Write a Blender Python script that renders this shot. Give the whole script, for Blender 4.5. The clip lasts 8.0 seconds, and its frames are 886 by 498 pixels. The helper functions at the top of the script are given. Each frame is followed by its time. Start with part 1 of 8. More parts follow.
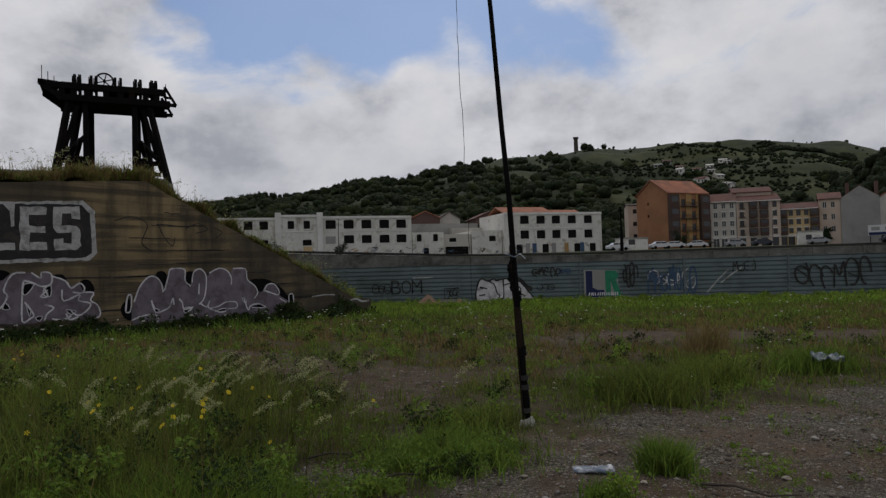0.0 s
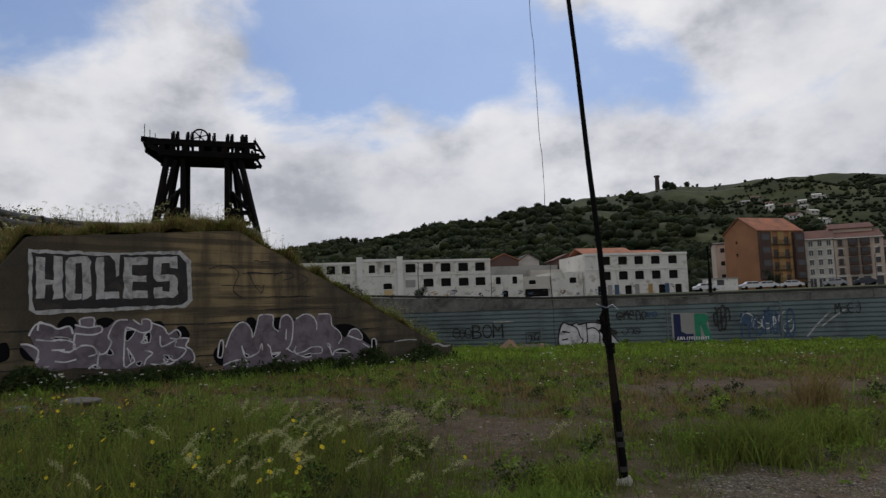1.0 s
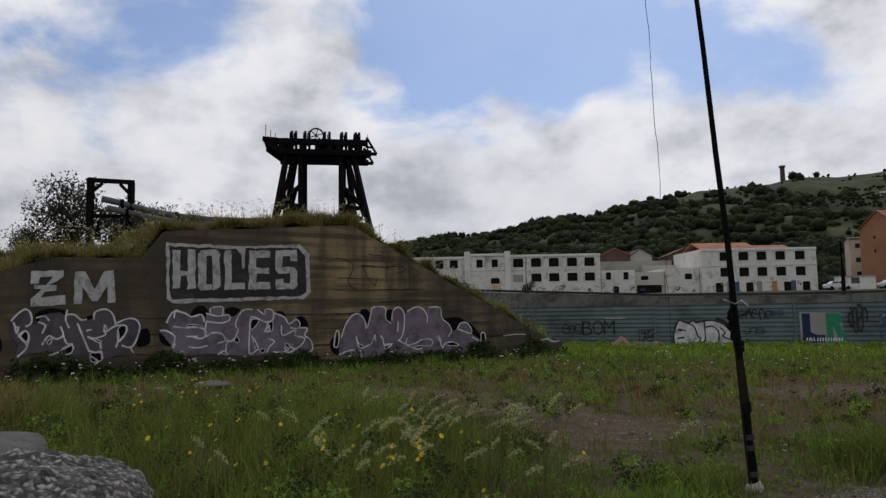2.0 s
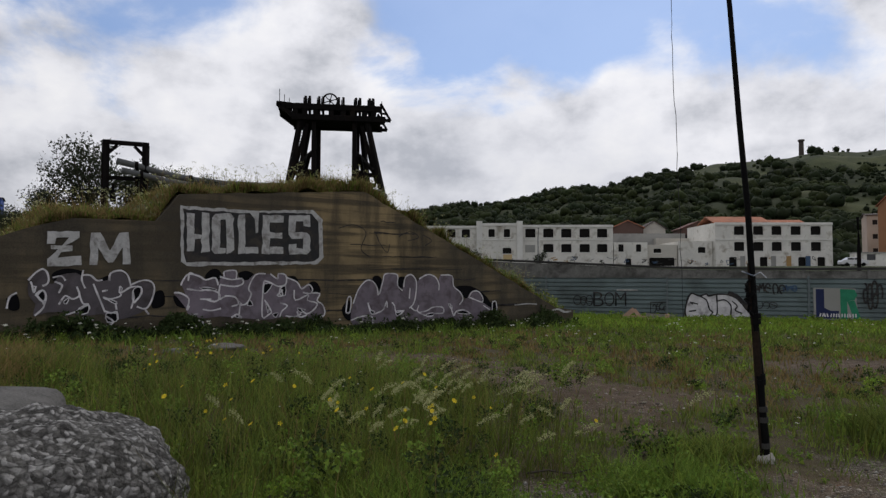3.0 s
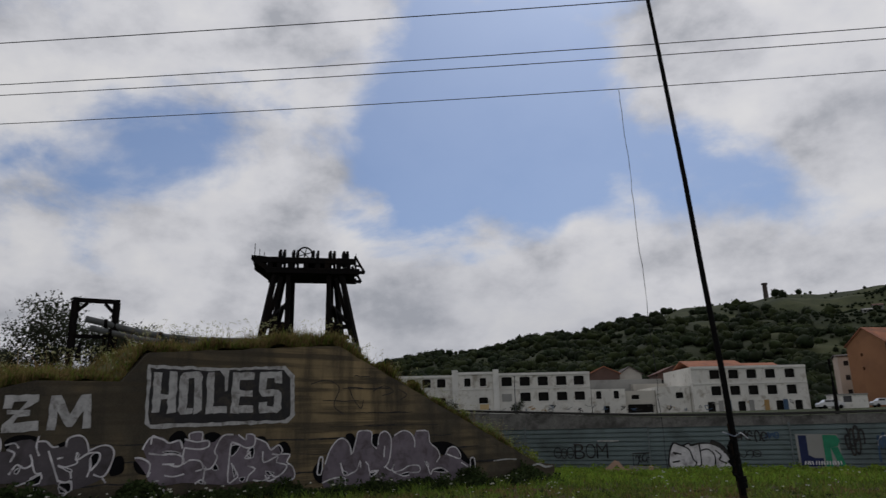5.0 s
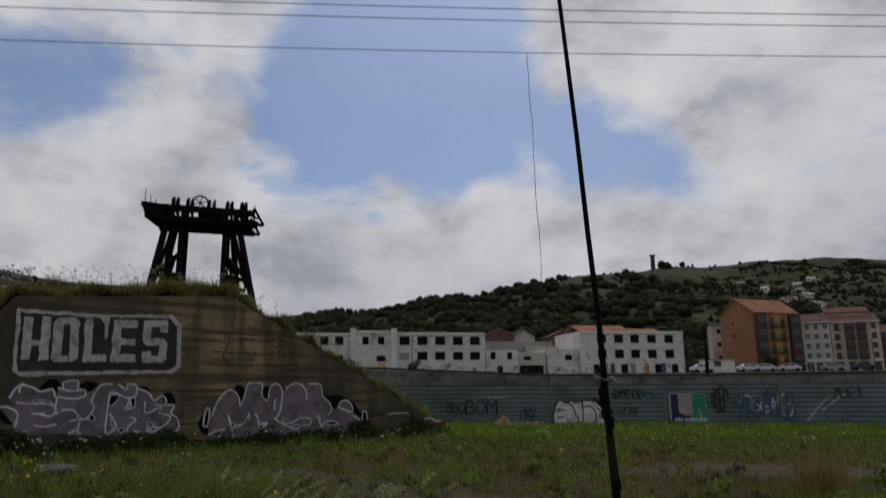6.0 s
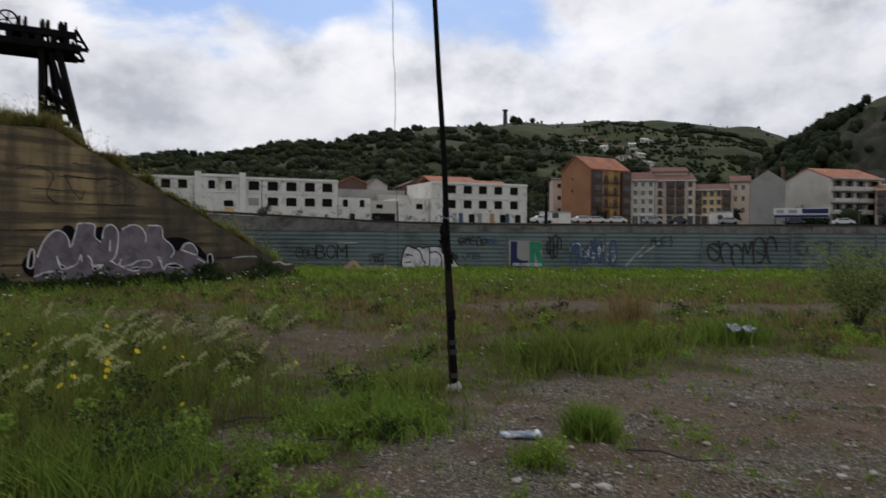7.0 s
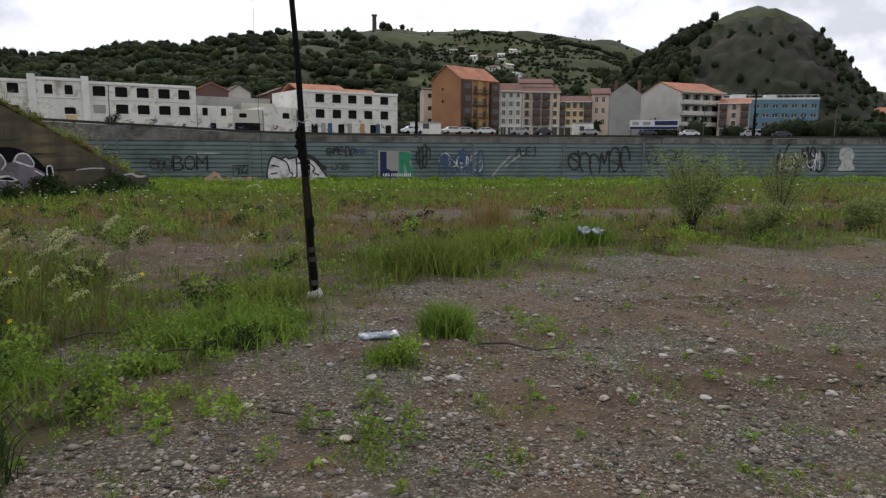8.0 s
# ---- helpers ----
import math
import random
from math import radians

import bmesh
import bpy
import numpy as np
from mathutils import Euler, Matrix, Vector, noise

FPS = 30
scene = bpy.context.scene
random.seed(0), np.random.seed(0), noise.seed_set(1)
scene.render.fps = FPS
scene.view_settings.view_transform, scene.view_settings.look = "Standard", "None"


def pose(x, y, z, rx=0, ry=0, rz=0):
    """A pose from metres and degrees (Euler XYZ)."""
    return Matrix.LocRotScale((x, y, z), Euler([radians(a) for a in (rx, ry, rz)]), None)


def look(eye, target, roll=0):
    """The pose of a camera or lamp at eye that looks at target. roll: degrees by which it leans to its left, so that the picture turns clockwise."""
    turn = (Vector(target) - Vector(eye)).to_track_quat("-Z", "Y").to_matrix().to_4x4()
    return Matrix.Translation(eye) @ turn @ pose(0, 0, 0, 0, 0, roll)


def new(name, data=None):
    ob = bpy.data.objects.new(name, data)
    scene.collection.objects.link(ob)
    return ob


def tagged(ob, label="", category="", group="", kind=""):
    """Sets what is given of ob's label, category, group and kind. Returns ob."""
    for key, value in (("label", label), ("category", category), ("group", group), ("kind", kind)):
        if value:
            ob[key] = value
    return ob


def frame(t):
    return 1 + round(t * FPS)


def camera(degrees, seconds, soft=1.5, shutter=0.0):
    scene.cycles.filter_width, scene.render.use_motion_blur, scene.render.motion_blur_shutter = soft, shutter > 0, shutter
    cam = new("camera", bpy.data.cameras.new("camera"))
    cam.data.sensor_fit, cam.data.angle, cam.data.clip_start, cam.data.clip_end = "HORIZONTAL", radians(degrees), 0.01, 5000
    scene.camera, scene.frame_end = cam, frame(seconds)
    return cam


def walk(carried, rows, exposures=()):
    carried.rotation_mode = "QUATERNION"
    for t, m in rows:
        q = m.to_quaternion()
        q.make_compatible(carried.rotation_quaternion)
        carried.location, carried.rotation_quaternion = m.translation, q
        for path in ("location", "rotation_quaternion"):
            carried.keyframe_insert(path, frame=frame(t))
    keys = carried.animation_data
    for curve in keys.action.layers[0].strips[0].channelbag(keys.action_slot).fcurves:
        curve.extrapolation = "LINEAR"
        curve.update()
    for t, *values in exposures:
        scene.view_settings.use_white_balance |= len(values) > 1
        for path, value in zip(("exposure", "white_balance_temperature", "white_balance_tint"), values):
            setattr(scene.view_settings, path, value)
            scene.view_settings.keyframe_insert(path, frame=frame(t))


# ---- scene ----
cam = camera(66.19, 8.0, soft=1.35, shutter=0.2)
PATH = [
    (0.0, pose(-0.000, 0.000, 1.551, 91.39, 1.73, -0.00)),
    (0.5, pose(-0.037, 0.021, 1.577, 93.27, 2.10, 1.10)),
    (1.0, pose(-0.090, 0.034, 1.639, 95.18, 2.06, 6.64)),
    (1.5, pose(-0.131, 0.066, 1.627, 93.97, 1.63, 9.03)),
    (2.0, pose(-0.177, 0.018, 1.623, 94.98, 1.14, 15.61)),
    (3.5, pose(-0.232, 0.058, 1.593, 91.49, -0.05, 16.55)),
    (4.0, pose(-0.245, 0.028, 1.646, 94.44, 0.57, 17.86)),
    (4.5, pose(-0.223, -0.012, 1.720, 100.48, 0.57, 18.30)),
    (4.7, pose(-0.228, -0.025, 1.736, 103.77, 0.57, 17.34)),
    (5.8, pose(-0.124, 0.172, 1.646, 105.30, 1.55, 6.82)),
    (6.0, pose(-0.109, 0.167, 1.579, 101.34, 0.54, 6.08)),
    (6.5, pose(-0.091, 0.170, 1.554, 94.45, -0.73, 1.53)),
    (7.0, pose(-0.043, 0.222, 1.483, 88.62, -0.31, -6.25)),
    (7.5, pose(0.029, 0.184, 1.447, 82.84, -1.00, -14.54)),
    (8.0, pose(0.077, 0.207, 1.428, 81.25, -0.32, -17.00)),
]
walk(cam, PATH, exposures=[(0, -0.6), (0.5, -0.42), (1.0, -0.35), (1.5, -0.3), (2.0, -0.25), (3.5, -0.02), (4.0, 0.08), (4.5, -0.5), (4.7, -0.58), (5.8, -0.8), (6.0, -0.75), (6.5, -0.4), (7.0, -0.05), (7.5, 0.22), (8.0, 0.52)])

# ---------------------------------------------------------------- sky and sun
SUN_AZ, SUN_EL = radians(2), radians(52)


def nd(tree, kind, x=None, **inputs):
    n = tree.nodes.new(kind)
    x = x or {}
    if "operation" in x:
        n.operation = x["operation"]
    if "interpolation_type" in x:
        n.interpolation_type = x["interpolation_type"]
    if "feature" in x:
        n.feature = x["feature"]
    if "attribute_name" in x:
        n.attribute_name = x["attribute_name"]
    for k, v in inputs.items():
        key = int(k[1:]) if k[0] == "i" and k[1:].isdigit() else k.replace("_", " ")
        if isinstance(v, bpy.types.NodeSocket):
            tree.links.new(v, n.inputs[key])
        else:
            n.inputs[key].default_value = v
    return n


def mth(tree, op, a, b=0.0, c=0.0):
    return nd(tree, "ShaderNodeMath", {"operation": op}, i0=a, i1=b, i2=c).outputs[0]


def ramp(tree, fac, stops, interp="LINEAR"):
    r = nd(tree, "ShaderNodeValToRGB", Fac=fac)
    r.color_ramp.interpolation = interp
    while len(r.color_ramp.elements) < len(stops):
        r.color_ramp.elements.new(0.5)
    for e, (pos, col) in zip(r.color_ramp.elements, stops):
        e.position, e.color = pos, (*col, 1) if len(col) == 3 else col
    return r.outputs[0]


def mix(tree, fac, a, b, blend="MIX"):
    m = tree.nodes.new("ShaderNodeMix")
    m.data_type, m.blend_type = "RGBA", blend
    for key, v in (("Factor_Float", fac), ("A_Color", a), ("B_Color", b)):
        s = next(i for i in m.inputs if i.identifier == key)
        if isinstance(v, bpy.types.NodeSocket):
            tree.links.new(v, s)
        else:
            s.default_value = v if key == "Factor_Float" else (*v, 1)[:4]
    return next(o for o in m.outputs if o.identifier == "Result_Color")


def noise_tex(tree, vec, scale, detail=6.0, rough=0.55, distort=0.0):
    return nd(tree, "ShaderNodeTexNoise", Vector=vec, Scale=scale, Detail=detail, Roughness=rough, Distortion=distort).outputs[0]


world = bpy.data.worlds.new("sky")
scene.world = world
world.use_nodes = True
wt = world.node_tree
wt.nodes.clear()
clear = nd(wt, "ShaderNodeTexSky")
clear.sky_type, clear.sun_disc, clear.sun_elevation, clear.sun_rotation, clear.dust_density = "NISHITA", False, SUN_EL, SUN_AZ, 1.6
sky = clear.outputs[0]
way = nd(wt, "ShaderNodeTexCoord").outputs["Generated"]
sep = nd(wt, "ShaderNodeSeparateXYZ", Vector=way)
dx, dy, dz = sep.outputs


def toward(az, tan_el, width):
    """1 near one direction of the sky, falling to 0 over the given width."""
    v = Vector((math.sin(radians(az)), math.cos(radians(az)), tan_el)).normalized()
    d = nd(wt, "ShaderNodeVectorMath", {"operation": "DISTANCE"}, i0=way, i1=tuple(v)).outputs["Value"]
    return nd(wt, "ShaderNodeMapRange", {"interpolation_type": "SMOOTHSTEP"}, Value=d, From_Min=width, From_Max=0.0, To_Min=0.0, To_Max=1.0).outputs[0]


puff = nd(wt, "ShaderNodeMapping", Vector=way, Location=(0.37, 0.9, 0.2), Scale=(1.0, 1.0, 1.7)).outputs[0]
big = noise_tex(wt, puff, 4.2, 12.0, 0.58, 0.25)
# where the sky opens (negative) and where cloud banks stand (positive): azimuth, rise, width, weight
BANKS = ((-13, 0.48, 0.20, -0.26), (-9, 0.39, 0.19, -0.26), (-6, 0.58, 0.24, -0.28), (-16, 0.31, 0.13, -0.15), (-21, 0.29, 0.11, -0.12),
         (1.6, 0.40, 0.17, -0.22), (8.7, 0.37, 0.13, -0.22), (-4, 0.30, 0.10, -0.10), (-39, 0.476, 0.16, -0.13), (-35, 0.39, 0.12, -0.12), (-30, 0.45, 0.12, -0.06), (-17, 0.40, 0.12, -0.12), (13, 0.32, 0.08, -0.12),
         (-26, 0.55, 0.15, 0.10), (-31, 0.31, 0.20, 0.14), (-20, 0.345, 0.06, 0.20), (-24, 0.37, 0.05, 0.12), (-2.5, 0.285, 0.05, 0.16), (17, 0.48, 0.22, 0.22), (8, 0.52, 0.12, 0.18),
         (19, 0.33, 0.11, 0.20), (25, 0.40, 0.24, 0.16), (4, 0.455, 0.05, 0.12))
cover = mth(wt, "ADD", big, 0.13)
for b_az, b_tan, b_w, b_k in BANKS:
    cover = mth(wt, "MULTIPLY_ADD", toward(b_az, b_tan, b_w), b_k, cover)
low = nd(wt, "ShaderNodeMapRange", Value=dz, From_Min=0.14, From_Max=0.29, To_Min=0.26, To_Max=0.0).outputs[0]
cover = mth(wt, "ADD", cover, low)
cloud = nd(wt, "ShaderNodeMapRange", {"interpolation_type": "SMOOTHSTEP"}, Value=cover, From_Min=0.42, From_Max=0.66, To_Min=0.06, To_Max=1.0).outputs[0]
puff2 = nd(wt, "ShaderNodeMapping", Vector=way, Location=(1.7, 0.2, 0.6), Scale=(1.0, 1.0, 1.5)).outputs[0]
billow = noise_tex(wt, puff2, 6.5, 11.0, 0.56, 0.0)
shade = ramp(wt, billow, [(0.33, (0.54, 0.56, 0.62)), (0.43, (0.76, 0.77, 0.83)), (0.53, (0.92, 0.925, 0.98)), (0.66, (1.03, 1.025, 1.05))])
# the cloud is thinner and brighter towards the sun
sunward = nd(wt, "ShaderNodeVectorMath", {"operation": "DOT_PRODUCT"}, i0=way, i1=(math.sin(SUN_AZ) * math.cos(SUN_EL), math.cos(SUN_AZ) * math.cos(SUN_EL), math.sin(SUN_EL))).outputs["Value"]
glow = nd(wt, "ShaderNodeMapRange", Value=sunward, From_Min=0.1, From_Max=0.92, To_Min=0.74, To_Max=1.06).outputs[0]
shade = mix(wt, 1.0, shade, nd(wt, "ShaderNodeCombineXYZ", X=glow, Y=glow, Z=glow).outputs[0], "MULTIPLY")
blue = mix(wt, 1.0, mix(wt, 1.0, sky, (0.058, 0.072, 0.096), "MULTIPLY"), (0.085, 0.115, 0.16), "ADD")
for g_az, g_tan, g_w, g_k in ((-15, 0.12, 0.22, 0.34), (-3, 0.10, 0.18, 0.26), (27, 0.24, 0.14, 0.30), (22, 0.38, 0.10, 0.28), (36, 0.15, 0.20, 0.15)):
    base = mth(wt, "MULTIPLY", toward(g_az, g_tan, g_w), mth(wt, "MULTIPLY", g_k * 2.0, big))
    shade = mix(wt, base, shade, (0.42, 0.45, 0.53))
dome = mix(wt, cloud, blue, shade)
nd(wt, "ShaderNodeOutputWorld", Surface=nd(wt, "ShaderNodeBackground", Color=dome, Strength=1.0).outputs[0])

sun = new("sun", bpy.data.lights.new("sun", "SUN"))
sun.data.energy, sun.data.angle, sun.data.color = 0.75, radians(14), (1.0, 0.95, 0.87)
sun_from = Vector((math.sin(SUN_AZ) * math.cos(SUN_EL), math.cos(SUN_AZ) * math.cos(SUN_EL), math.sin(SUN_EL)))
sun.matrix_world = look(sun_from * 100, (0, 0, 0))

# ---------------------------------------------------------------- materials


def material(name, base, rough=0.85, var=0.25, scale=3.0, fine=40.0, bump=0.15, metal=0.0, island=0.0, stain=None, stain_scale=0.6, stain_at=(0.5, 0.68), translucent=0.0, spec=0.3, dist=0.02):
    """A surface with colour that varies at two scales, a stain of its own colour and fine relief."""
    m = bpy.data.materials.new(name)
    m.use_nodes = True
    t = m.node_tree
    t.nodes.clear()
    pos = nd(t, "ShaderNodeNewGeometry").outputs["Position"]
    a = noise_tex(t, pos, scale, 5.0)
    b = noise_tex(t, pos, fine, 4.0, 0.65)
    lo, hi = [c * (1 - var) for c in base], [min(1, c * (1 + var)) for c in base]
    col = ramp(t, a, [(0.3, lo), (0.7, hi)])
    col = mix(t, 0.55 * min(1, var * 2), col, ramp(t, b, [(0.3, lo), (0.7, hi)]))
    if stain:
        s = noise_tex(t, pos, stain_scale, 7.0, 0.62, 0.4)
        f = nd(t, "ShaderNodeMapRange", Value=s, From_Min=stain_at[0], From_Max=stain_at[1], To_Min=0.0, To_Max=0.85).outputs[0]
        col = mix(t, f, col, stain)
    if island:
        geo = nd(t, "ShaderNodeNewGeometry").outputs["Random Per Island"]
        v = nd(t, "ShaderNodeMapRange", Value=geo, From_Min=0.0, From_Max=1.0, To_Min=1 - island, To_Max=1 + island).outputs[0]
        h = nd(t, "ShaderNodeMapRange", Value=mth(t, "FRACT", mth(t, "MULTIPLY", geo, 17.3)), From_Min=0.0, From_Max=1.0, To_Min=0.5 - island * 0.06, To_Max=0.5 + island * 0.03).outputs[0]
        col = nd(t, "ShaderNodeHueSaturation", Hue=h, Saturation=1.0, Value=v, Fac=1.0, Color=col).outputs[0]
    nrm = nd(t, "ShaderNodeBump", Strength=bump, Distance=dist, Height=b).outputs[0] if bump else None
    p = nd(t, "ShaderNodeBsdfPrincipled", Base_Color=col, Roughness=rough, Metallic=metal)
    p.inputs["Specular IOR Level"].default_value = spec
    if nrm:
        t.links.new(nrm, p.inputs["Normal"])
    out = p.outputs[0]
    if translucent:
        tr = nd(t, "ShaderNodeBsdfTranslucent", Color=col).outputs[0]
        out = nd(t, "ShaderNodeMixShader", i0=translucent, i1=out, i2=tr).outputs[0]
    nd(t, "ShaderNodeOutputMaterial", Surface=out)
    return m


def glass_pane(name="window_glass"):
    m = bpy.data.materials.new(name)
    m.use_nodes = True
    p = m.node_tree.nodes["Principled BSDF"]
    p.inputs["Base Color"].default_value, p.inputs["Roughness"].default_value = (0.02, 0.022, 0.025, 1), 0.12
    return m


def ground_material():
    """Soil, gravel and turf; the mesh's own "gravel" and "far" masks say where each lies."""
    m = bpy.data.materials.new("ground")
    m.use_nodes = True
    t = m.node_tree
    t.nodes.clear()
    pos = nd(t, "ShaderNodeNewGeometry").outputs["Position"]
    gravel = nd(t, "ShaderNodeAttribute", {"attribute_name": "gravel"}).outputs["Fac"]
    far = nd(t, "ShaderNodeAttribute", {"attribute_name": "far"}).outputs["Fac"]
    n1, n2, n3 = noise_tex(t, pos, 0.9, 6.0), noise_tex(t, pos, 6.0, 6.0, 0.6), noise_tex(t, pos, 60.0, 4.0, 0.7)
    soil = mix(t, 0.5, ramp(t, n1, [(0.3, (0.055, 0.037, 0.022)), (0.7, (0.125, 0.088, 0.05))]), ramp(t, n2, [(0.3, (0.03, 0.03, 0.014)), (0.7, (0.09, 0.085, 0.035))]))
    peb = nd(t, "ShaderNodeTexVoronoi", {"feature": "F1"}, Vector=pos, Scale=62.0)
    grey = ramp(t, mth(t, "FRACT", mth(t, "MULTIPLY", nd(t, "ShaderNodeSeparateXYZ", Vector=peb.outputs["Color"]).outputs[0], 1.0)), [(0.0, (0.05, 0.043, 0.031)), (0.6, (0.12, 0.104, 0.076)), (0.9, (0.20, 0.178, 0.138)), (1.0, (0.34, 0.31, 0.26))])
    red = ramp(t, n1, [(0.42, (0.0, 0.0, 0.0)), (0.62, (1.0, 1.0, 1.0))])
    grey = mix(t, mth(t, "MULTIPLY", red, 0.7), grey, (0.155, 0.098, 0.058))
    grey = mix(t, ramp(t, n2, [(0.45, (0, 0, 0)), (0.7, (0.6, 0.6, 0.6))]), grey, (0.065, 0.055, 0.045))
    near = mix(t, gravel, soil, grey)
    earth = nd(t, "ShaderNodeAttribute", {"attribute_name": "earth"}).outputs["Fac"]
    near = mix(t, earth, near, ramp(t, n2, [(0.3, (0.055, 0.036, 0.022)), (0.55, (0.105, 0.07, 0.044)), (0.72, (0.17, 0.13, 0.095))]))
    nf, ng = noise_tex(t, pos, 0.018, 7.0, 0.62), noise_tex(t, pos, 0.12, 6.0, 0.6)
    turf = mix(t, 0.4, ramp(t, nf, [(0.36, (0.022, 0.029, 0.012)), (0.5, (0.046, 0.055, 0.021)), (0.66, (0.098, 0.102, 0.038))]), ramp(t, ng, [(0.35, (0.014, 0.022, 0.009)), (0.7, (0.062, 0.074, 0.027))]))
    rocky = nd(t, "ShaderNodeAttribute", {"attribute_name": "rock"}).outputs["Fac"]
    nr = noise_tex(t, pos, 0.05, 7.0, 0.65)
    turf = mix(t, mth(t, "MULTIPLY", rocky, ramp(t, nr, [(0.34, (0.72, 0.72, 0.72)), (0.50, (1.0, 1.0, 1.0))])), turf, ramp(t, ng, [(0.32, (0.007, 0.007, 0.005)), (0.52, (0.021, 0.018, 0.012)), (0.74, (0.06, 0.050, 0.036))]))
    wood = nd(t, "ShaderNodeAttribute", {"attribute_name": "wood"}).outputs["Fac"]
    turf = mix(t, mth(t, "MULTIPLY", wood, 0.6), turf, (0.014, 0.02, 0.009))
    col = mix(t, far, near, turf)
    h = mth(t, "ADD", mth(t, "MULTIPLY", mth(t, "SUBTRACT", 1.0, peb.outputs["Distance"]), 0.5), n3)
    nrm = nd(t, "ShaderNodeBump", Strength=1.0, Distance=0.025, Height=h).outputs[0]
    p = nd(t, "ShaderNodeBsdfPrincipled", Base_Color=col, Roughness=0.92, Normal=nrm)
    p.inputs["Specular IOR Level"].default_value = 0.2
    nd(t, "ShaderNodeOutputMaterial", Surface=p.outputs[0])
    return m


def concrete_material():
    """Old board-marked concrete: grey and ochre, streaked down from the top, dark joints between the boards."""
    m = bpy.data.materials.new("old_concrete")
    m.use_nodes = True
    t = m.node_tree
    t.nodes.clear()
    co = nd(t, "ShaderNodeTexCoord").outputs["Object"]
    str_v = nd(t, "ShaderNodeMapping", Vector=co, Scale=(1.1, 1.1, 0.16)).outputs[0]
    lay_v = nd(t, "ShaderNodeMapping", Vector=co, Scale=(0.16, 0.16, 3.4)).outputs[0]
    streak, layer = noise_tex(t, str_v, 1.0, 7.0, 0.6), noise_tex(t, lay_v, 1.0, 5.0, 0.55)
    blot, grain = noise_tex(t, co, 0.55, 6.0, 0.6), noise_tex(t, co, 30.0, 5.0, 0.7)
    col = ramp(t, blot, [(0.36, (0.042, 0.037, 0.030)), (0.50, (0.085, 0.070, 0.048)), (0.64, (0.155, 0.118, 0.066))])
    # an ochre, iron-stained stretch of the casting
    along = nd(t, "ShaderNodeSeparateXYZ", Vector=co).outputs[0]
    near = nd(t, "ShaderNodeMapRange", {"interpolation_type": "SMOOTHSTEP"}, Value=mth(t, "ABSOLUTE", mth(t, "ADD", along, 10.4)), From_Min=4.2, From_Max=1.4, To_Min=0.0, To_Max=1.0).outputs[0]
    col = mix(t, mth(t, "MULTIPLY", near, ramp(t, blot, [(0.35, (0.35, 0.35, 0.35)), (0.6, (0.95, 0.95, 0.95))])), col, (0.37, 0.27, 0.135))
    col = mix(t, ramp(t, layer, [(0.47, (0, 0, 0)), (0.56, (0.8, 0.8, 0.8))]), col, (0.05, 0.040, 0.027))
    col = mix(t, ramp(t, streak, [(0.48, (0, 0, 0)), (0.66, (0.8, 0.8, 0.8))]), col, (0.024, 0.022, 0.019))
    col = mix(t, 0.28, col, ramp(t, grain, [(0.3, (0.03, 0.027, 0.022)), (0.7, (0.17, 0.145, 0.10))]))
    nrm = nd(t, "ShaderNodeBump", Strength=0.5, Distance=0.02, Height=grain).outputs[0]
    p = nd(t, "ShaderNodeBsdfPrincipled", Base_Color=col, Roughness=0.93, Normal=nrm)
    p.inputs["Specular IOR Level"].default_value = 0.2
    nd(t, "ShaderNodeOutputMaterial", Surface=p.outputs[0])
    return m


def conglomerate():
    """Rough rock of pale clasts and lichen in a dark pitted matrix."""
    m = bpy.data.materials.new("speckled_rock")
    m.use_nodes = True
    t = m.node_tree
    t.nodes.clear()
    co = nd(t, "ShaderNodeTexCoord").outputs["Object"]
    warp = nd(t, "ShaderNodeTexNoise", Vector=co, Scale=9.0, Detail=4.0).outputs["Color"]
    vec = nd(t, "ShaderNodeVectorMath", {"operation": "MULTIPLY_ADD"}, i0=warp, i1=(0.10, 0.10, 0.10), i2=co).outputs["Vector"]
    cell = nd(t, "ShaderNodeTexVoronoi", {"feature": "F1"}, Vector=vec, Scale=24.0)
    tint = nd(t, "ShaderNodeSeparateXYZ", Vector=cell.outputs["Color"]).outputs[0]
    grain, blot = noise_tex(t, co, 55.0, 5.0, 0.7), noise_tex(t, co, 3.0, 5.0, 0.6)
    col = ramp(t, tint, [(0.0, (0.035, 0.033, 0.03)), (0.3, (0.11, 0.104, 0.096)), (0.6, (0.27, 0.26, 0.245)), (1.0, (0.58, 0.565, 0.54))])
    edge = ramp(t, cell.outputs["Distance"], [(0.4, (0.0, 0.0, 0.0)), (0.75, (0.85, 0.85, 0.85))])
    col = mix(t, edge, col, (0.03, 0.028, 0.025))
    col = mix(t, ramp(t, blot, [(0.5, (0, 0, 0)), (0.7, (0.4, 0.4, 0.4))]), col, (0.25, 0.24, 0.215))
    col = mix(t, 0.25, col, ramp(t, grain, [(0.35, (0.02, 0.019, 0.017)), (0.68, (0.36, 0.35, 0.33))]))
    h = mth(t, "MULTIPLY_ADD", grain, 0.5, mth(t, "SUBTRACT", 1.0, cell.outputs["Distance"]))
    nrm = nd(t, "ShaderNodeBump", Strength=1.0, Distance=0.05, Height=h).outputs[0]
    p = nd(t, "ShaderNodeBsdfPrincipled", Base_Color=col, Roughness=0.95, Normal=nrm)
    p.inputs["Specular IOR Level"].default_value = 0.1
    nd(t, "ShaderNodeOutputMaterial", Surface=p.outputs[0])
    return m


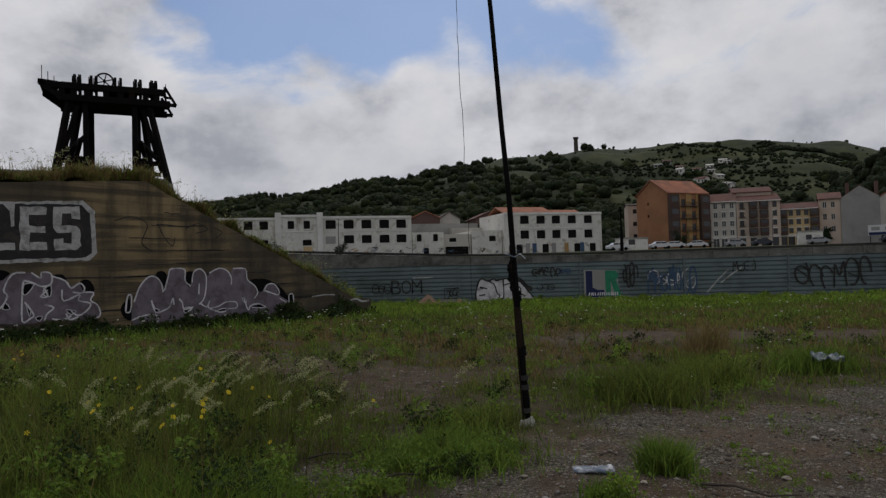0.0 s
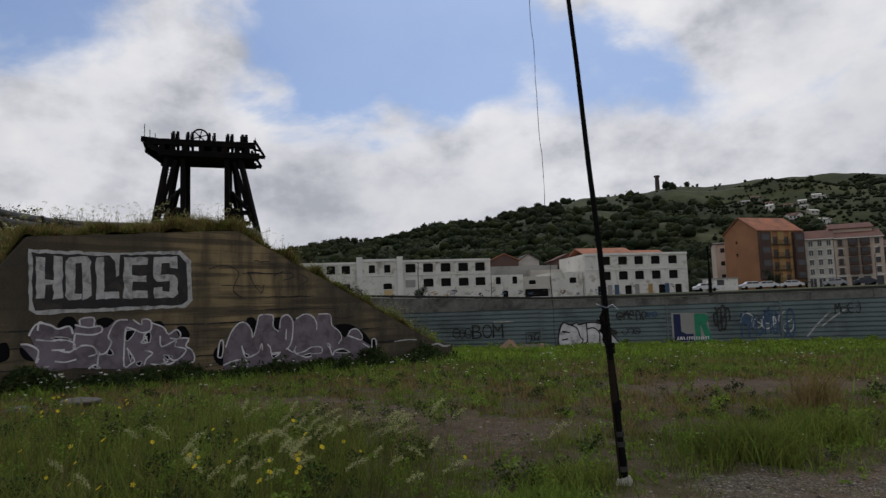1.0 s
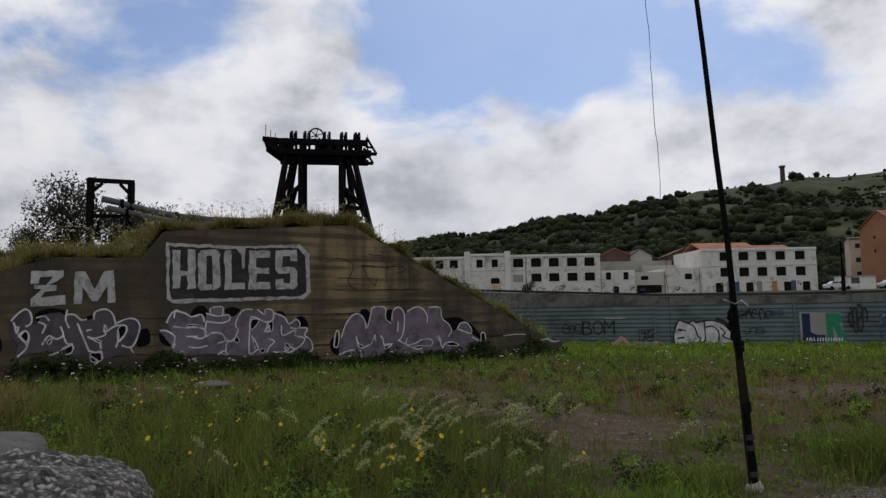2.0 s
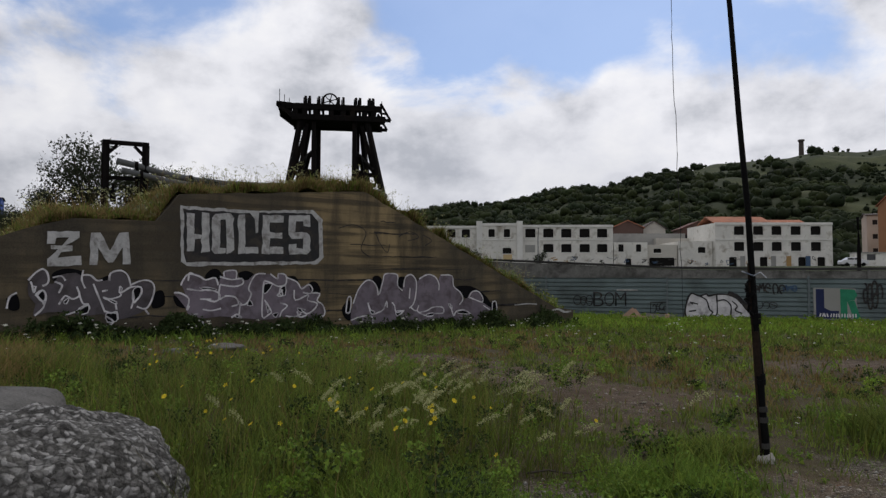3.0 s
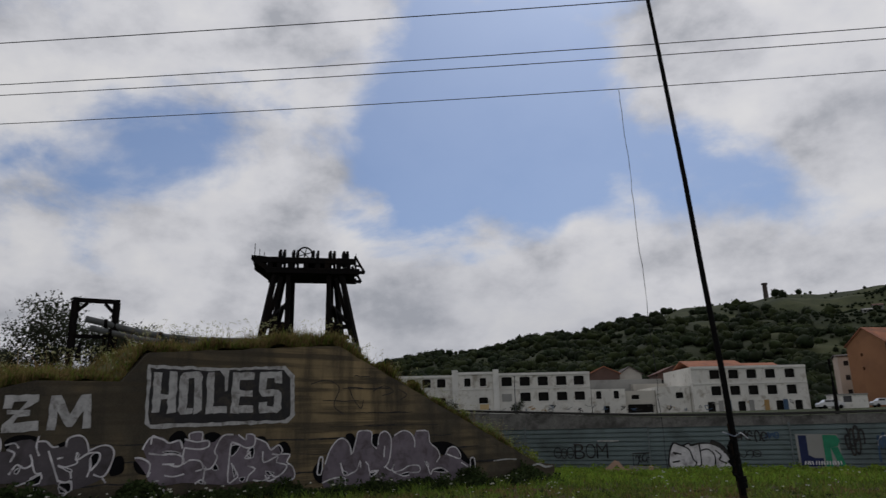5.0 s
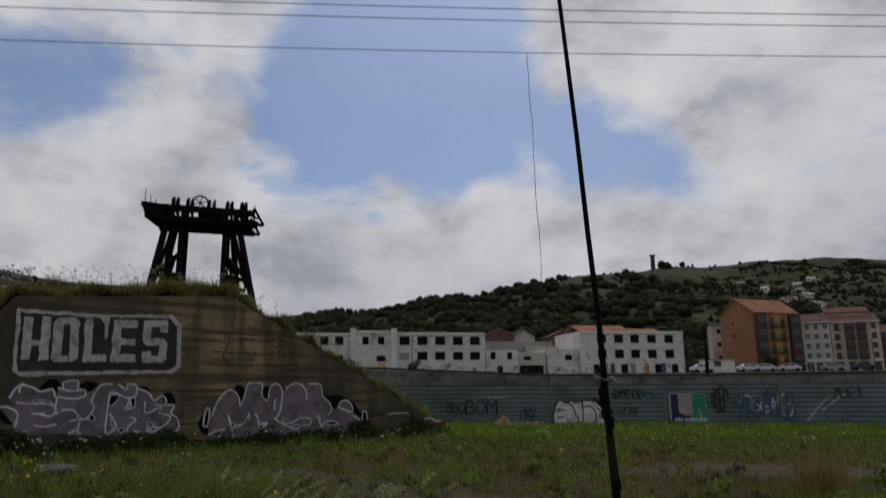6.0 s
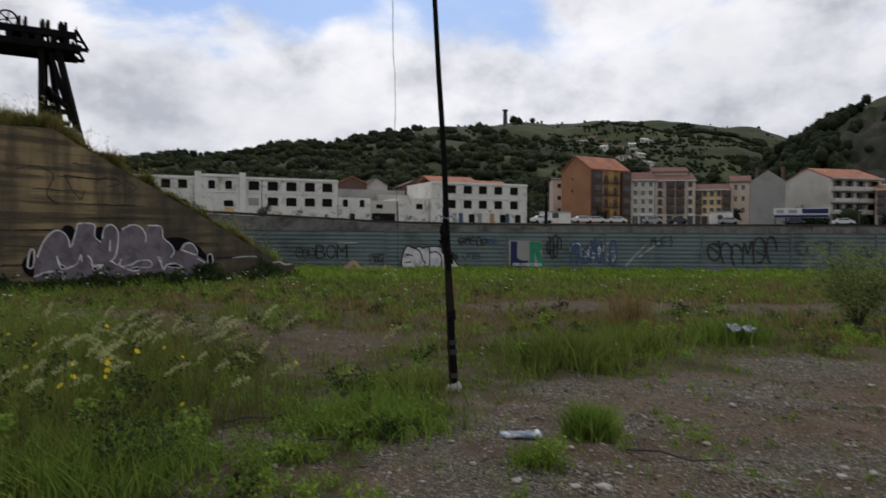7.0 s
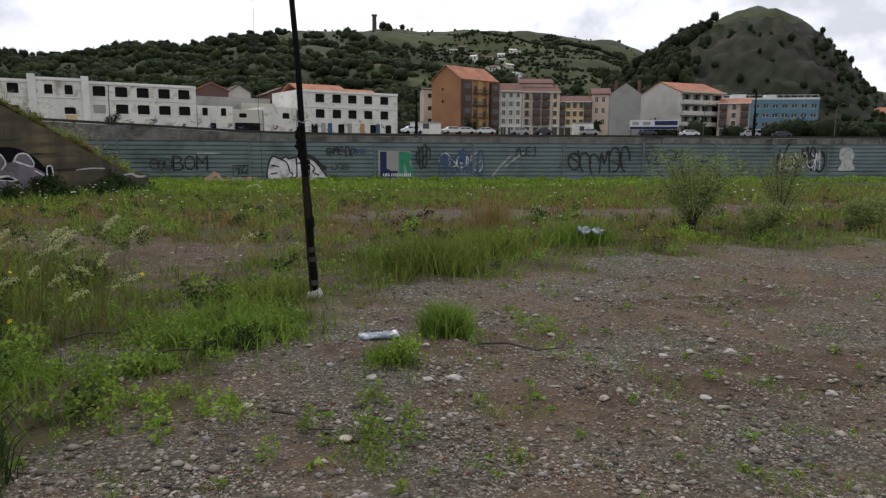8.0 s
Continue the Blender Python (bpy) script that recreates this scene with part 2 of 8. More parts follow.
M_GROUND = ground_material()
M_CONCRETE = concrete_material()
M_WALLGREY = material("grey_concrete", (0.17, 0.165, 0.152), stain=(0.05, 0.047, 0.042), stain_scale=0.7, stain_at=(0.46, 0.66), var=0.45, scale=1.2, fine=6.0, spec=0.15)
M_COPING = material("blackened_coping", (0.045, 0.043, 0.04), var=0.4, scale=1.0, fine=8.0, spec=0.1)
M_SHEET = material("galvanised_sheet", (0.15, 0.19, 0.195), rough=0.65, var=0.18, scale=0.7, fine=9.0, bump=0.05, metal=0.1, stain=(0.075, 0.09, 0.088), stain_scale=0.5, spec=0.2)
M_POST = material("post_steel", (0.13, 0.155, 0.16), rough=0.55, metal=0.3, var=0.15)
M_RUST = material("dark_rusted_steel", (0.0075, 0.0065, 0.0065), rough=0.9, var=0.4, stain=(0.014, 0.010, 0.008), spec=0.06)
M_PIPE = material("grey_pipe_paint", (0.11, 0.115, 0.115), rough=0.7, var=0.25, stain=(0.05, 0.04, 0.03), spec=0.2)
M_ROCK = conglomerate()
M_SLAB = material("weathered_slab", (0.17, 0.163, 0.152), rough=0.95, var=0.5, scale=5.0, fine=50.0, bump=1.0, stain=(0.23, 0.22, 0.205), stain_scale=9.0, dist=0.05, spec=0.1)
M_WHITEP = material("white_paint", (0.43, 0.425, 0.415), var=0.3, rough=0.9, scale=5, stain=(0.15, 0.14, 0.125), stain_scale=3.5, bump=0.05, spec=0.1)
M_BLACKP = material("black_paint", (0.022, 0.021, 0.022), var=0.3, rough=0.75, bump=0.05, stain=(0.06, 0.05, 0.04), stain_scale=2.5)
M_LILAC = material("lilac_paint", (0.175, 0.148, 0.172), var=0.25, rough=0.9, scale=2, bump=0.05, stain=(0.085, 0.07, 0.072), stain_scale=2.2, stain_at=(0.46, 0.66), spec=0.1)
M_LINE = material("white_outline_paint", (0.62, 0.60, 0.61), var=0.3, rough=0.9, bump=0.0, stain=(0.2, 0.18, 0.19), stain_scale=2.5, spec=0.1)
M_INK = material("black_spray_ink", (0.007, 0.007, 0.008), var=0.3, rough=0.85, bump=0.0, spec=0.05)
M_BLUEP = material("blue_paint", (0.055, 0.095, 0.16), var=0.2, bump=0.0)
M_GREENP = material("green_paint", (0.03, 0.22, 0.12), var=0.2, bump=0.0)
M_BLUEWALL = material("blue_wall_cladding", (0.05, 0.09, 0.30), var=0.15, bump=0.0)
M_NAVY = material("navy_paint", (0.02, 0.028, 0.085), var=0.2, bump=0.0)
M_POLE = material("black_tarred_pole", (0.006, 0.006, 0.006), rough=0.9, var=0.4, fine=60, spec=0.08)
M_POLEWOOD = material("bare_pole_wood", (0.02, 0.014, 0.010), rough=0.9, var=0.5, spec=0.08)
M_WIRE = material("black_cable", (0.02, 0.02, 0.022), rough=0.7, var=0.1, bump=0)
M_PALE = material("weathered_white_wall", (0.66, 0.64, 0.585), var=0.14, scale=0.3, fine=3.0, bump=0.05, stain=(0.26, 0.225, 0.17), stain_scale=0.6, stain_at=(0.52, 0.70))
M_PALETRIM = material("white_trim", (0.66, 0.645, 0.60), var=0.14, scale=0.5, bump=0)
# near-black colour that stands in for the unlit rooms of the works
M_INSHADE = material("painted_interior_shade", (0.012, 0.011, 0.010), var=0.3, bump=0, spec=0.1)
M_ORANGE = material("orange_render", (0.31, 0.15, 0.075), var=0.12, scale=0.2, fine=3, stain=(0.22, 0.11, 0.06), stain_scale=0.15, bump=0.03)
M_OCHRE = material("ochre_render", (0.36, 0.225, 0.09), var=0.12, scale=0.3, fine=3, bump=0.03)
M_BROWN = material("brown_cladding", (0.075, 0.048, 0.038), var=0.2, scale=0.4, bump=0.03)
M_TILE = material("clay_roof_tiles", (0.34, 0.135, 0.075), var=0.3, scale=0.5, fine=6, stain=(0.16, 0.085, 0.06), stain_scale=0.3, bump=0.2)
M_TILEDK = material("weathered_red_tiles", (0.14, 0.065, 0.05), var=0.3, scale=0.5, fine=6, stain=(0.09, 0.06, 0.05), stain_scale=0.3, bump=0.2)
M_PINK = material("pink_render", (0.50, 0.40, 0.32), var=0.12, scale=0.3, fine=3, bump=0.03)
M_YELLOW = material("yellow_render", (0.54, 0.40, 0.21), var=0.12, scale=0.3, fine=3, bump=0.03)
M_CREAM = material("cream_render", (0.52, 0.49, 0.43), var=0.1, scale=0.3, fine=3, stain=(0.36, 0.34, 0.30), stain_scale=0.12, bump=0.03)
M_GREYR = material("grey_render", (0.30, 0.295, 0.275), var=0.12, scale=0.3, fine=3, stain=(0.2, 0.195, 0.185), stain_scale=0.15, bump=0.03)
M_TEAL = material("blue_cladding", (0.10, 0.20, 0.25), var=0.12, scale=0.3, fine=3, rough=0.5, bump=0.0)
M_REDBR = material("red_brick_render", (0.125, 0.075, 0.06), var=0.2, scale=0.4, fine=3, bump=0.05)
M_SLATE = material("dark_eaves", (0.07, 0.055, 0.048), var=0.2, bump=0)
M_GLASS = glass_pane()
M_ASPHALT = material("asphalt", (0.05, 0.05, 0.052), var=0.2, scale=0.5)
M_TRUNK = material("bark", (0.05, 0.04, 0.03), var=0.3)
M_LEAF = material("tree_leaves", (0.036, 0.048, 0.018), var=0.5, scale=0.03, fine=0.6, bump=0, island=0.3, translucent=0.25, rough=0.8, spec=0.1)
M_LEAFDK = material("dark_tree_leaves", (0.022, 0.032, 0.014), var=0.5, scale=0.03, fine=0.6, bump=0, island=0.3, translucent=0.2, rough=0.8, spec=0.1)
M_GRASS = material("green_grass", (0.13, 0.172, 0.034), var=0.55, scale=0.4, fine=2.5, bump=0, island=0.5, translucent=0.35, rough=0.7, spec=0.15)
M_GRASSLUSH = material("lush_weeds", (0.14, 0.22, 0.036), var=0.4, scale=0.6, fine=4, bump=0, island=0.45, translucent=0.35, rough=0.7, spec=0.15)
M_GRASSDRY = material("dry_grass", (0.205, 0.155, 0.062), var=0.4, scale=0.5, fine=4, bump=0, island=0.45, translucent=0.3, rough=0.8, spec=0.1)
M_SEED = material("pale_seed_heads", (0.40, 0.41, 0.20), var=0.2, bump=0, island=0.2, translucent=0.3)
M_YFLOWER = material("yellow_petals", (0.72, 0.56, 0.03), var=0.1, bump=0, island=0.1, translucent=0.3)
M_WFLOWER = material("white_petals", (0.66, 0.66, 0.58), var=0.1, bump=0, island=0.1, translucent=0.3)
M_STONE = material("gravel_stone", (0.215, 0.19, 0.152), var=0.3, scale=4, fine=50, bump=0.3, island=0.75, spec=0.15)
M_STONELT = material("pale_stone", (0.27, 0.255, 0.23), var=0.3, scale=8, fine=60, bump=0.4, island=0.25, spec=0.15)
M_PLASTIC = material("white_plastic", (0.40, 0.42, 0.45), rough=0.4, var=0.35, scale=20, bump=0.1, stain=(0.07, 0.10, 0.15), stain_scale=11.0, stain_at=(0.44, 0.52))
M_BRICKBIT = material("clay_crumbs", (0.17, 0.105, 0.062), var=0.3, scale=8, fine=60, bump=0.3, island=0.5, spec=0.1)
M_CARD = material("pinkish_boards", (0.42, 0.27, 0.2), var=0.25, scale=3)

M_BRAMBLE = material("dark_bramble_leaves", (0.035, 0.055, 0.018), var=0.4, bump=0, island=0.5, translucent=0.25, rough=0.8, spec=0.1)
M_NETTLE = material("bright_weed_leaves", (0.17, 0.27, 0.036), var=0.4, scale=0.5, bump=0, island=0.45, translucent=0.4, rough=0.7, spec=0.15)

M_LILACDK = material("faded_grey_paint", (0.10, 0.088, 0.095), var=0.35, rough=0.9, scale=2, bump=0.05, stain=(0.05, 0.043, 0.04), stain_scale=1.4, spec=0.1)

# ---------------------------------------------------------------- small builders


def link_mesh(name, bm, mat, parent=None, smooth=False):
    me = bpy.data.meshes.new(name)
    bm.normal_update()
    bm.to_mesh(me)
    bm.free()
    if smooth:
        me.polygons.foreach_set("use_smooth", [True] * len(me.polygons))
    me.materials.append(mat)
    ob = new(name, me)
    ob.parent = parent
    return ob


def part(name, bm, mat, parent, label="", smooth=False):
    ob = link_mesh(name, bm, mat, parent, smooth)
    return tagged(ob, label) if label else ob


def thing(name, m, label, category, group="", kind=""):
    ob = new(name)
    ob.matrix_world = m
    ob.empty_display_size = 0.2
    return tagged(ob, label, category, group, kind)


def box(bm, lo, hi, m=None, bevel=0.0):
    vs = [bm.verts.new((x, y, z)) for x in (lo[0], hi[0]) for y in (lo[1], hi[1]) for z in (lo[2], hi[2])]
    fs = [bm.faces.new([vs[i] for i in q]) for q in ((0, 1, 3, 2), (4, 6, 7, 5), (0, 4, 5, 1), (2, 3, 7, 6), (0, 2, 6, 4), (1, 5, 7, 3))]
    if bevel:
        out = bmesh.ops.bevel(bm, geom=list({e for f in fs for e in f.edges}), offset=bevel, segments=1, affect="EDGES", profile=0.5)
        vs = list({v for f in out["faces"] for v in f.verts} | {v for v in vs if v.is_valid})
    if m is not None:
        bmesh.ops.transform(bm, matrix=m, verts=vs)
    return bm


def boxes(*items, bevel=0.0):
    bm = bmesh.new()
    for lo, hi in items:
        box(bm, lo, hi, None, bevel)
    return bm


def beam(bm, a, b, w, d=None, taper=1.0, sides=4):
    """A bar from a to b, square or round."""
    a, b, d = Vector(a), Vector(b), d or w
    q = (b - a).to_track_quat("Z", "X").to_matrix()
    rings = []
    for p, k in ((a, 1.0), (b, taper)):
        ring = []
        for i in range(sides):
            an = 2 * math.pi * (i + 0.5) / sides
            f = 0.5 / math.cos(math.pi / sides) if sides == 4 else 0.5
            ring.append(bm.verts.new(p + q @ Vector((math.cos(an) * w * f * k, math.sin(an) * d * f * k, 0))))
        rings.append(ring)
    for i in range(sides):
        j = (i + 1) % sides
        bm.faces.new((rings[0][i], rings[0][j], rings[1][j], rings[1][i]))
    bm.faces.new(rings[0][::-1])
    bm.faces.new(rings[1])
    return bm


def tube(bm, pts, r, sides=8, taper=None):
    pts = [Vector(p) for p in pts]
    rings = []
    for i, p in enumerate(pts):
        dirn = (pts[min(i + 1, len(pts) - 1)] - pts[max(i - 1, 0)]).normalized()
        q = dirn.to_track_quat("Z", "X").to_matrix()
        k = r if taper is None else r + (taper - r) * i / (len(pts) - 1)
        rings.append([bm.verts.new(p + q @ Vector((math.cos(2 * math.pi * j / sides) * k, math.sin(2 * math.pi * j / sides) * k, 0))) for j in range(sides)])
    for a, b in zip(rings, rings[1:]):
        for j in range(sides):
            bm.faces.new((a[j], a[(j + 1) % sides], b[(j + 1) % sides], b[j]))
    bm.faces.new(rings[0][::-1])
    bm.faces.new(rings[-1])
    return bm


def tri_mesh(name, verts, tris, mat, label="", category="", smooth=False):
    """A large mesh from arrays of triangles, as one piece of uncounted stuff."""
    me = bpy.data.meshes.new(name)
    n = len(tris)
    me.vertices.add(len(verts))
    me.vertices.foreach_set("co", np.asarray(verts, np.float32).ravel())
    me.loops.add(n * 3)
    me.loops.foreach_set("vertex_index", np.asarray(tris, np.int32).ravel())
    me.polygons.add(n)
    me.polygons.foreach_set("loop_start", np.arange(0, n * 3, 3, dtype=np.int32))
    if smooth:
        me.polygons.foreach_set("use_smooth", np.ones(n, bool))
    me.update(calc_edges=True)
    me.materials.append(mat)
    ob = new(name, me)
    return tagged(ob, label, category, "", "stuff") if label else ob


def sstep(a, b, x):
    t = np.clip((x - a) / (b - a), 0, 1)
    return t * t * (3 - 2 * t)


RNG = np.random.default_rng(7)
WAVES = [(RNG.uniform(0, 6.28), RNG.uniform(0, 6.28), RNG.uniform(0.7, 1.3)) for _ in range(12)]


def rough2(x, y, size):
    """Smooth uneven relief, about -1 to 1, with bumps of the given size."""
    v = 0.0
    for i, (a, ph, k) in enumerate(WAVES):
        v = v + np.sin((x * math.cos(a) + y * math.sin(a)) * 6.28 / size * k * (1 + 0.35 * (i % 4)) + ph * 3 + i)
    return v / 4.5


# ---------------------------------------------------------------- ground
RIDGE_AZ = (-60, -30, -20, -16, -11, -5, 0.5, 3, 8, 17, 22, 27, 31, 34, 40, 60)
RIDGE_TAN = (0.05, 0.06, 0.088, 0.102, 0.108, 0.124, 0.139, 0.146, 0.157, 0.159, 0.156, 0.150, 0.137, 0.115, 0.08, 0.05)
WALL_TOE, WALL_DIR = Vector((-3.35, 31.25)), Vector((-0.598, -0.8015))
WALL_S = (0.0, 1.1, 10.84, 17.26, 17.93, 20.1, 21.1, 22.4, 26.0, 34.0)
WALL_Z = (0.12, 0.25, 4.66, 4.12, 3.26, 3.22, 2.97, 2.38, 1.2, 0.7)


def gravel_mask(x, y):
    edge = np.interp(x, (-3.0, -1.2, -0.2, 0.5, 1.4, 3.0, 5.2, 7.5, 10, 14, 20), (2.4, 3.3, 4.2, 5.5, 6.4, 7.1, 8.0, 7.8, 8.0, 8.6, 9.4)) + 0.55 * rough2(x, y, 2.6) + 0.3 * rough2(x, y, 0.9)
    g = sstep(0.5, -0.4, y - edge)
    for px, py, rx, ry in ((-0.7, 9.4, 1.5, 1.5), (-2.7, 10.9, 1.7, 1.6), (4.6, 14.6, 3.2, 1.7), (9.5, 13.6, 3.4, 1.5), (13.5, 14.4, 2.8, 1.1), (-4.5, 13.0, 2.0, 0.9), (-0.9, 4.5, 0.7, 0.4), (0.72, 6.0, 0.35, 0.25), (-0.6, 5.2, 0.8, 0.35), (2.2, 6.6, 0.9, 0.5)):
        d = np.hypot((x - px) / rx, (y - py) / ry) + 0.25 * rough2(x, y, 0.9)
        g = np.maximum(g, 0.9 * sstep(1.15, 0.6, d))
    return g


def earth_mask(x, y):
    """Where bare reddish soil lies open."""
    g = 0.0 * x
    for px, py, rx, ry in ((-0.7, 9.4, 1.7, 1.7), (-2.7, 10.9, 1.9, 1.8), (4.6, 14.6, 3.4, 1.9), (9.5, 13.6, 3.6, 1.7), (13.5, 14.4, 3.0, 1.3), (-4.5, 13.0, 2.4, 1.2), (-0.9, 4.5, 0.7, 0.4), (1.6, 4.7, 1.1, 0.35), (3.2, 3.6, 1.4, 0.5), (5.0, 5.4, 1.5, 0.5)):
        g = np.maximum(g, 0.85 * sstep(1.2, 0.6, np.hypot((x - px) / rx, (y - py) / ry) + 0.25 * rough2(x, y, 0.9)))
    return g


def ground_z(x, y):
    r = np.hypot(x, y)
    az = np.degrees(np.arctan2(x, y))
    z = -0.50 * sstep(8, 30, y) + 0.035 * rough2(x, y, 3.1) * sstep(60, 20, r) + 0.018 * rough2(x, y, 0.8) * sstep(30, 10, r)
    z = z + 0.12 * sstep(3.0, 0.5, np.hypot(x + 4.5, (y - 7.5) * 0.6))
    z = z + 3.2 * sstep(60.6, 61.6, y) * (0.55 + 0.45 * sstep(60, 110, y)) + 1.0 * sstep(90, 150, y)
    tan = np.interp(az, RIDGE_AZ, RIDGE_TAN)
    h = tan * 700 - 3
    front = np.interp(az, (-60, -30, -10, 10, 30, 60), (300, 290, 230, 240, 280, 330))
    k = np.clip((r - front) / (700 - front), 0, 1)
    hill = h * (0.55 * k + 0.45 * sstep(0, 1, k)) * sstep(2600, 900, r) * sstep(75, 55, np.abs(az))
    hill = hill + (4.0 * rough2(x, y, 130) + 1.4 * rough2(x, y, 45)) * np.clip(k * 3, 0, 1) * sstep(1, 0.88, k) * sstep(75, 55, np.abs(az))
    # the steep knoll with a quarried face
    rr = np.abs(r - 440) / np.where(r < 440, 165, 260)
    kn = np.interp(az, (27, 31, 33, 35, 37, 39.4, 41, 42.5, 44.4, 46.3, 48.2, 51, 56), (0, 33, 45, 55, 64, 71.5, 73.5, 72, 64, 48, 31, 8, 0)) * np.clip(1 - rr ** 1.7, 0, 1)
    kn = kn * (1 + 0.03 * rough2(x, y, 60)) + (2.4 * rough2(x, y, 22) + 1.8 * rough2(x, y, 9)) * np.clip(kn / 20, 0, 1) * np.clip((76 - kn) / 18, 0.1, 1)
    return z + np.maximum(hill, np.where(kn > 0, kn - 1, 0))


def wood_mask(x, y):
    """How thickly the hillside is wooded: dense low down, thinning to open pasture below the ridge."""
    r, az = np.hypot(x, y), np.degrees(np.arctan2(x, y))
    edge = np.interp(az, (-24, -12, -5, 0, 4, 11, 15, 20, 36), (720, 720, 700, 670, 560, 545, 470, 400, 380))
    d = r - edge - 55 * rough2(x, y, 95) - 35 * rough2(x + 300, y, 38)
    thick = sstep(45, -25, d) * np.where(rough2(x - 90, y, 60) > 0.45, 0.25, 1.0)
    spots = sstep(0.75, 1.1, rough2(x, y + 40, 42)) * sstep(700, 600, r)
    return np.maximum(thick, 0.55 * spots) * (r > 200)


def build_ground():
    az = np.radians(np.concatenate([np.arange(-180, -62, 6.0), np.arange(-62, 62, 0.3), np.arange(62, 180, 6.0)]))
    rad = np.concatenate([np.linspace(0.4, 3, 12), np.geomspace(3.1, 62.5, 230), np.geomspace(64, 900, 170), np.geomspace(950, 4200, 14)])
    A, R = np.meshgrid(az, rad)
    X, Y = R * np.sin(A), R * np.cos(A)
    Z = ground_z(X, Y)
    n, m = len(rad), len(az)
    verts = np.vstack([np.stack([X, Y, Z], -1).reshape(-1, 3), [[0, 0, float(ground_z(np.array(0.0), np.array(0.0)))]]])
    i, j = np.meshgrid(np.arange(n - 1), np.arange(m), indexing="ij")
    a, b, c, d = i * m + j, i * m + (j + 1) % m, (i + 1) * m + (j + 1) % m, (i + 1) * m + j
    jj = np.arange(m)
    tris = np.vstack([np.stack([a, d, c], -1).reshape(-1, 3), np.stack([a, c, b], -1).reshape(-1, 3), np.stack([np.full(m, n * m), jj, (jj + 1) % m], -1)])
    ob = tri_mesh("ground", verts, tris, M_GROUND, smooth=True)
    me = ob.data
    x, y = verts[:, 0], verts[:, 1]
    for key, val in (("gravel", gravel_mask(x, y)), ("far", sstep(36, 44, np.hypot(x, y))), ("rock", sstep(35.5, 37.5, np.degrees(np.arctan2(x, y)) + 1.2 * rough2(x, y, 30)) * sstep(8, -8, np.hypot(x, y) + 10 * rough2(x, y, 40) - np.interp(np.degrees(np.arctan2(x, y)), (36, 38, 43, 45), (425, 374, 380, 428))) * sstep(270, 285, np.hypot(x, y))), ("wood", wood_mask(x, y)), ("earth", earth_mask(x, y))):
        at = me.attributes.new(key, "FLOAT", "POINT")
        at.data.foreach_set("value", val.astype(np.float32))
    return tagged(ob, "waste ground of soil, gravel and turf running up to green hills", "ground", "", "structure")


build_ground()


def wall_frame():
    """Local frame of the concrete wall: x to the right along its face, y away from the road, z up."""
    m = Matrix.Identity(4)
    r = -WALL_DIR
    m.col[0] = (r.x, r.y, 0, 0)
    m.col[1] = (-r.y, r.x, 0, 0)
    m.col[3] = (WALL_TOE.x, WALL_TOE.y, 0, 1)
    return m


def build_wall():
    bm = bmesh.new()
    rnd = random.Random(3)
    prof = []
    for k in range(len(WALL_S) - 1):
        n = max(2, int((WALL_S[k + 1] - WALL_S[k]) / 0.35))
        for i in range(n):
            f = i / n
            prof.append((WALL_S[k] + (WALL_S[k + 1] - WALL_S[k]) * f, WALL_Z[k] + (WALL_Z[k + 1] - WALL_Z[k]) * f + (rnd.uniform(-0.03, 0.02) if k else 0)))
    prof.append((WALL_S[-1], WALL_Z[-1]))
    rows = 26
    thick = 0.55
    front = []
    for s, z in prof:
        # board marks: shallow steps between courses
        front.append([bm.verts.new((-s, 0.012 * math.sin(12.7 * i + s * 0.2) + rnd.uniform(-0.004, 0.004), -1.3 + (z + 1.3) * i / rows)) for i in range(rows + 1)])
    top = [bm.verts.new((-s, thick, z)) for s, z in prof]
    bot = [bm.verts.new((-s, thick, -1.3)) for s, z in prof]
    for k in range(len(prof) - 1):
        for i in range(rows):
            bm.faces.new((front[k + 1][i], front[k][i], front[k][i + 1], front[k + 1][i + 1]))
        bm.faces.new((front[k + 1][rows], front[k][rows], top[k], top[k + 1]))
        bm.faces.new((top[k + 1], top[k], bot[k], bot[k + 1]))
    bm.faces.new([*front[0], top[0], bot[0]])
    bm.faces.new([*front[-1][::-1], bot[-1], top[-1]])
    ob = link_mesh("retaining_wall", bm, M_CONCRETE)
    ob.matrix_world = wall_frame()
    return tagged(ob, "old stained concrete retaining wall with a sloping end, covered in graffiti", "wall", "", "structure")


WALL = build_wall()


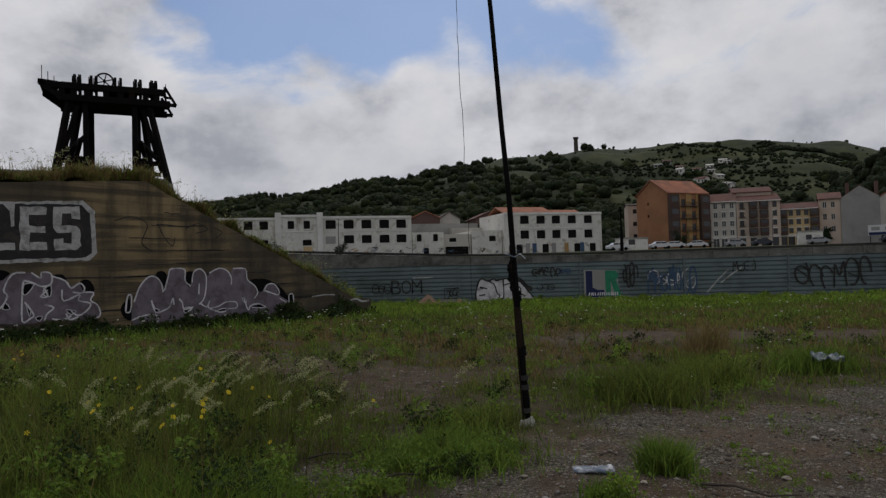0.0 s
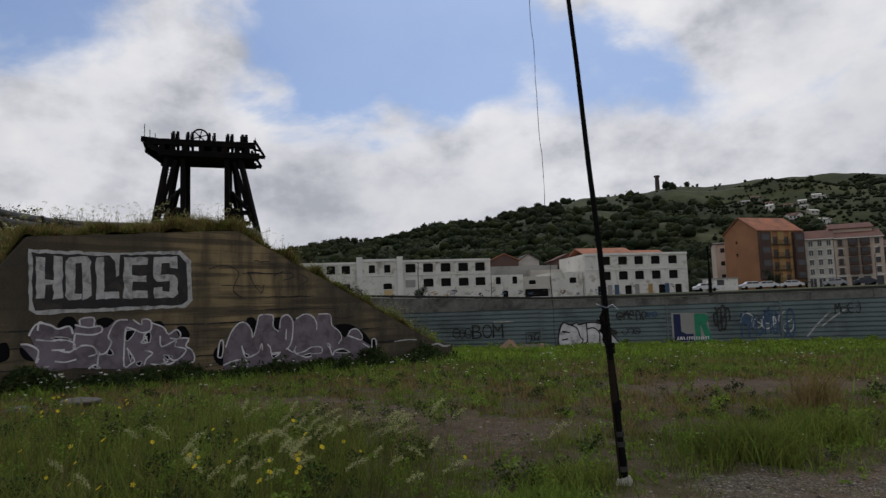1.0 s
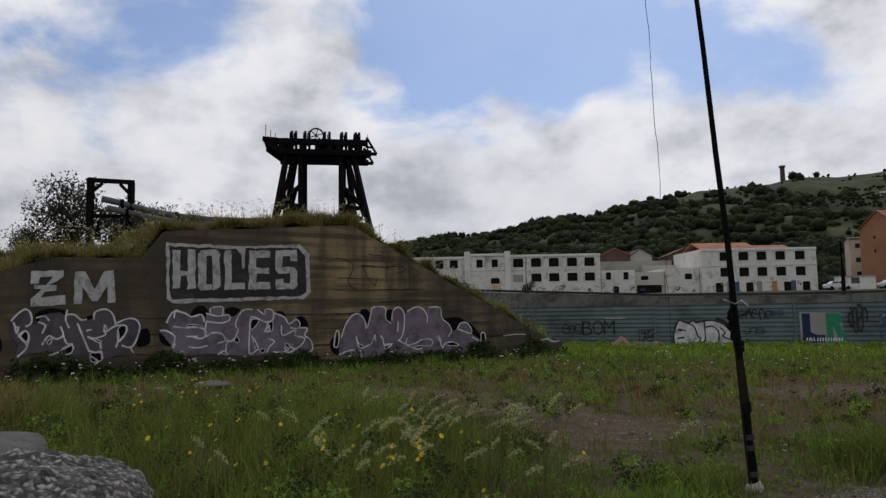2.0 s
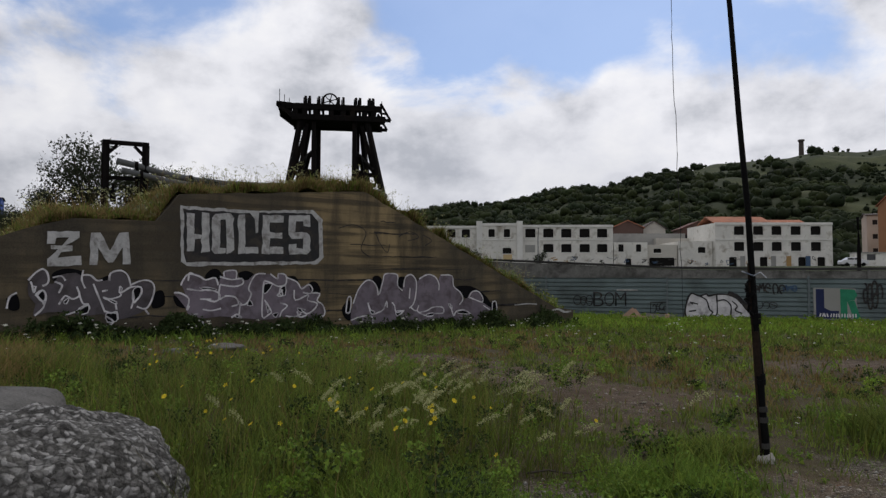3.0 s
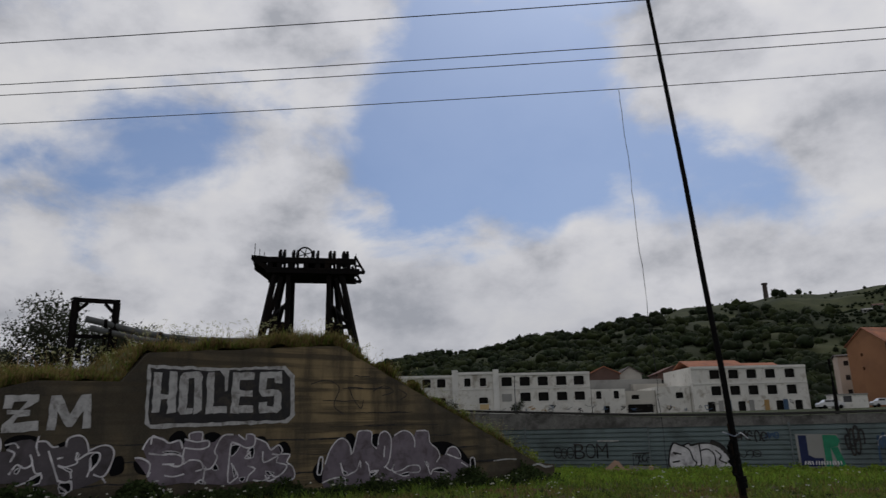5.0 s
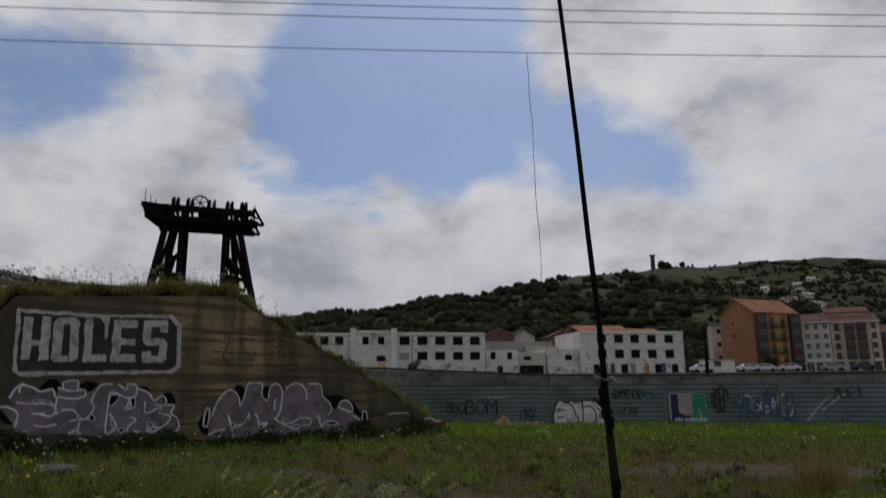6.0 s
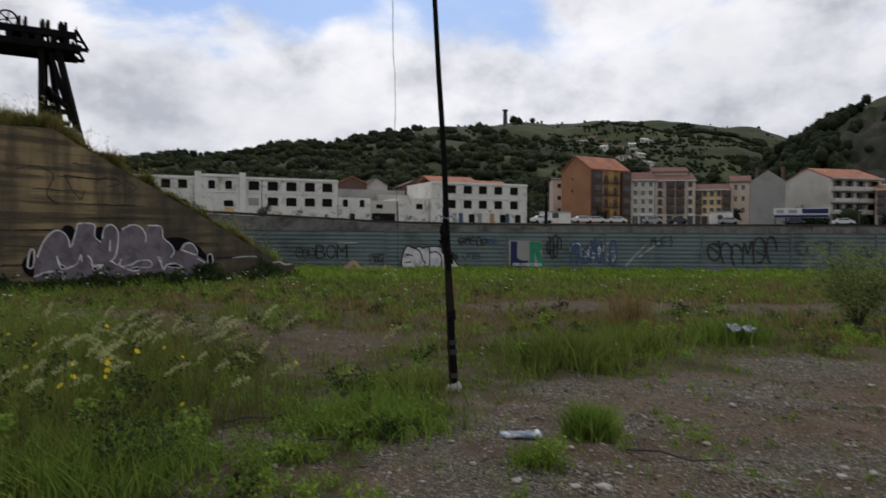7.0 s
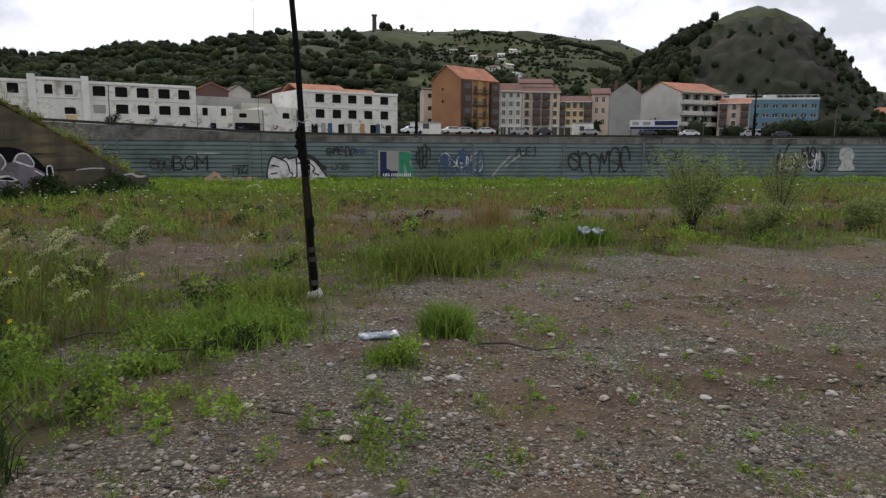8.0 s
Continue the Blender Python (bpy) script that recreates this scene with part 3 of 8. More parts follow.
def build_mound():
    """The grassed bank that the wall holds back."""
    s = np.linspace(0, 34, 90)
    b = np.concatenate([np.linspace(0.5, 6, 20), np.linspace(7, 34, 16)])
    S, B = np.meshgrid(s, b)
    top = np.interp(S, WALL_S, WALL_Z)
    lift = 0.10 + 0.15 * sstep(0.5, 2.5, B) * sstep(8, 12, S) + 0.35 * sstep(17, 19, S) * sstep(23, 20, S) * sstep(1, 5, B)
    Z = top + lift + 0.09 * rough2(S * 1.0, B, 1.7) - (top + 3.0) * sstep(24, 34, B) - 0.9 * sstep(2, 0, S) - 0.7 * sstep(20.6, 22.0, S)
    Z = Z - sstep(1.5, 9, B) * np.maximum(0, 8 - S) * 0.25
    m = wall_frame()
    X = m[0][3] - m[0][0] * S + m[0][1] * B
    Y = m[1][3] - m[1][0] * S + m[1][1] * B
    n, k = S.shape
    i, j = np.meshgrid(np.arange(n - 1), np.arange(k - 1), indexing="ij")
    a, bb, c, d = i * k + j, i * k + j + 1, (i + 1) * k + j + 1, (i + 1) * k + j
    tris = np.vstack([np.stack([a, c, bb], -1).reshape(-1, 3), np.stack([a, d, c], -1).reshape(-1, 3)])
    ob = tri_mesh("embankment", np.stack([X, Y, Z], -1).reshape(-1, 3), tris, M_BANK, smooth=True)
    return tagged(ob, "overgrown earth bank behind the concrete wall", "bank", "", "structure")


M_BANK = material("bank_turf", (0.10, 0.10, 0.035), var=0.4, scale=1.0, fine=14, stain=(0.16, 0.11, 0.04), stain_scale=0.5, bump=0.5, dist=0.1)
build_mound()


def fence_y(x):
    return 37.92 - 0.141 * x


FENCE_X = (-18.5, -12.2, -5.6, 0.88, 7.4, 12.8, 17.95, 22.7, 27.17, 30.95, 34.41, 38.6, 43.0, 47.5, 52.5, 58.0)


def build_fence():
    fence = thing("hoarding_fence", Matrix.Identity(4), "long hoarding of grey-green ribbed steel sheets with graffiti", "fence", "", "structure")
    fdir = Vector((1, -0.141, 0)).normalized()
    back = Vector((0.141, 1, 0)).normalized()
    rnd = random.Random(5)
    for a, b in zip(FENCE_X, FENCE_X[1:]):
        bm = bmesh.new()
        A, B = Vector((a + 0.03, fence_y(a + 0.03), 0)), Vector((b - 0.03, fence_y(b - 0.03), 0))
        lean = rnd.uniform(-0.015, 0.015)
        topz = 1.55 + rnd.uniform(-0.03, 0.03)
        prof, ribs = [], 9
        h = (topz + 0.5) / ribs
        for r in range(ribs):
            z = -0.5 + r * h
            prof += [(0.0, z), (0.0, z + h * 0.70), (0.075, z + h * 0.73), (0.075, z + h * 0.93)]
        prof.append((0.0, topz))
        sheets = 3
        rows = []
        for k in range(sheets + 1):
            P = A.lerp(B, k / sheets)
            rows.append([bm.verts.new(P + back * (d + lean * z) + Vector((0, 0, z + rnd.uniform(-0.006, 0.006)))) for d, z in prof])
        for k in range(sheets):
            for i in range(len(prof) - 1):
                bm.faces.new((rows[k][i], rows[k + 1][i], rows[k + 1][i + 1], rows[k][i + 1]))
        ob = part("panel", bm, M_SHEET, fence)
        so = ob.modifiers.new("thickness", "SOLIDIFY")
        so.thickness = 0.004
    for x in FENCE_X:
        p = Vector((x, fence_y(x), 0)) - back * 0.03
        bm = bmesh.new()
        beam(bm, p + Vector((0, 0, -0.6)), p + Vector((rnd.uniform(-0.03, 0.03), 0, 1.6 + rnd.uniform(0, 0.06))), 0.09, 0.07)
        part("post", bm, M_POST, fence)
    return fence


FENCE = build_fence()


def build_quay_wall():
    """The long concrete wall between the fence and the street."""
    bm = bmesh.new()
    xs = np.linspace(-45, 95, 71)
    rnd = random.Random(9)
    rows = []
    for x in xs:
        y = 60.5 - 0.10 * max(0, x - 10)
        z = float(np.interp(x, (-45, -17, 2, 12, 95), (3.9, 3.2, 2.25, 2.1, 2.3))) + rnd.uniform(-0.03, 0.03)
        rows.append([bm.verts.new((x, y, -1)), bm.verts.new((x, y, z)), bm.verts.new((x, y + 0.35, z)), bm.verts.new((x, y + 0.35, -1))])
    for a, b in zip(rows, rows[1:]):
        for i in range(3):
            bm.faces.new((a[i], b[i], b[i + 1], a[i + 1]))
    bm.faces.new(rows[0])
    bm.faces.new(rows[-1][::-1])
    ob = link_mesh("street_wall", bm, M_WALLGREY)
    tagged(ob, "long low stained grey concrete wall beside the street", "wall", "", "structure")
    bm = bmesh.new()
    for (x0, _), (x1, _) in zip(zip(xs, xs), list(zip(xs, xs))[1:]):
        q = []
        for x in (x0, x1):
            y = 60.5 - 0.10 * max(0, x - 10)
            z = float(np.interp(x, (-45, -17, 2, 12, 95), (3.9, 3.2, 2.25, 2.1, 2.3))) + 0.035
            q.append([bm.verts.new((x, y + dy_, z + dz_)) for dy_, dz_ in ((-0.09, 0), (-0.09, 0.2), (0.44, 0.2), (0.44, 0))])
        for i in range(4):
            bm.faces.new((q[0][i], q[1][i], q[1][(i + 1) % 4], q[0][(i + 1) % 4]))
    part("coping", bm, M_COPING, ob, "blackened coping")
    for k in range(-12, 24):
        x = k * 4.0 + rnd.uniform(-0.4, 0.4)
        y = 60.5 - 0.10 * max(0, x - 10)
        part("pilaster", boxes(((x - 0.12, y - 0.07, -0.9), (x + 0.12, y - 0.004, float(np.interp(x, (-45, -17, 2, 12, 95), (3.9, 3.2, 2.25, 2.1, 2.3))) + 0.05))), M_WALLGREY, ob)


build_quay_wall()

# ---------------------------------------------------------------- buildings beyond the fence


def facade(bm, w, h, openings, m=None, depth=0.25, z0=0.0):
    """A wall face at y = 0 from x 0..w, z z0..h, with real openings (x0, z0, x1, z1) and their reveals."""
    xs = sorted({0.0, w, *(round(v, 3) for o in openings for v in (o[0], o[2]))})
    zs = sorted({z0, h, *(round(v, 3) for o in openings for v in (o[1], o[3]))})
    made = []

    def quad(*pts):
        f = bm.faces.new([bm.verts.new(p) for p in pts])
        made.extend(f.verts)
    for xa, xb in zip(xs, xs[1:]):
        for za, zb in zip(zs, zs[1:]):
            cx, cz = (xa + xb) / 2, (za + zb) / 2
            if not any(o[0] < cx < o[2] and o[1] < cz < o[3] for o in openings):
                quad((xa, 0, za), (xb, 0, za), (xb, 0, zb), (xa, 0, zb))
    for a, b, c, d in openings:
        quad((a, 0, b), (a, depth, b), (a, depth, d), (a, 0, d))
        quad((c, 0, b), (c, 0, d), (c, depth, d), (c, depth, b))
        quad((a, 0, b), (c, 0, b), (c, depth, b), (a, depth, b))
        quad((a, 0, d), (a, depth, d), (c, depth, d), (c, 0, d))
    if m is not None:
        bmesh.ops.transform(bm, matrix=m, verts=made)


def shell(w, d, h, openings, z0=0.0, side_openings=()):
    """Four walls, the front with openings, and a flat lid."""
    bm = bmesh.new()
    facade(bm, w, h, openings, z0=z0)
    facade(bm, d, h, side_openings, pose(0, d, 0, 0, 0, -90), z0=z0)
    facade(bm, d, h, (), pose(w, 0, 0, 0, 0, 90), z0=z0)
    facade(bm, w, h, (), pose(w, d, 0, 0, 0, 180), z0=z0)
    bm.faces.new([bm.verts.new(p) for p in ((0, 0, h - 0.05), (w, 0, h - 0.05), (w, d, h - 0.05), (0, d, h - 0.05))])
    return bm


def gable_roof(w, d, h, rise, along_x=True, over=0.35, thick=0.22):
    bm = bmesh.new()
    if along_x:
        sec = [(-over, h - rise * over / (d / 2)), (d / 2, h + rise), (d + over, h - rise * over / (d / 2))]
        ends = [(-over, lambda q: (-over, q[0], q[1])), (w + over, lambda q: (w + over, q[0], q[1]))]
    else:
        sec = [(-over, h - rise * over / (w / 2)), (w / 2, h + rise), (w + over, h - rise * over / (w / 2))]
        ends = [(0, lambda q: (q[0], -over, q[1])), (1, lambda q: (q[0], d + over, q[1]))]
    loops = []
    for _, f in ends:
        up, dn = [bm.verts.new(f(q)) for q in sec], [bm.verts.new(f((q[0], q[1] - thick))) for q in sec]
        loops.append(up + dn[::-1])
    a, b = loops
    for i in range(6):
        bm.faces.new((a[i], a[(i + 1) % 6], b[(i + 1) % 6], b[i]))
    bm.faces.new(a[::-1])
    bm.faces.new(b)
    bmesh.ops.recalc_face_normals(bm, faces=bm.faces)
    return bm


def gable_end(w, h, rise, d, along_x=True, which=0):
    """The wall triangle under one end of a gable roof."""
    bm = bmesh.new()
    if along_x:
        tri = [[(x, 0, h - 0.06), (x, d, h - 0.06), (x, d / 2, h + rise - 0.24)] for x in (0.0, w)]
    else:
        tri = [[(0, y, h - 0.06), (w, y, h - 0.06), (w / 2, y, h + rise - 0.24)] for y in (0.0, d)]
    bm.faces.new([bm.verts.new(p) for p in tri[which]])
    return bm


def window_part(parent, o, glass=None, frame_mat=None, depth=0.2, mullion=True):
    a, b, c, d = o
    win = part("window", boxes(((a, depth, b), (c, depth + 0.04, d))), glass or M_GLASS, parent)
    if frame_mat:
        t = 0.07
        items = [((a, depth - 0.05, b), (a + t, depth - 0.004, d)), ((c - t, depth - 0.05, b), (c, depth - 0.004, d)), ((a + t, depth - 0.05, d - t), (c - t, depth - 0.004, d)), ((a + t, depth - 0.05, b), (c - t, depth - 0.004, b + t))]
        if mullion:
            items.append((((a + c) / 2 - t / 2, depth - 0.05, b + t), ((a + c) / 2 + t / 2, depth - 0.004, d - t)))
        part("window_frame", boxes(*items), frame_mat, win)
    return win


def grid_openings(xs, zs, ww, wh):
    return [(x - ww / 2, z, x + ww / 2, z + wh) for z in zs for x in xs]


def balcony(parent, x, z, w, out=0.8, mat=None, rail=None):
    b = part("balcony", boxes(((x - w / 2, -out, z - 0.15), (x + w / 2, -0.004, z))), mat or M_SLATE, parent)
    bm = bmesh.new()
    n = max(4, int(w / 0.3))
    for k in range(n + 1):
        px = x - w / 2 + 0.04 + (w - 0.08) * k / n
        beam(bm, (px, -out + 0.04, z), (px, -out + 0.04, z + 0.95), 0.04)
    beam(bm, (x - w / 2, -out + 0.04, z + 0.97), (x + w / 2, -out + 0.04, z + 0.97), 0.06)
    part("railing", bm, rail or M_SLATE, b)


def at(x, y, z, deg):
    return pose(x, y, z, 0, 0, deg)


# the roofless white works building
def white_works():
    ang = 16.56
    m = pose(-40.15, 134.26, 0, 0, 0, ang)
    b = thing("works_building", m, "long derelict white two-storey works with empty windows", "building")

    def block(u0, u1, top, depth, ops, y0=0.0, base=2.5, extra=True, mat=M_PALE):
        bm = shell(u1 - u0, depth, top, [(a - u0, c, e - u0, f) for a, c, e, f in ops], z0=base)
        bmesh.ops.translate(bm, vec=(u0, y0, 0), verts=bm.verts)
        w = part("wall", bm, mat, b)
        for a, c, e, f in ops:
            # a sheet closes each empty opening, the indoor shade put into its colour
            part("window", boxes(((a - 0.05, y0 + 0.252, c - 0.05), (e + 0.05, y0 + 0.3, f + 0.05))), M_INSHADE, w, "near-black sheet standing in for the shade inside an empty opening")
            for side, x0 in ((1, a), (-1, e)):
                bm = bmesh.new()
                f0 = [bm.verts.new((x0 + side * px, y0 - 0.003, f - pz)) for px, pz in ((-0.01, -0.01), (0.32, -0.01), (0.16, 0.045), (0.05, 0.10), (-0.01, 0.18))]
                f1 = [bm.verts.new((v.co.x, y0 + 0.2, v.co.z)) for v in f0]
                bm.faces.new(f0)
                for i in range(5):
                    bm.faces.new((f0[i], f0[(i + 1) % 5], f1[(i + 1) % 5], f1[i]))
                bmesh.ops.recalc_face_normals(bm, faces=bm.faces)
                part("arched_head", bm, mat, w)
            part("sill", boxes(((a - 0.12, y0 - 0.09, c - 0.16), (e + 0.12, y0 - 0.004, c - 0.004))), M_PALETRIM, w)
        if extra:
            part("cornice", boxes(((u0 - 0.05, y0 - 0.18, top - 0.45), (u1 + 0.05, y0 - 0.004, top - 0.15)), ((u0 - 0.05, y0 - 0.1, top - 0.148), (u1 + 0.05, y0 + 0.35, top + 0.06))), M_PALETRIM, w)
            part("string_course", boxes(((u0, y0 - 0.1, 9.15), (u1, y0 - 0.004, 9.4))), M_PALETRIM, w)
        return w
    k = 0.07885
    U = lambda c: c * k - 9.80
    up = lambda xs, z0, z1, hw=1.06: [(U(c) - hw, z0, U(c) + hw, z1) for c in xs]
    block(U(-130), U(213), 12.1, 14, up((-100, -60, -20, 20, 64, 108, 147, 185), 9.75, 11.45, 0.85) + up((-60, 20, 100, 185), 6.2, 7.7, 0.8))
    block(U(215), U(330), 12.6, 13, up((252, 292), 9.8, 11.45, 0.65) + up((292,), 6.4, 7.6, 0.9), y0=-0.5)
    for c in (220, 325):
        part("pier", boxes(((U(c) - 0.6, -0.9, 2.5), (U(c) + 0.6, -0.504, 13.1))), M_PALETRIM, b)
    block(U(332), U(570), 12.3, 14, up((354, 401, 448, 496, 542), 9.75, 11.55) + up((401, 448, 496, 542), 6.7, 8.4))
    bl = boxes(((U(353) - 1.0, -0.06, 6.7), (U(353) + 1.0, -0.004, 8.2)))
    part("blind_arch", bl, M_GREYR, b, "bricked-up arch")
    block(U(572), U(660), 8.75, 12, up((591, 637), 6.8, 8.35, 0.55) + up((610,), 4.0, 5.4, 0.6), extra=False)
    block(U(662), U(742), 8.3, 12, up((690,), 6.6, 7.5, 0.8) + [(U(668), 3.9, U(735), 5.6)], extra=False, y0=1.0, mat=M_CREAM)
    block(U(744), U(833), 9.0, 12, up((805,), 6.6, 7.8, 0.8), extra=False, y0=0.6, mat=M_PALE)
    block(U(835), U(1140), 12.75, 16, up((897, 947, 995, 1045, 1097), 10.25, 12.05, 1.05) + up((897, 947, 995, 1045, 1097), 6.95, 8.8, 1.05) + up((880, 960, 1060, 1110), 3.7, 5.7, 0.8), y0=-0.6)
    # set-back grey storey and the tiled roofs behind
    part("back_wall", boxes(((U(570), 16.2, 3), (U(832), 22, 11.6))), M_GREYR, b, "bare grey rear wall")
    part("back_wall", boxes(((U(740), 14.3, 3), (U(834), 16.15, 10.4))), M_CREAM, b, "stained cream rear wall")
    for c0, c1, z in ((872, 1022, 13.55), (1012, 1132, 12.85)):
        bm = gable_roof(U(c1) - U(c0), 9, z, 1.5, True)
        bmesh.ops.translate(bm, vec=(U(c0), 7, 0), verts=bm.verts)
        part("roof", bm, M_TILE, b, "orange clay-tile roof")
        part("roof_wall", boxes(((U(c0) + 0.3, 7.3, 12.7), (U(c1) - 0.3, 15.5, z - 0.25))), M_CREAM, b)
    # door leaves and paint patches along the ground floor
    rnd = random.Random(4)
    for c in (905, 925, 985, 1025, 1075):
        part("door", boxes(((U(c) - 0.5, -0.68, 3.6), (U(c) + 0.5, -0.604, 5.9))), rnd.choice((M_GREYR, M_BLUEP, M_OCHRE)), b)
    # sprayed scrawls and dirt along the foot of the walls
    for i in range(34):
        c = rnd.uniform(240, 1130)
        bm = bmesh.new()
        z = rnd.uniform(4.2, 5.6)
        pts = [(U(c) + rnd.uniform(-0.9, 0.9), z + rnd.uniform(-0.5, 0.5)) for _ in range(5)]
        y = -0.62 if c > 835 else (-0.52 if 215 < c < 330 else (-0.02 if c < 660 else 0.58))
        for p, q in zip(pts, pts[1:]):
            beam(bm, (p[0], y, p[1]), (q[0], y, q[1]), 0.12, 0.02)
        part("scrawl", bm, rnd.choice((M_BLACKP, M_BLACKP, M_BLUEP, M_GREYR, M_OCHRE)), b)
    part("paint_patch", boxes(((U(282), -0.57, 5.2), (U(305), -0.504, 6.4))), M_YELLOW, b, "yellow painted patch")


white_works()


def small_house(x, y, deg, w, d, h, rise, wall, roof, label, z0=3.5, along_x=True, floors=2, cols=2):
    hs = thing("house", at(x, y, 0, deg), label, "house", "houses on the slope")
    zs = [z0 + 1.0 + i * (h - z0) / floors for i in range(floors)]
    ops = grid_openings([w * (i + 0.5) / cols for i in range(cols)], zs, min(1.1, w / cols * 0.45), 1.2)
    part("wall", shell(w, d, h, ops, z0=z0 - 4), wall, hs)
    for end in (0, 1):
        part("gable", gable_end(w, h, rise, d, along_x, which=end), wall, hs)
    part("roof", gable_roof(w, d, h, rise, along_x), roof, hs)
    for o in ops:
        window_part(hs, o)
    return hs


def polar(az, d):
    return d * math.sin(radians(az)), d * math.cos(radians(az))


# two gabled houses that look over the works
for az, d, w, wall, roof, lab in ((-2.6, 172, 7.5, M_REDBR, M_TILE, "brown gabled house with an orange tiled roof"), (-0.2, 176, 5.5, M_CREAM, M_SLATE, "small white gabled house with dark timbering"), (2.8, 180, 8, M_REDBR, M_TILEDK, "low red-roofed house behind the works")):
    x, y = polar(az, d)
    small_house(x, y, 12, w, 9, 13.9, 1.7, wall, roof, lab, z0=6, along_x=False, floors=2, cols=3)


def orange_block():
    b = thing("apartment_block", at(56.4, 169.1, 0, 25), "tall orange-rendered apartment block with brown bays and a tiled roof", "building")
    w, d, h = 13.5, 11.2, 18.3
    zs = [5.6, 8.6, 11.7, 14.8]
    side = [(d * 0.35, z + 0.6, d * 0.35 + 0.6, z + 1.3) for z in zs[2:]]
    ops = grid_openings((5.2, 8.6), zs, 1.3, 1.7)
    part("wall", shell(w, d, h, ops, z0=1.0, side_openings=side), M_ORANGE, b)
    for end in (0, 1):
        part("gable", gable_end(w, h, 3.6, d, which=end), M_ORANGE, b)
    part("roof", gable_roof(w, d, h, 3.6), M_TILE, b)
    for o in ops:
        window_part(b, o, frame_mat=M_SLATE)
    for x0, x1 in ((0.02, 3.2), (10.4, 13.48)):
        bay = part("bay", boxes(((x0, -0.9, 6.2), (x1, -0.004, 17.6)), bevel=0.05), M_BROWN, b, "dark brown glazed bay")
        for z in zs:
            part("bay_window", boxes(((x0 + 0.5, -0.93, z + 0.9), (x1 - 0.5, -0.904, z + 2.2))), M_GLASS, bay)
    part("render_panel", boxes(((3.6, -0.12, 5.0), (4.3, -0.004, 17.9)), ((6.0, -0.12, 5.0), (7.9, -0.004, 17.9)), ((9.4, -0.12, 5.0), (10.2, -0.004, 17.9))), M_OCHRE, b, "ochre render strip")
    part("awning", boxes(((0, -1.6, 5.2), (w, -0.004, 5.5))), M_SLATE, b)
    for z in zs:
        balcony(b, 6.9, z - 0.05, 5.6, 0.7)


orange_block()
x, y = polar(15.4, 200)
small_house(x, y, -8, 7.0, 9, 17.2, 0.6, M_PINK, M_SLATE, "narrow pink-grey house beside the orange block", z0=3, floors=4)


def town_house(x, y, deg, w, d, h, floors, cols, wall, roof, label, frame_mat, rise=1.6, shops=True, dark_cols=(), z0=3.0, rails=True):
    b = thing("town_house", at(x, y, 0, deg), label, "house", "terrace along the street")
    fl = (h - 6.6) / floors
    zs = [7.0 + i * fl for i in range(floors)]
    xs = [w * (i + 0.5) / cols for i in range(cols)]
    ops = grid_openings(xs, zs, 1.0, min(1.8, fl * 0.62))
    if shops:
        ops += [(xx - 0.75, 3.9, xx + 0.75, 6.2) for xx in xs]
    part("wall", shell(w, d, h, ops, z0=z0 - 2), wall, b)
    part("roof", gable_roof(w, d, h, rise), roof, b)
    for end in (0, 1):
        part("gable", gable_end(w, h, rise, d, which=end), wall, b)
    part("eaves", boxes(((-0.1, -0.45, h - 0.25), (w + 0.1, -0.004, h - 0.02))), M_PALETRIM, b)
    part("string_course", boxes(((0, -0.1, 6.45), (w, -0.004, 6.7))), M_PALETRIM, b)
    for o in ops:
        window_part(b, o, frame_mat=frame_mat)
        part("surround", boxes(((o[0] - 0.16, -0.06, o[3] + 0.004), (o[2] + 0.16, -0.004, o[3] + 0.2))), M_PALETRIM, b)
    for c in range(cols):
        for z in zs:
            if c in dark_cols:
                bay = part("bay", boxes(((xs[c] - 0.95, -0.85, z - 0.3), (xs[c] + 0.95, -0.07, z + fl * 0.72)), bevel=0.04), M_BROWN, b, "dark glazed wooden bay")
                part("bay_window", boxes(((xs[c] - 0.75, -0.88, z + 0.5), (xs[c] + 0.75, -0.854, z + fl * 0.62))), M_GLASS, bay)
            elif rails and c % 2 == 0:
                balcony(b, xs[c], z - 0.02, 1.4, 0.4)
    return b


town_house(69.6, 175.0, -20, 5.8, 10, 15.8, 4, 3, M_CREAM, M_TILEDK, "narrow white town house with a red roof", M_PALETRIM, rise=2.4, rails=False)
town_house(75.2, 173.0, -15, 10.2, 12, 15.6, 4, 4, M_PINK, M_TILEDK, "pink town house with dark wooden bays", M_SLATE, rise=2.2, dark_cols=(1, 2))
part_house = small_house(76.5, 177.5, -15, 9.0, 8, 18.4, 1.4, M_PINK, M_TILEDK, "set-back pink top storey under brown tiles", z0=15.0, floors=1, cols=3)
town_house(85.6, 172.0, -25, 8.6, 11, 13.2, 3, 5, M_YELLOW, M_TILEDK, "yellow town house with dark corner bays", M_SLATE, rise=1.8, dark_cols=(0, 4), rails=False)


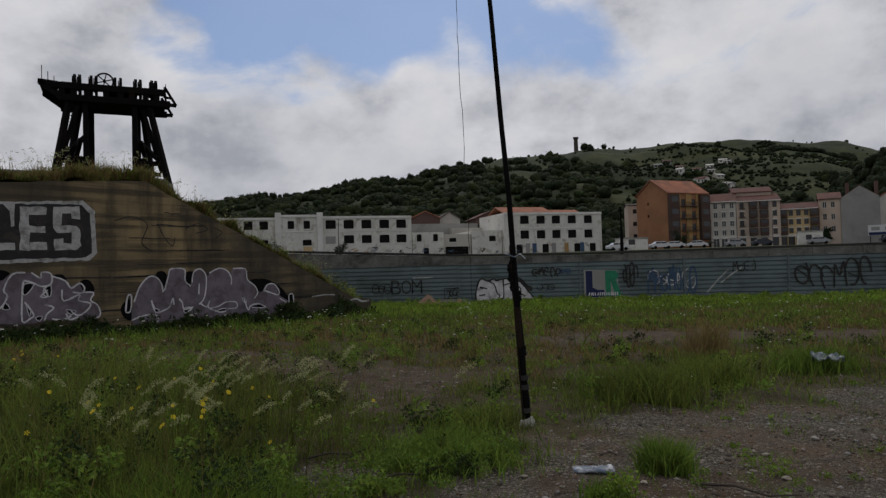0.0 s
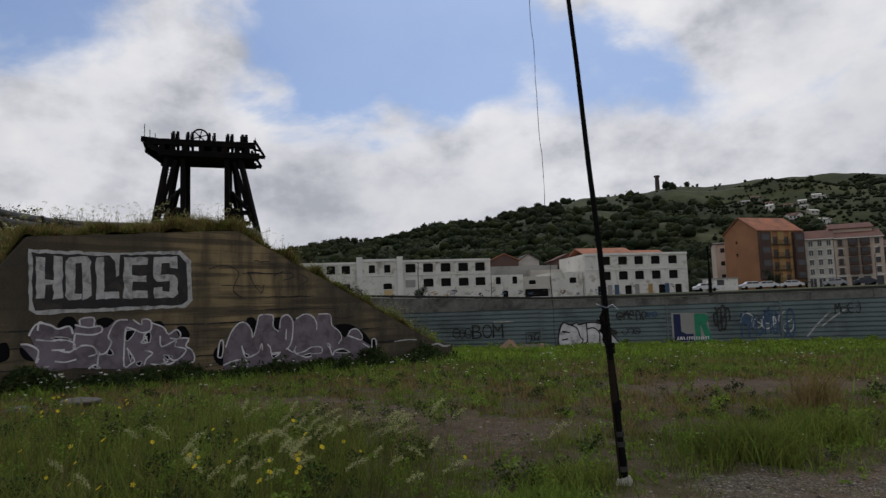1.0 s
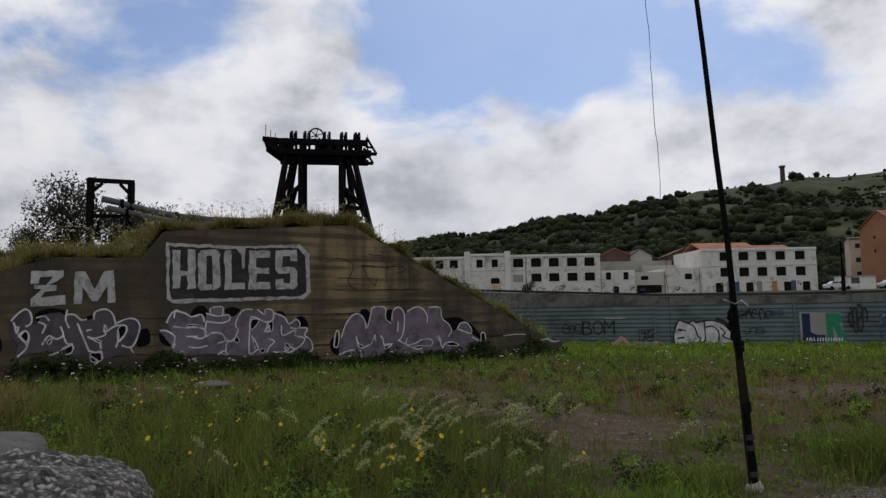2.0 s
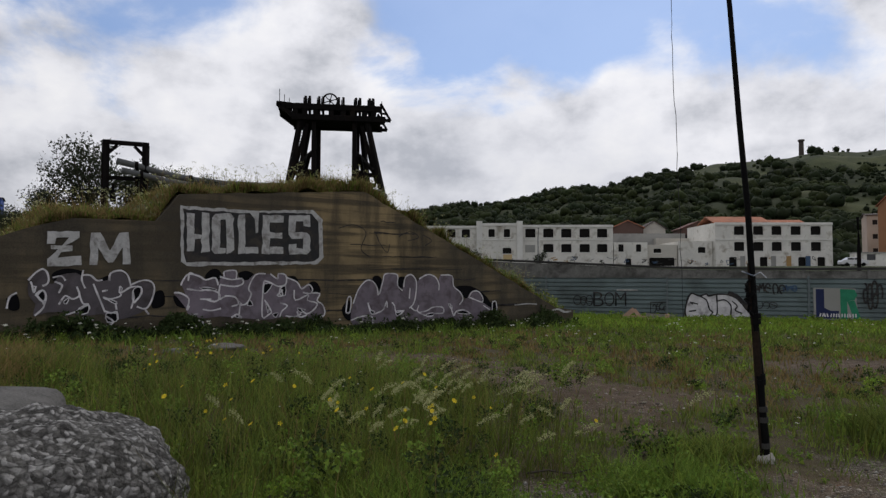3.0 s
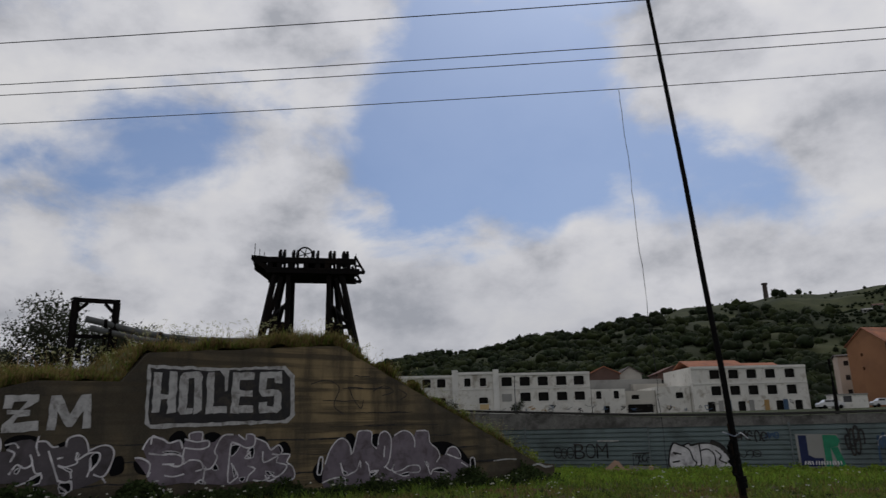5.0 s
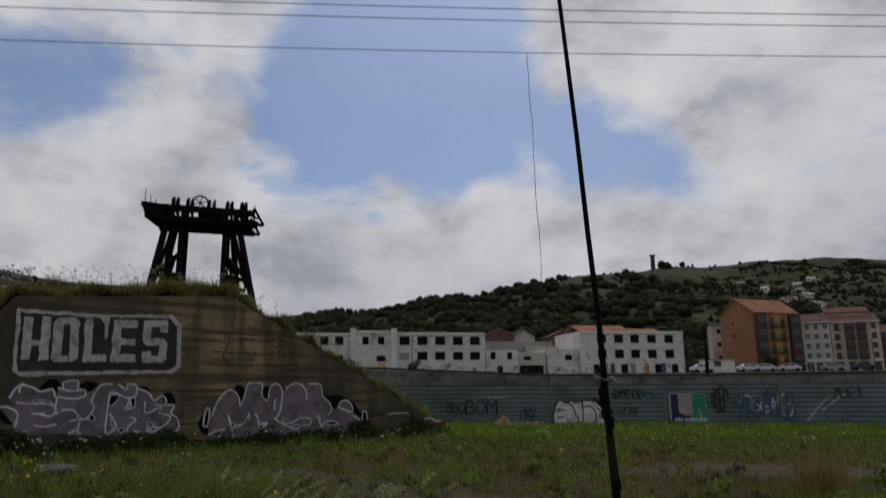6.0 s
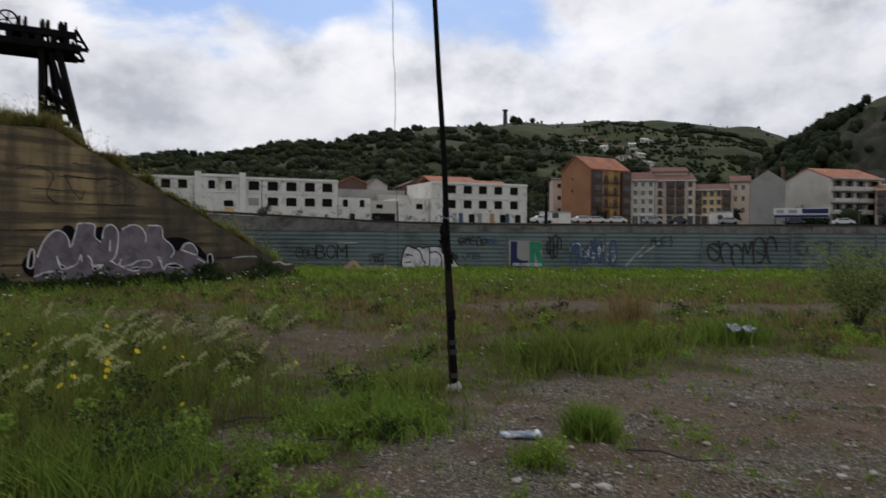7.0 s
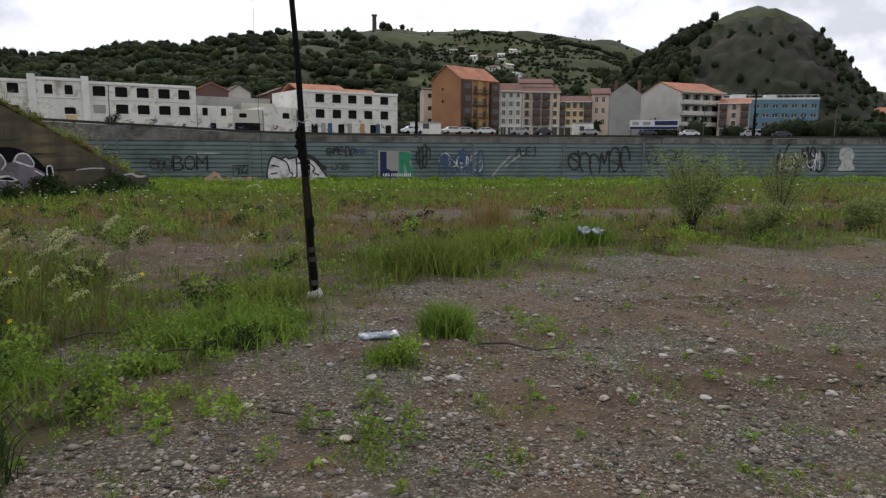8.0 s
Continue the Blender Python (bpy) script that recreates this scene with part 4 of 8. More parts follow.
def grey_gable():
    b = thing("gable_house", at(94.4, 169.6, 0, -28), "house with a blank grey gable wall and red-brown roof", "house", "terrace along the street")
    ops = grid_openings((1.2, 3.0), (7.0, 10.0, 13.0), 0.9, 1.5)
    part("wall", shell(4.6, 11, 15.4, ops, z0=1.0), M_PINK, b)
    for o in ops:
        window_part(b, o, frame_mat=M_PALETRIM)
    part("roof", gable_roof(4.6, 11, 15.4, 1.8), M_TILEDK, b)
    bm = shell(8.2, 10, 15.2, (), z0=1.0)
    bmesh.ops.translate(bm, vec=(4.65, -0.3, 0), verts=bm.verts)
    part("wall", bm, M_GREYR, b, "blank grey gable")
    bm = gable_end(8.2, 15.2, 3.0, 10, False)
    bmesh.ops.translate(bm, vec=(4.65, -0.3, 0), verts=bm.verts)
    part("gable", bm, M_GREYR, b)
    bm = gable_roof(8.2, 10, 15.2, 3.0, False, over=0.15)
    bmesh.ops.translate(bm, vec=(4.65, -0.1, 0), verts=bm.verts)
    part("roof", bm, M_TILEDK, b)
    for x in (6.0, 12.2):
        part("chimney", boxes(((x, 4, 15.5), (x + 0.8, 5, 19.2))), M_REDBR, b)


grey_gable()


def balcony_block():
    b = thing("apartment_block", at(118.4, 164.0, 0, 8), "white apartment block with long balconies and a blank gable wall", "building")
    w, d, h = 16.2, 16.0, 16.4
    zs = [7.0, 10.0, 13.0]
    ops = [(0.8, z + 0.9, w - 0.8, z + 2.5) for z in zs] + [(1.0, 3.6, 4.5, 6.2), (5.5, 3.6, 9.5, 6.2), (10.5, 3.6, 15, 6.2)]
    part("wall", shell(w, d, h, ops, z0=1.0), M_CREAM, b)
    for end in (0, 1):
        part("gable", gable_end(w, h, 3.0, d, which=end), M_CREAM, b)
    part("roof", gable_roof(w, d, h, 3.0, over=0.2), M_TILE, b)
    for o in ops:
        part("window", boxes(((o[0], 1.2, o[1]), (o[2], 1.25, o[3]))), M_GLASS, b)
        n = max(2, int((o[2] - o[0]) / 3.5))
        for k in range(1, n):
            x = o[0] + (o[2] - o[0]) * k / n
            part("window_frame", boxes(((x - 0.5, 0.3, o[1]), (x + 0.5, 1.19, o[3]))), M_CREAM, b)
    for z in zs:
        part("balcony", boxes(((0.2, -1.3, z - 0.2), (w - 0.2, -0.004, z - 0.02)), ((0.2, -1.3, z - 0.016), (w - 0.2, -1.16, z + 0.95)), bevel=0.03), M_CREAM, b)
    part("canopy", boxes(((0.2, -1.3, 15.9), (w - 0.2, -0.004, 16.3))), M_CREAM, b)


balcony_block()
town_house(130.2, 163.0, -38, 8.2, 12, 13.2, 3, 3, M_PINK, M_TILE, "narrow house with an orange-tiled roof and dark bays", M_SLATE, rise=1.6, dark_cols=(0, 2))


def blue_block():
    b = thing("apartment_block", at(139.4, 185.2, 0, -27), "long blue-clad apartment block on white pillars", "building")
    w, d, h = 36.0, 14.0, 16.0
    xs = [1.6 + i * 2.75 for i in range(13)]
    ops = grid_openings(xs, (7.4, 10.2, 13.0), 1.7, 1.3)
    bm = shell(w, d, h, ops, z0=6.6)
    part("wall", bm, M_TEAL, b)
    for o in ops:
        window_part(b, o, frame_mat=M_PALETRIM)
    part("ground_floor", boxes(((0.5, 2.5, 2), (w - 0.5, d - 1, 6.595))), M_SLATE, b)
    for k in range(10):
        x = 0.6 + k * 3.85
        part("pillar", boxes(((x, 0.1, 2), (x + 0.4, 0.5, 6.595))), M_PALETRIM, b)
    part("floor_band", boxes(((-0.1, -0.2, 6.3), (w + 0.1, -0.004, 6.7)), ((-0.1, -0.12, 15.6), (w + 0.1, -0.004, 16.2))), M_PALETRIM, b)
    part("roof_house", boxes(((0.5, 4, 16.0), (8.5, 10, 18.2))), M_PALETRIM, b)
    part("roof_house", boxes(((12, 5, 16.0), (16, 9, 17.6))), M_PALETRIM, b)
    part("roof_house", boxes(((22, 5, 16.0), (25, 9, 17.4))), M_PALETRIM, b)
    bm = bmesh.new()
    for k in range(19):
        beam(bm, (0.2 + k * 1.97, 0.3, 16), (0.2 + k * 1.97, 0.3, 17.0), 0.08)
    beam(bm, (0.2, 0.3, 17.0), (w - 0.2, 0.3, 17.0), 0.1)
    part("railing", bm, M_PALETRIM, b)


blue_block()
for az, d, w, h, wall, roof, lab in ((47.6, 330, 16, 15, M_YELLOW, M_TILE, "distant yellow villa below the knoll"), (49.8, 300, 14, 11, M_PINK, M_TILE, "distant pink house below the knoll"), (51.8, 280, 18, 13, M_CREAM, M_TILE, "distant cream house with a tiled roof")):
    x, y = polar(az, d)
    small_house(x, y, -45, w, 12, h, 2.5, wall, roof, lab, z0=4, cols=4)
# pale buildings and roofs far out beyond the bank
for az, d, w, h, rise, wall, lab in ((-50.6, 150, 6.4, 12.2, 0.7, M_PALE, "distant low white building beyond the bank"), (-54.0, 165, 11, 14.0, 1.2, M_CREAM, "distant pale house beyond the bank"), (-50.6, 230, 3.6, 24.2, 0.4, M_BLUEWALL, "distant blue-clad flat building among dark trees")):
    x, y = polar(az, d)
    small_house(x, y, 45, w, 10, h, rise, wall, M_SLATE, lab, z0=2, cols=4, floors=3)
# scattered small houses and huts on the terraced slope
rnd = random.Random(21)
for k in range(16):
    az, d = rnd.uniform(17.0, 24.5), rnd.uniform(430, 530)
    x, y = polar(az, d)
    z = float(ground_z(np.array(x), np.array(y)))
    small_house(x, y, rnd.uniform(-50, 20), rnd.uniform(4, 7), rnd.uniform(4, 6), z + rnd.uniform(2.2, 3.2), 0.9, rnd.choice((M_PALE, M_CREAM, M_GREYR)), rnd.choice((M_TILEDK, M_GREYR, M_PALE)), "small pale hut on the terraced hillside", z0=z, floors=1)


def chimney_tower():
    x, y = polar(11.4, 690)
    z = float(ground_z(np.array(x), np.array(y)))
    t = thing("chimney_tower", pose(x, y, z + 0.6), "old masonry chimney with a wider cap on the ridge", "chimney")
    bm = bmesh.new()
    beam(bm, (0, 0, -4), (0, 0, 13.5), 4.6, taper=0.86, sides=10)
    part("shaft", bm, M_SLATE, t)
    bm = bmesh.new()
    beam(bm, (0, 0, 13.5), (0, 0, 15.0), 5.6, sides=10)
    part("cap", bm, M_SLATE, t)


chimney_tower()


# ---------------------------------------------------------------- street furniture
def car(x, y, z, deg, paint, label):
    c = thing("car", pose(x, y, z, 0, 0, deg), label, "car", "cars parked along the street")
    bm = bmesh.new()
    prof = [(-2.05, 0.35), (-2.1, 0.75), (-1.9, 0.98), (-1.45, 1.02), (-0.85, 1.46), (0.75, 1.48), (1.5, 1.02), (2.05, 0.85), (2.1, 0.4)]
    loops = []
    for yy, ins in ((-0.82, 0.0), (0.82, 0.0)):
        loops.append([bm.verts.new((px, yy * (0.86 if pz > 1.2 else 1.0), pz)) for px, pz in prof])
    for i in range(len(prof) - 1):
        bm.faces.new((loops[0][i], loops[0][i + 1], loops[1][i + 1], loops[1][i]))
    bm.faces.new((loops[0][-1], loops[0][0], loops[1][0], loops[1][-1]))
    bm.faces.new(loops[0][::-1])
    bm.faces.new(loops[1])
    bmesh.ops.recalc_face_normals(bm, faces=bm.faces)
    body = part("body", bm, paint, c)
    for sy in (-1, 1):
        for a, b in ((-1.15, -0.2), (-0.1, 0.95)):
            part("side_window", boxes(((a, sy * 0.80 - 0.02, 1.06), (b, sy * 0.80 + 0.02, 1.36))), M_GLASS, body)
    for wx in (-1.3, 1.3):
        for sy in (-0.74, 0.74):
            bm = bmesh.new()
            beam(bm, (wx, sy - 0.1, 0.31), (wx, sy + 0.1, 0.31), 0.62, sides=12)
            part("wheel", bm, M_POLE, c)


M_CARW = material("white_car_paint", (0.6, 0.6, 0.6), rough=0.3, var=0.03, bump=0)
M_CARG = material("silver_car_paint", (0.3, 0.31, 0.32), rough=0.3, var=0.03, bump=0, metal=0.4)
M_CARD2 = material("dark_car_paint", (0.04, 0.045, 0.06), rough=0.3, var=0.03, bump=0)
CARS = ((33, 128, 10, "w"), (37.5, 131, 30, "g"), (42, 131, 5, "w"), (47.5, 139, -10, "w"), (52.5, 140, -15, "w"), (60, 139, -15, "g"), (66, 140, -12, "d"), (77, 139, -20, "g"), (90, 136, -22, "d"), (99, 133, -25, "w"), (113, 130, -30, "g"), (120, 128, -35, "d"))
for x, y, deg, c in CARS:
    z = float(ground_z(np.array(float(x)), np.array(float(y))))
    car(x, y, z, deg, {"w": M_CARW, "g": M_CARG, "d": M_CARD2}[c], {"w": "white hatchback parked by the street", "g": "silver hatchback parked by the street", "d": "dark hatchback parked by the street"}[c])


def street_pole(x, y, z0, z1, r, name="utility_pole", label="dark wooden utility pole beyond the fence"):
    t = thing(name, pose(x, y, 0), label, "pole", "poles along the street")
    bm = bmesh.new()
    tube(bm, [(0, 0, z0), (0.05, 0, (z0 + z1) / 2), (0.0, 0, z1)], r, 8, r * 0.7)
    part("shaft", bm, M_RUST, t)
    part("bracket", boxes(((-0.35, -0.05, z1 - 0.5), (0.35, 0.05, z1 - 0.38))), M_RUST, t)


street_pole(23.0, 87.2, 1.5, 8.4, 0.24)
street_pole(59.4, 67.9, 1.5, 7.7, 0.2)


def lamp_post(x, y, h):
    z = float(ground_z(np.array(float(x)), np.array(float(y))))
    t = thing("street_lamp", pose(x, y, z - 0.2), "thin grey street lamp with a bent arm", "lamp", "poles along the street")
    bm = bmesh.new()
    tube(bm, [(0, 0, 0), (0, 0, h * 0.8), (0.15, -0.3, h * 0.95), (0.3, -1.2, h)], 0.09, 6, 0.05)
    part("post", bm, M_PIPE, t)
    part("lamp_head", boxes(((0.18, -1.7, h - 0.06), (0.42, -1.1, h + 0.08)), bevel=0.03), M_PIPE, t)


for x, y, h in ((73, 150, 8), (108, 140, 8), (133, 126, 8), (-18, 118, 7)):
    lamp_post(x, y, h)


def billboard():
    t = thing("site_banner", at(95.8, 152.7, 0, -34), "long white and blue banner on a low frame, its print unreadable", "sign")
    part("board", boxes(((0, 0, 5.4), (11.6, 0.1, 7.7))), M_CARW, t)
    part("blue_band", boxes(((0.1, -0.03, 5.45), (11.5, -0.004, 6.1)), ((6.0, -0.03, 6.4), (11.4, -0.004, 7.5))), M_NAVY, t)
    part("print_bar", boxes(((0.6, -0.03, 6.5), (2.2, -0.004, 7.3)), ((3.2, -0.03, 6.5), (5.0, -0.004, 7.3))), M_GREYR, t)
    for k in range(5):
        part("post", boxes(((0.3 + k * 2.75, 0.1, 2.5), (0.45 + k * 2.75, 0.25, 7.6))), M_RUST, t)


billboard()


def white_kiosk(x, y, deg, w, h, lab):
    z = float(ground_z(np.array(float(x)), np.array(float(y))))
    t = thing("site_cabin", at(x, y, z, deg), lab, "cabin", "site cabins")
    ops = [(w * 0.3, 1.0, w * 0.55, 2.0)]
    part("wall", shell(w, 2.4, h, ops), M_PALE, t)
    part("roof", boxes(((-0.1, -0.15, h - 0.04), (w + 0.1, 2.5, h + 0.14))), M_GREYR, t)
    window_part(t, ops[0])


white_kiosk(74, 141, -18, 4.5, 2.7, "white site cabin beside the street wall")
white_kiosk(33.5, 128, 8, 5.5, 2.2, "grey-white shed beside the works")

# ---------------------------------------------------------------- paint on the concrete wall


def quad_map(q):
    """Projective map of the unit square onto four corners (top left, top right, bottom right, bottom left)."""
    a, b = [], []
    for (u, v), (x, y) in zip(((0, 0), (1, 0), (1, 1), (0, 1)), q):
        a += [[u, v, 1, 0, 0, 0, -u * x, -v * x], [0, 0, 0, u, v, 1, -u * y, -v * y]]
        b += [x, y]
    h = np.linalg.solve(np.array(a, float), np.array(b, float))

    def f(u, v):
        w = h[6] * u + h[7] * v + 1
        return (h[0] * u + h[1] * v + h[2]) / w, (h[3] * u + h[4] * v + h[5]) / w
    return f


def smooth_line(pts, n=4, closed=False):
    """Points along a smooth curve through pts."""
    out, k = [], len(pts)
    for i in range(k if closed else k - 1):
        p = [pts[(i + j) % k] if closed else pts[min(max(i + j, 0), k - 1)] for j in (-1, 0, 1, 2)]
        for s in range(n):
            t = s / n
            out.append(tuple(0.5 * (2 * p[1][c] + (p[2][c] - p[0][c]) * t + (2 * p[0][c] - 5 * p[1][c] + 4 * p[2][c] - p[3][c]) * t * t + (3 * p[1][c] - p[0][c] - 3 * p[2][c] + p[3][c]) * t ** 3) for c in (0, 1)))
    if not closed:
        out.append(pts[-1])
    return out


def ribbon(bm, pts, w, put, closed=False, seed=0):
    """A painted stroke of uneven width."""
    rnd = random.Random(seed)
    k = len(pts)
    row = []
    for i, p in enumerate(pts):
        a, b = pts[(i - 1) % k] if closed or i else pts[0], pts[(i + 1) % k] if closed or i < k - 1 else pts[-1]
        dx_, dy_ = b[0] - a[0], b[1] - a[1]
        ln = math.hypot(dx_, dy_) or 1
        ww = w * rnd.uniform(0.75, 1.15) / 2
        nx, ny = -dy_ / ln * ww, dx_ / ln * ww
        row.append((bm.verts.new(put(p[0] + nx, p[1] + ny)), bm.verts.new(put(p[0] - nx, p[1] - ny))))
    for i in range(k if closed else k - 1):
        a, b = row[i], row[(i + 1) % k]
        bm.faces.new((a[0], b[0], b[1], a[1]))


def fill(bm, pts, put):
    f = bm.faces.new([bm.verts.new(put(*p)) for p in pts])
    f.normal_update()
    bmesh.ops.triangulate(bm, faces=[f])


def thick(ob):
    so = ob.modifiers.new("paint", "SOLIDIFY")
    so.thickness, so.offset = 0.003, 0
    return ob


def on_wall(off):
    return lambda s, z: (-s, -0.018 - off, z)


PLAN = quad_map([(22.349, 3.746), (1.474, 4.932), (1.688, -1.464), (22.219, -0.073)])


def wall_pts(pts):
    """From the painters' plan, 1000 by 260 units with its corner at (0, 400), to places on the wall."""
    return [PLAN(x / 1000, (y - 400) / 260) for x, y in pts]


def graffiti(shape, strokes, holes, shadows, label, paint=M_LILAC):
    """One throw-up: dark drop shadow, letter mass, thin white outline and dark counters."""
    body = smooth_line(wall_pts(shape), 2, True)
    bm = bmesh.new()
    fill(bm, body, on_wall(0.006))
    g = thick(part("graffiti_piece", bm, paint, WALL, label))
    bm = bmesh.new()
    for sh in shadows:
        fill(bm, smooth_line(wall_pts(sh), 4, True), on_wall(0.002))
    thick(part("shadow_paint", bm, M_INK, g, "black paint shadow"))
    bm = bmesh.new()
    for h in holes:
        fill(bm, smooth_line(wall_pts(h), 2, True), on_wall(0.010))
    thick(part("counter_paint", bm, M_INK, g, "black paint counters"))
    bm = bmesh.new()
    for i, s in enumerate(strokes):
        ribbon(bm, smooth_line(wall_pts(s), 3), 0.05, on_wall(0.014 + 0.0006 * i), False, i)
    for i, h in enumerate(holes):
        ribbon(bm, smooth_line(wall_pts(h), 2, True), 0.03, on_wall(0.0135), True, i)
    thick(part("outline_paint", bm, M_LINE, g, "white paint outline"))


graffiti([(650, 615), (653, 588), (662, 562), (672, 548), (681, 543), (690, 547), (696, 558), (699, 568), (705, 545), (709, 533), (718, 531), (732, 534), (733, 555), (740, 562), (743, 545), (747, 535), (756, 532), (764, 538), (768, 545), (772, 538), (783, 533), (796, 535), (804, 545), (808, 532), (828, 534), (831, 552), (843, 563), (848, 575), (856, 573), (862, 562), (872, 560), (881, 568), (883, 580), (898, 590), (903, 602), (906, 627), (880, 632), (850, 634), (815, 633), (780, 628), (740, 630), (700, 626), (680, 630), (660, 627)],
         [[(654, 585), (662, 562), (672, 548), (681, 543), (690, 547), (696, 557), (698, 570)], [(700, 568), (706, 545), (709, 533), (720, 531), (732, 534), (732, 552), (741, 561)], [(680, 583), (686, 603), (699, 600), (708, 594), (713, 580), (714, 592)], [(650, 615), (668, 608), (686, 607), (689, 618), (672, 627)], [(743, 555), (744, 543), (748, 535), (757, 533), (765, 545), (764, 570), (760, 585), (753, 592)], [(754, 557), (753, 575)], [(770, 540), (785, 532), (798, 536), (805, 548), (805, 560)], [(808, 533), (828, 534), (831, 552), (843, 563), (848, 575), (842, 585)], [(755, 590), (765, 597), (770, 587), (768, 598), (785, 606), (796, 605)], [(770, 600), (785, 596), (795, 590), (812, 590), (813, 600), (797, 601)], [(825, 583), (832, 605), (836, 597), (850, 594), (862, 602), (864, 610), (855, 606)], [(858, 573), (864, 562), (875, 561), (883, 572), (882, 580), (870, 576), (860, 572)], [(722, 582), (727, 588), (730, 600), (744, 596), (732, 607)], [(748, 630), (753, 618), (757, 628)], [(768, 630), (780, 620), (793, 612)], [(803, 627), (815, 612), (812, 625)], [(815, 632), (845, 628), (838, 616), (848, 624)], [(641, 600), (644, 576), (650, 575), (648, 600), (641, 601)], [(900, 580), (907, 580), (908, 608), (901, 607), (900, 581)], [(870, 632), (906, 626), (902, 600), (884, 586)]],
         [[(729, 598), (744, 597), (733, 607)], [(783, 603), (796, 600), (794, 606), (785, 607)], [(835, 598), (850, 595), (860, 601), (845, 601)], [(681, 584), (685, 596), (692, 599), (686, 604)], [(822, 583), (829, 587), (828, 594)]],
         [[(688, 540), (697, 535), (704, 542), (702, 562), (696, 562)], [(732, 540), (746, 538), (745, 562), (737, 562)], [(832, 555), (862, 552), (890, 570), (898, 592), (850, 572)], [(635, 592), (648, 580), (650, 614), (638, 608)], [(688, 610), (697, 603), (695, 620), (686, 624)], [(892, 586), (905, 580), (908, 600), (900, 610)]], "lilac and white spray-painted letters low on the concrete")
graffiti([(340, 569), (360, 572), (353, 556), (357, 545), (366, 535), (384, 536), (394, 545), (412, 542), (417, 553), (422, 540), (430, 538), (428, 531), (447, 529), (450, 538), (459, 545), (470, 545), (480, 535), (500, 534), (510, 535), (520, 543), (522, 534), (533, 536), (540, 540), (555, 548), (562, 556), (575, 552), (580, 565), (595, 568), (590, 580), (600, 590), (603, 606), (590, 613), (570, 613), (540, 609), (510, 614), (490, 615), (450, 612), (420, 610), (390, 614), (365, 607), (362, 598), (348, 580)],
         [[(352, 556), (357, 545), (366, 536), (385, 540), (395, 546), (412, 542), (417, 555)], [(365, 548), (367, 534), (375, 537)], [(362, 562), (385, 565), (400, 563), (417, 568), (420, 578), (410, 584), (395, 580)], [(385, 580), (405, 580)], [(390, 598), (405, 600), (422, 596)], [(340, 569), (352, 570), (366, 580), (362, 600), (367, 592)], [(420, 540), (440, 545), (458, 543), (460, 552), (445, 557), (420, 554)], [(428, 540), (428, 531), (448, 529), (448, 544)], [(420, 555), (418, 580), (430, 574), (447, 576), (452, 588), (440, 592)], [(452, 588), (465, 588), (475, 570), (470, 560), (482, 536), (500, 534)], [(455, 590), (453, 612)], [(497, 548), (495, 565), (494, 610), (505, 606), (510, 600), (498, 580)], [(497, 546), (510, 550), (522, 556), (535, 552), (535, 536), (522, 534), (521, 543), (508, 534)], [(525, 558), (530, 572), (520, 572), (530, 562)], [(525, 585), (538, 590), (528, 600), (525, 610)], [(536, 540), (555, 548), (563, 560), (575, 552), (582, 560), (578, 568), (565, 566)], [(550, 562), (552, 580), (575, 570), (573, 580), (590, 585), (585, 596), (572, 604), (562, 596)], [(555, 600), (560, 610), (572, 606)], [(580, 567), (595, 568), (590, 580), (600, 588), (603, 606), (580, 616)], [(388, 615), (392, 625), (402, 630)], [(440, 612), (450, 606), (458, 612)], [(535, 608), (550, 610), (562, 604)], [(370, 618), (374, 608), (382, 606)]],
         [[(384, 560), (400, 559), (415, 563), (400, 565)], [(498, 552), (512, 552), (501, 568), (496, 566)], [(525, 560), (535, 555), (534, 572), (525, 570)], [(468, 590), (472, 580), (478, 590)], [(500, 582), (506, 592), (504, 603)], [(450, 580), (458, 588), (456, 591)], [(555, 594), (570, 597), (562, 602)], [(512, 605), (522, 603), (518, 611)], [(446, 610), (452, 606), (458, 613)]],
         [[(394, 542), (404, 528), (418, 528), (426, 545), (412, 548)], [(452, 535), (466, 529), (480, 536), (465, 550)], [(536, 540), (552, 538), (558, 552), (545, 550)], [(575, 552), (588, 547), (597, 563), (585, 572)], [(339, 575), (355, 578), (363, 596), (345, 592)]], "lilac spray-painted letters with white outline on the concrete")
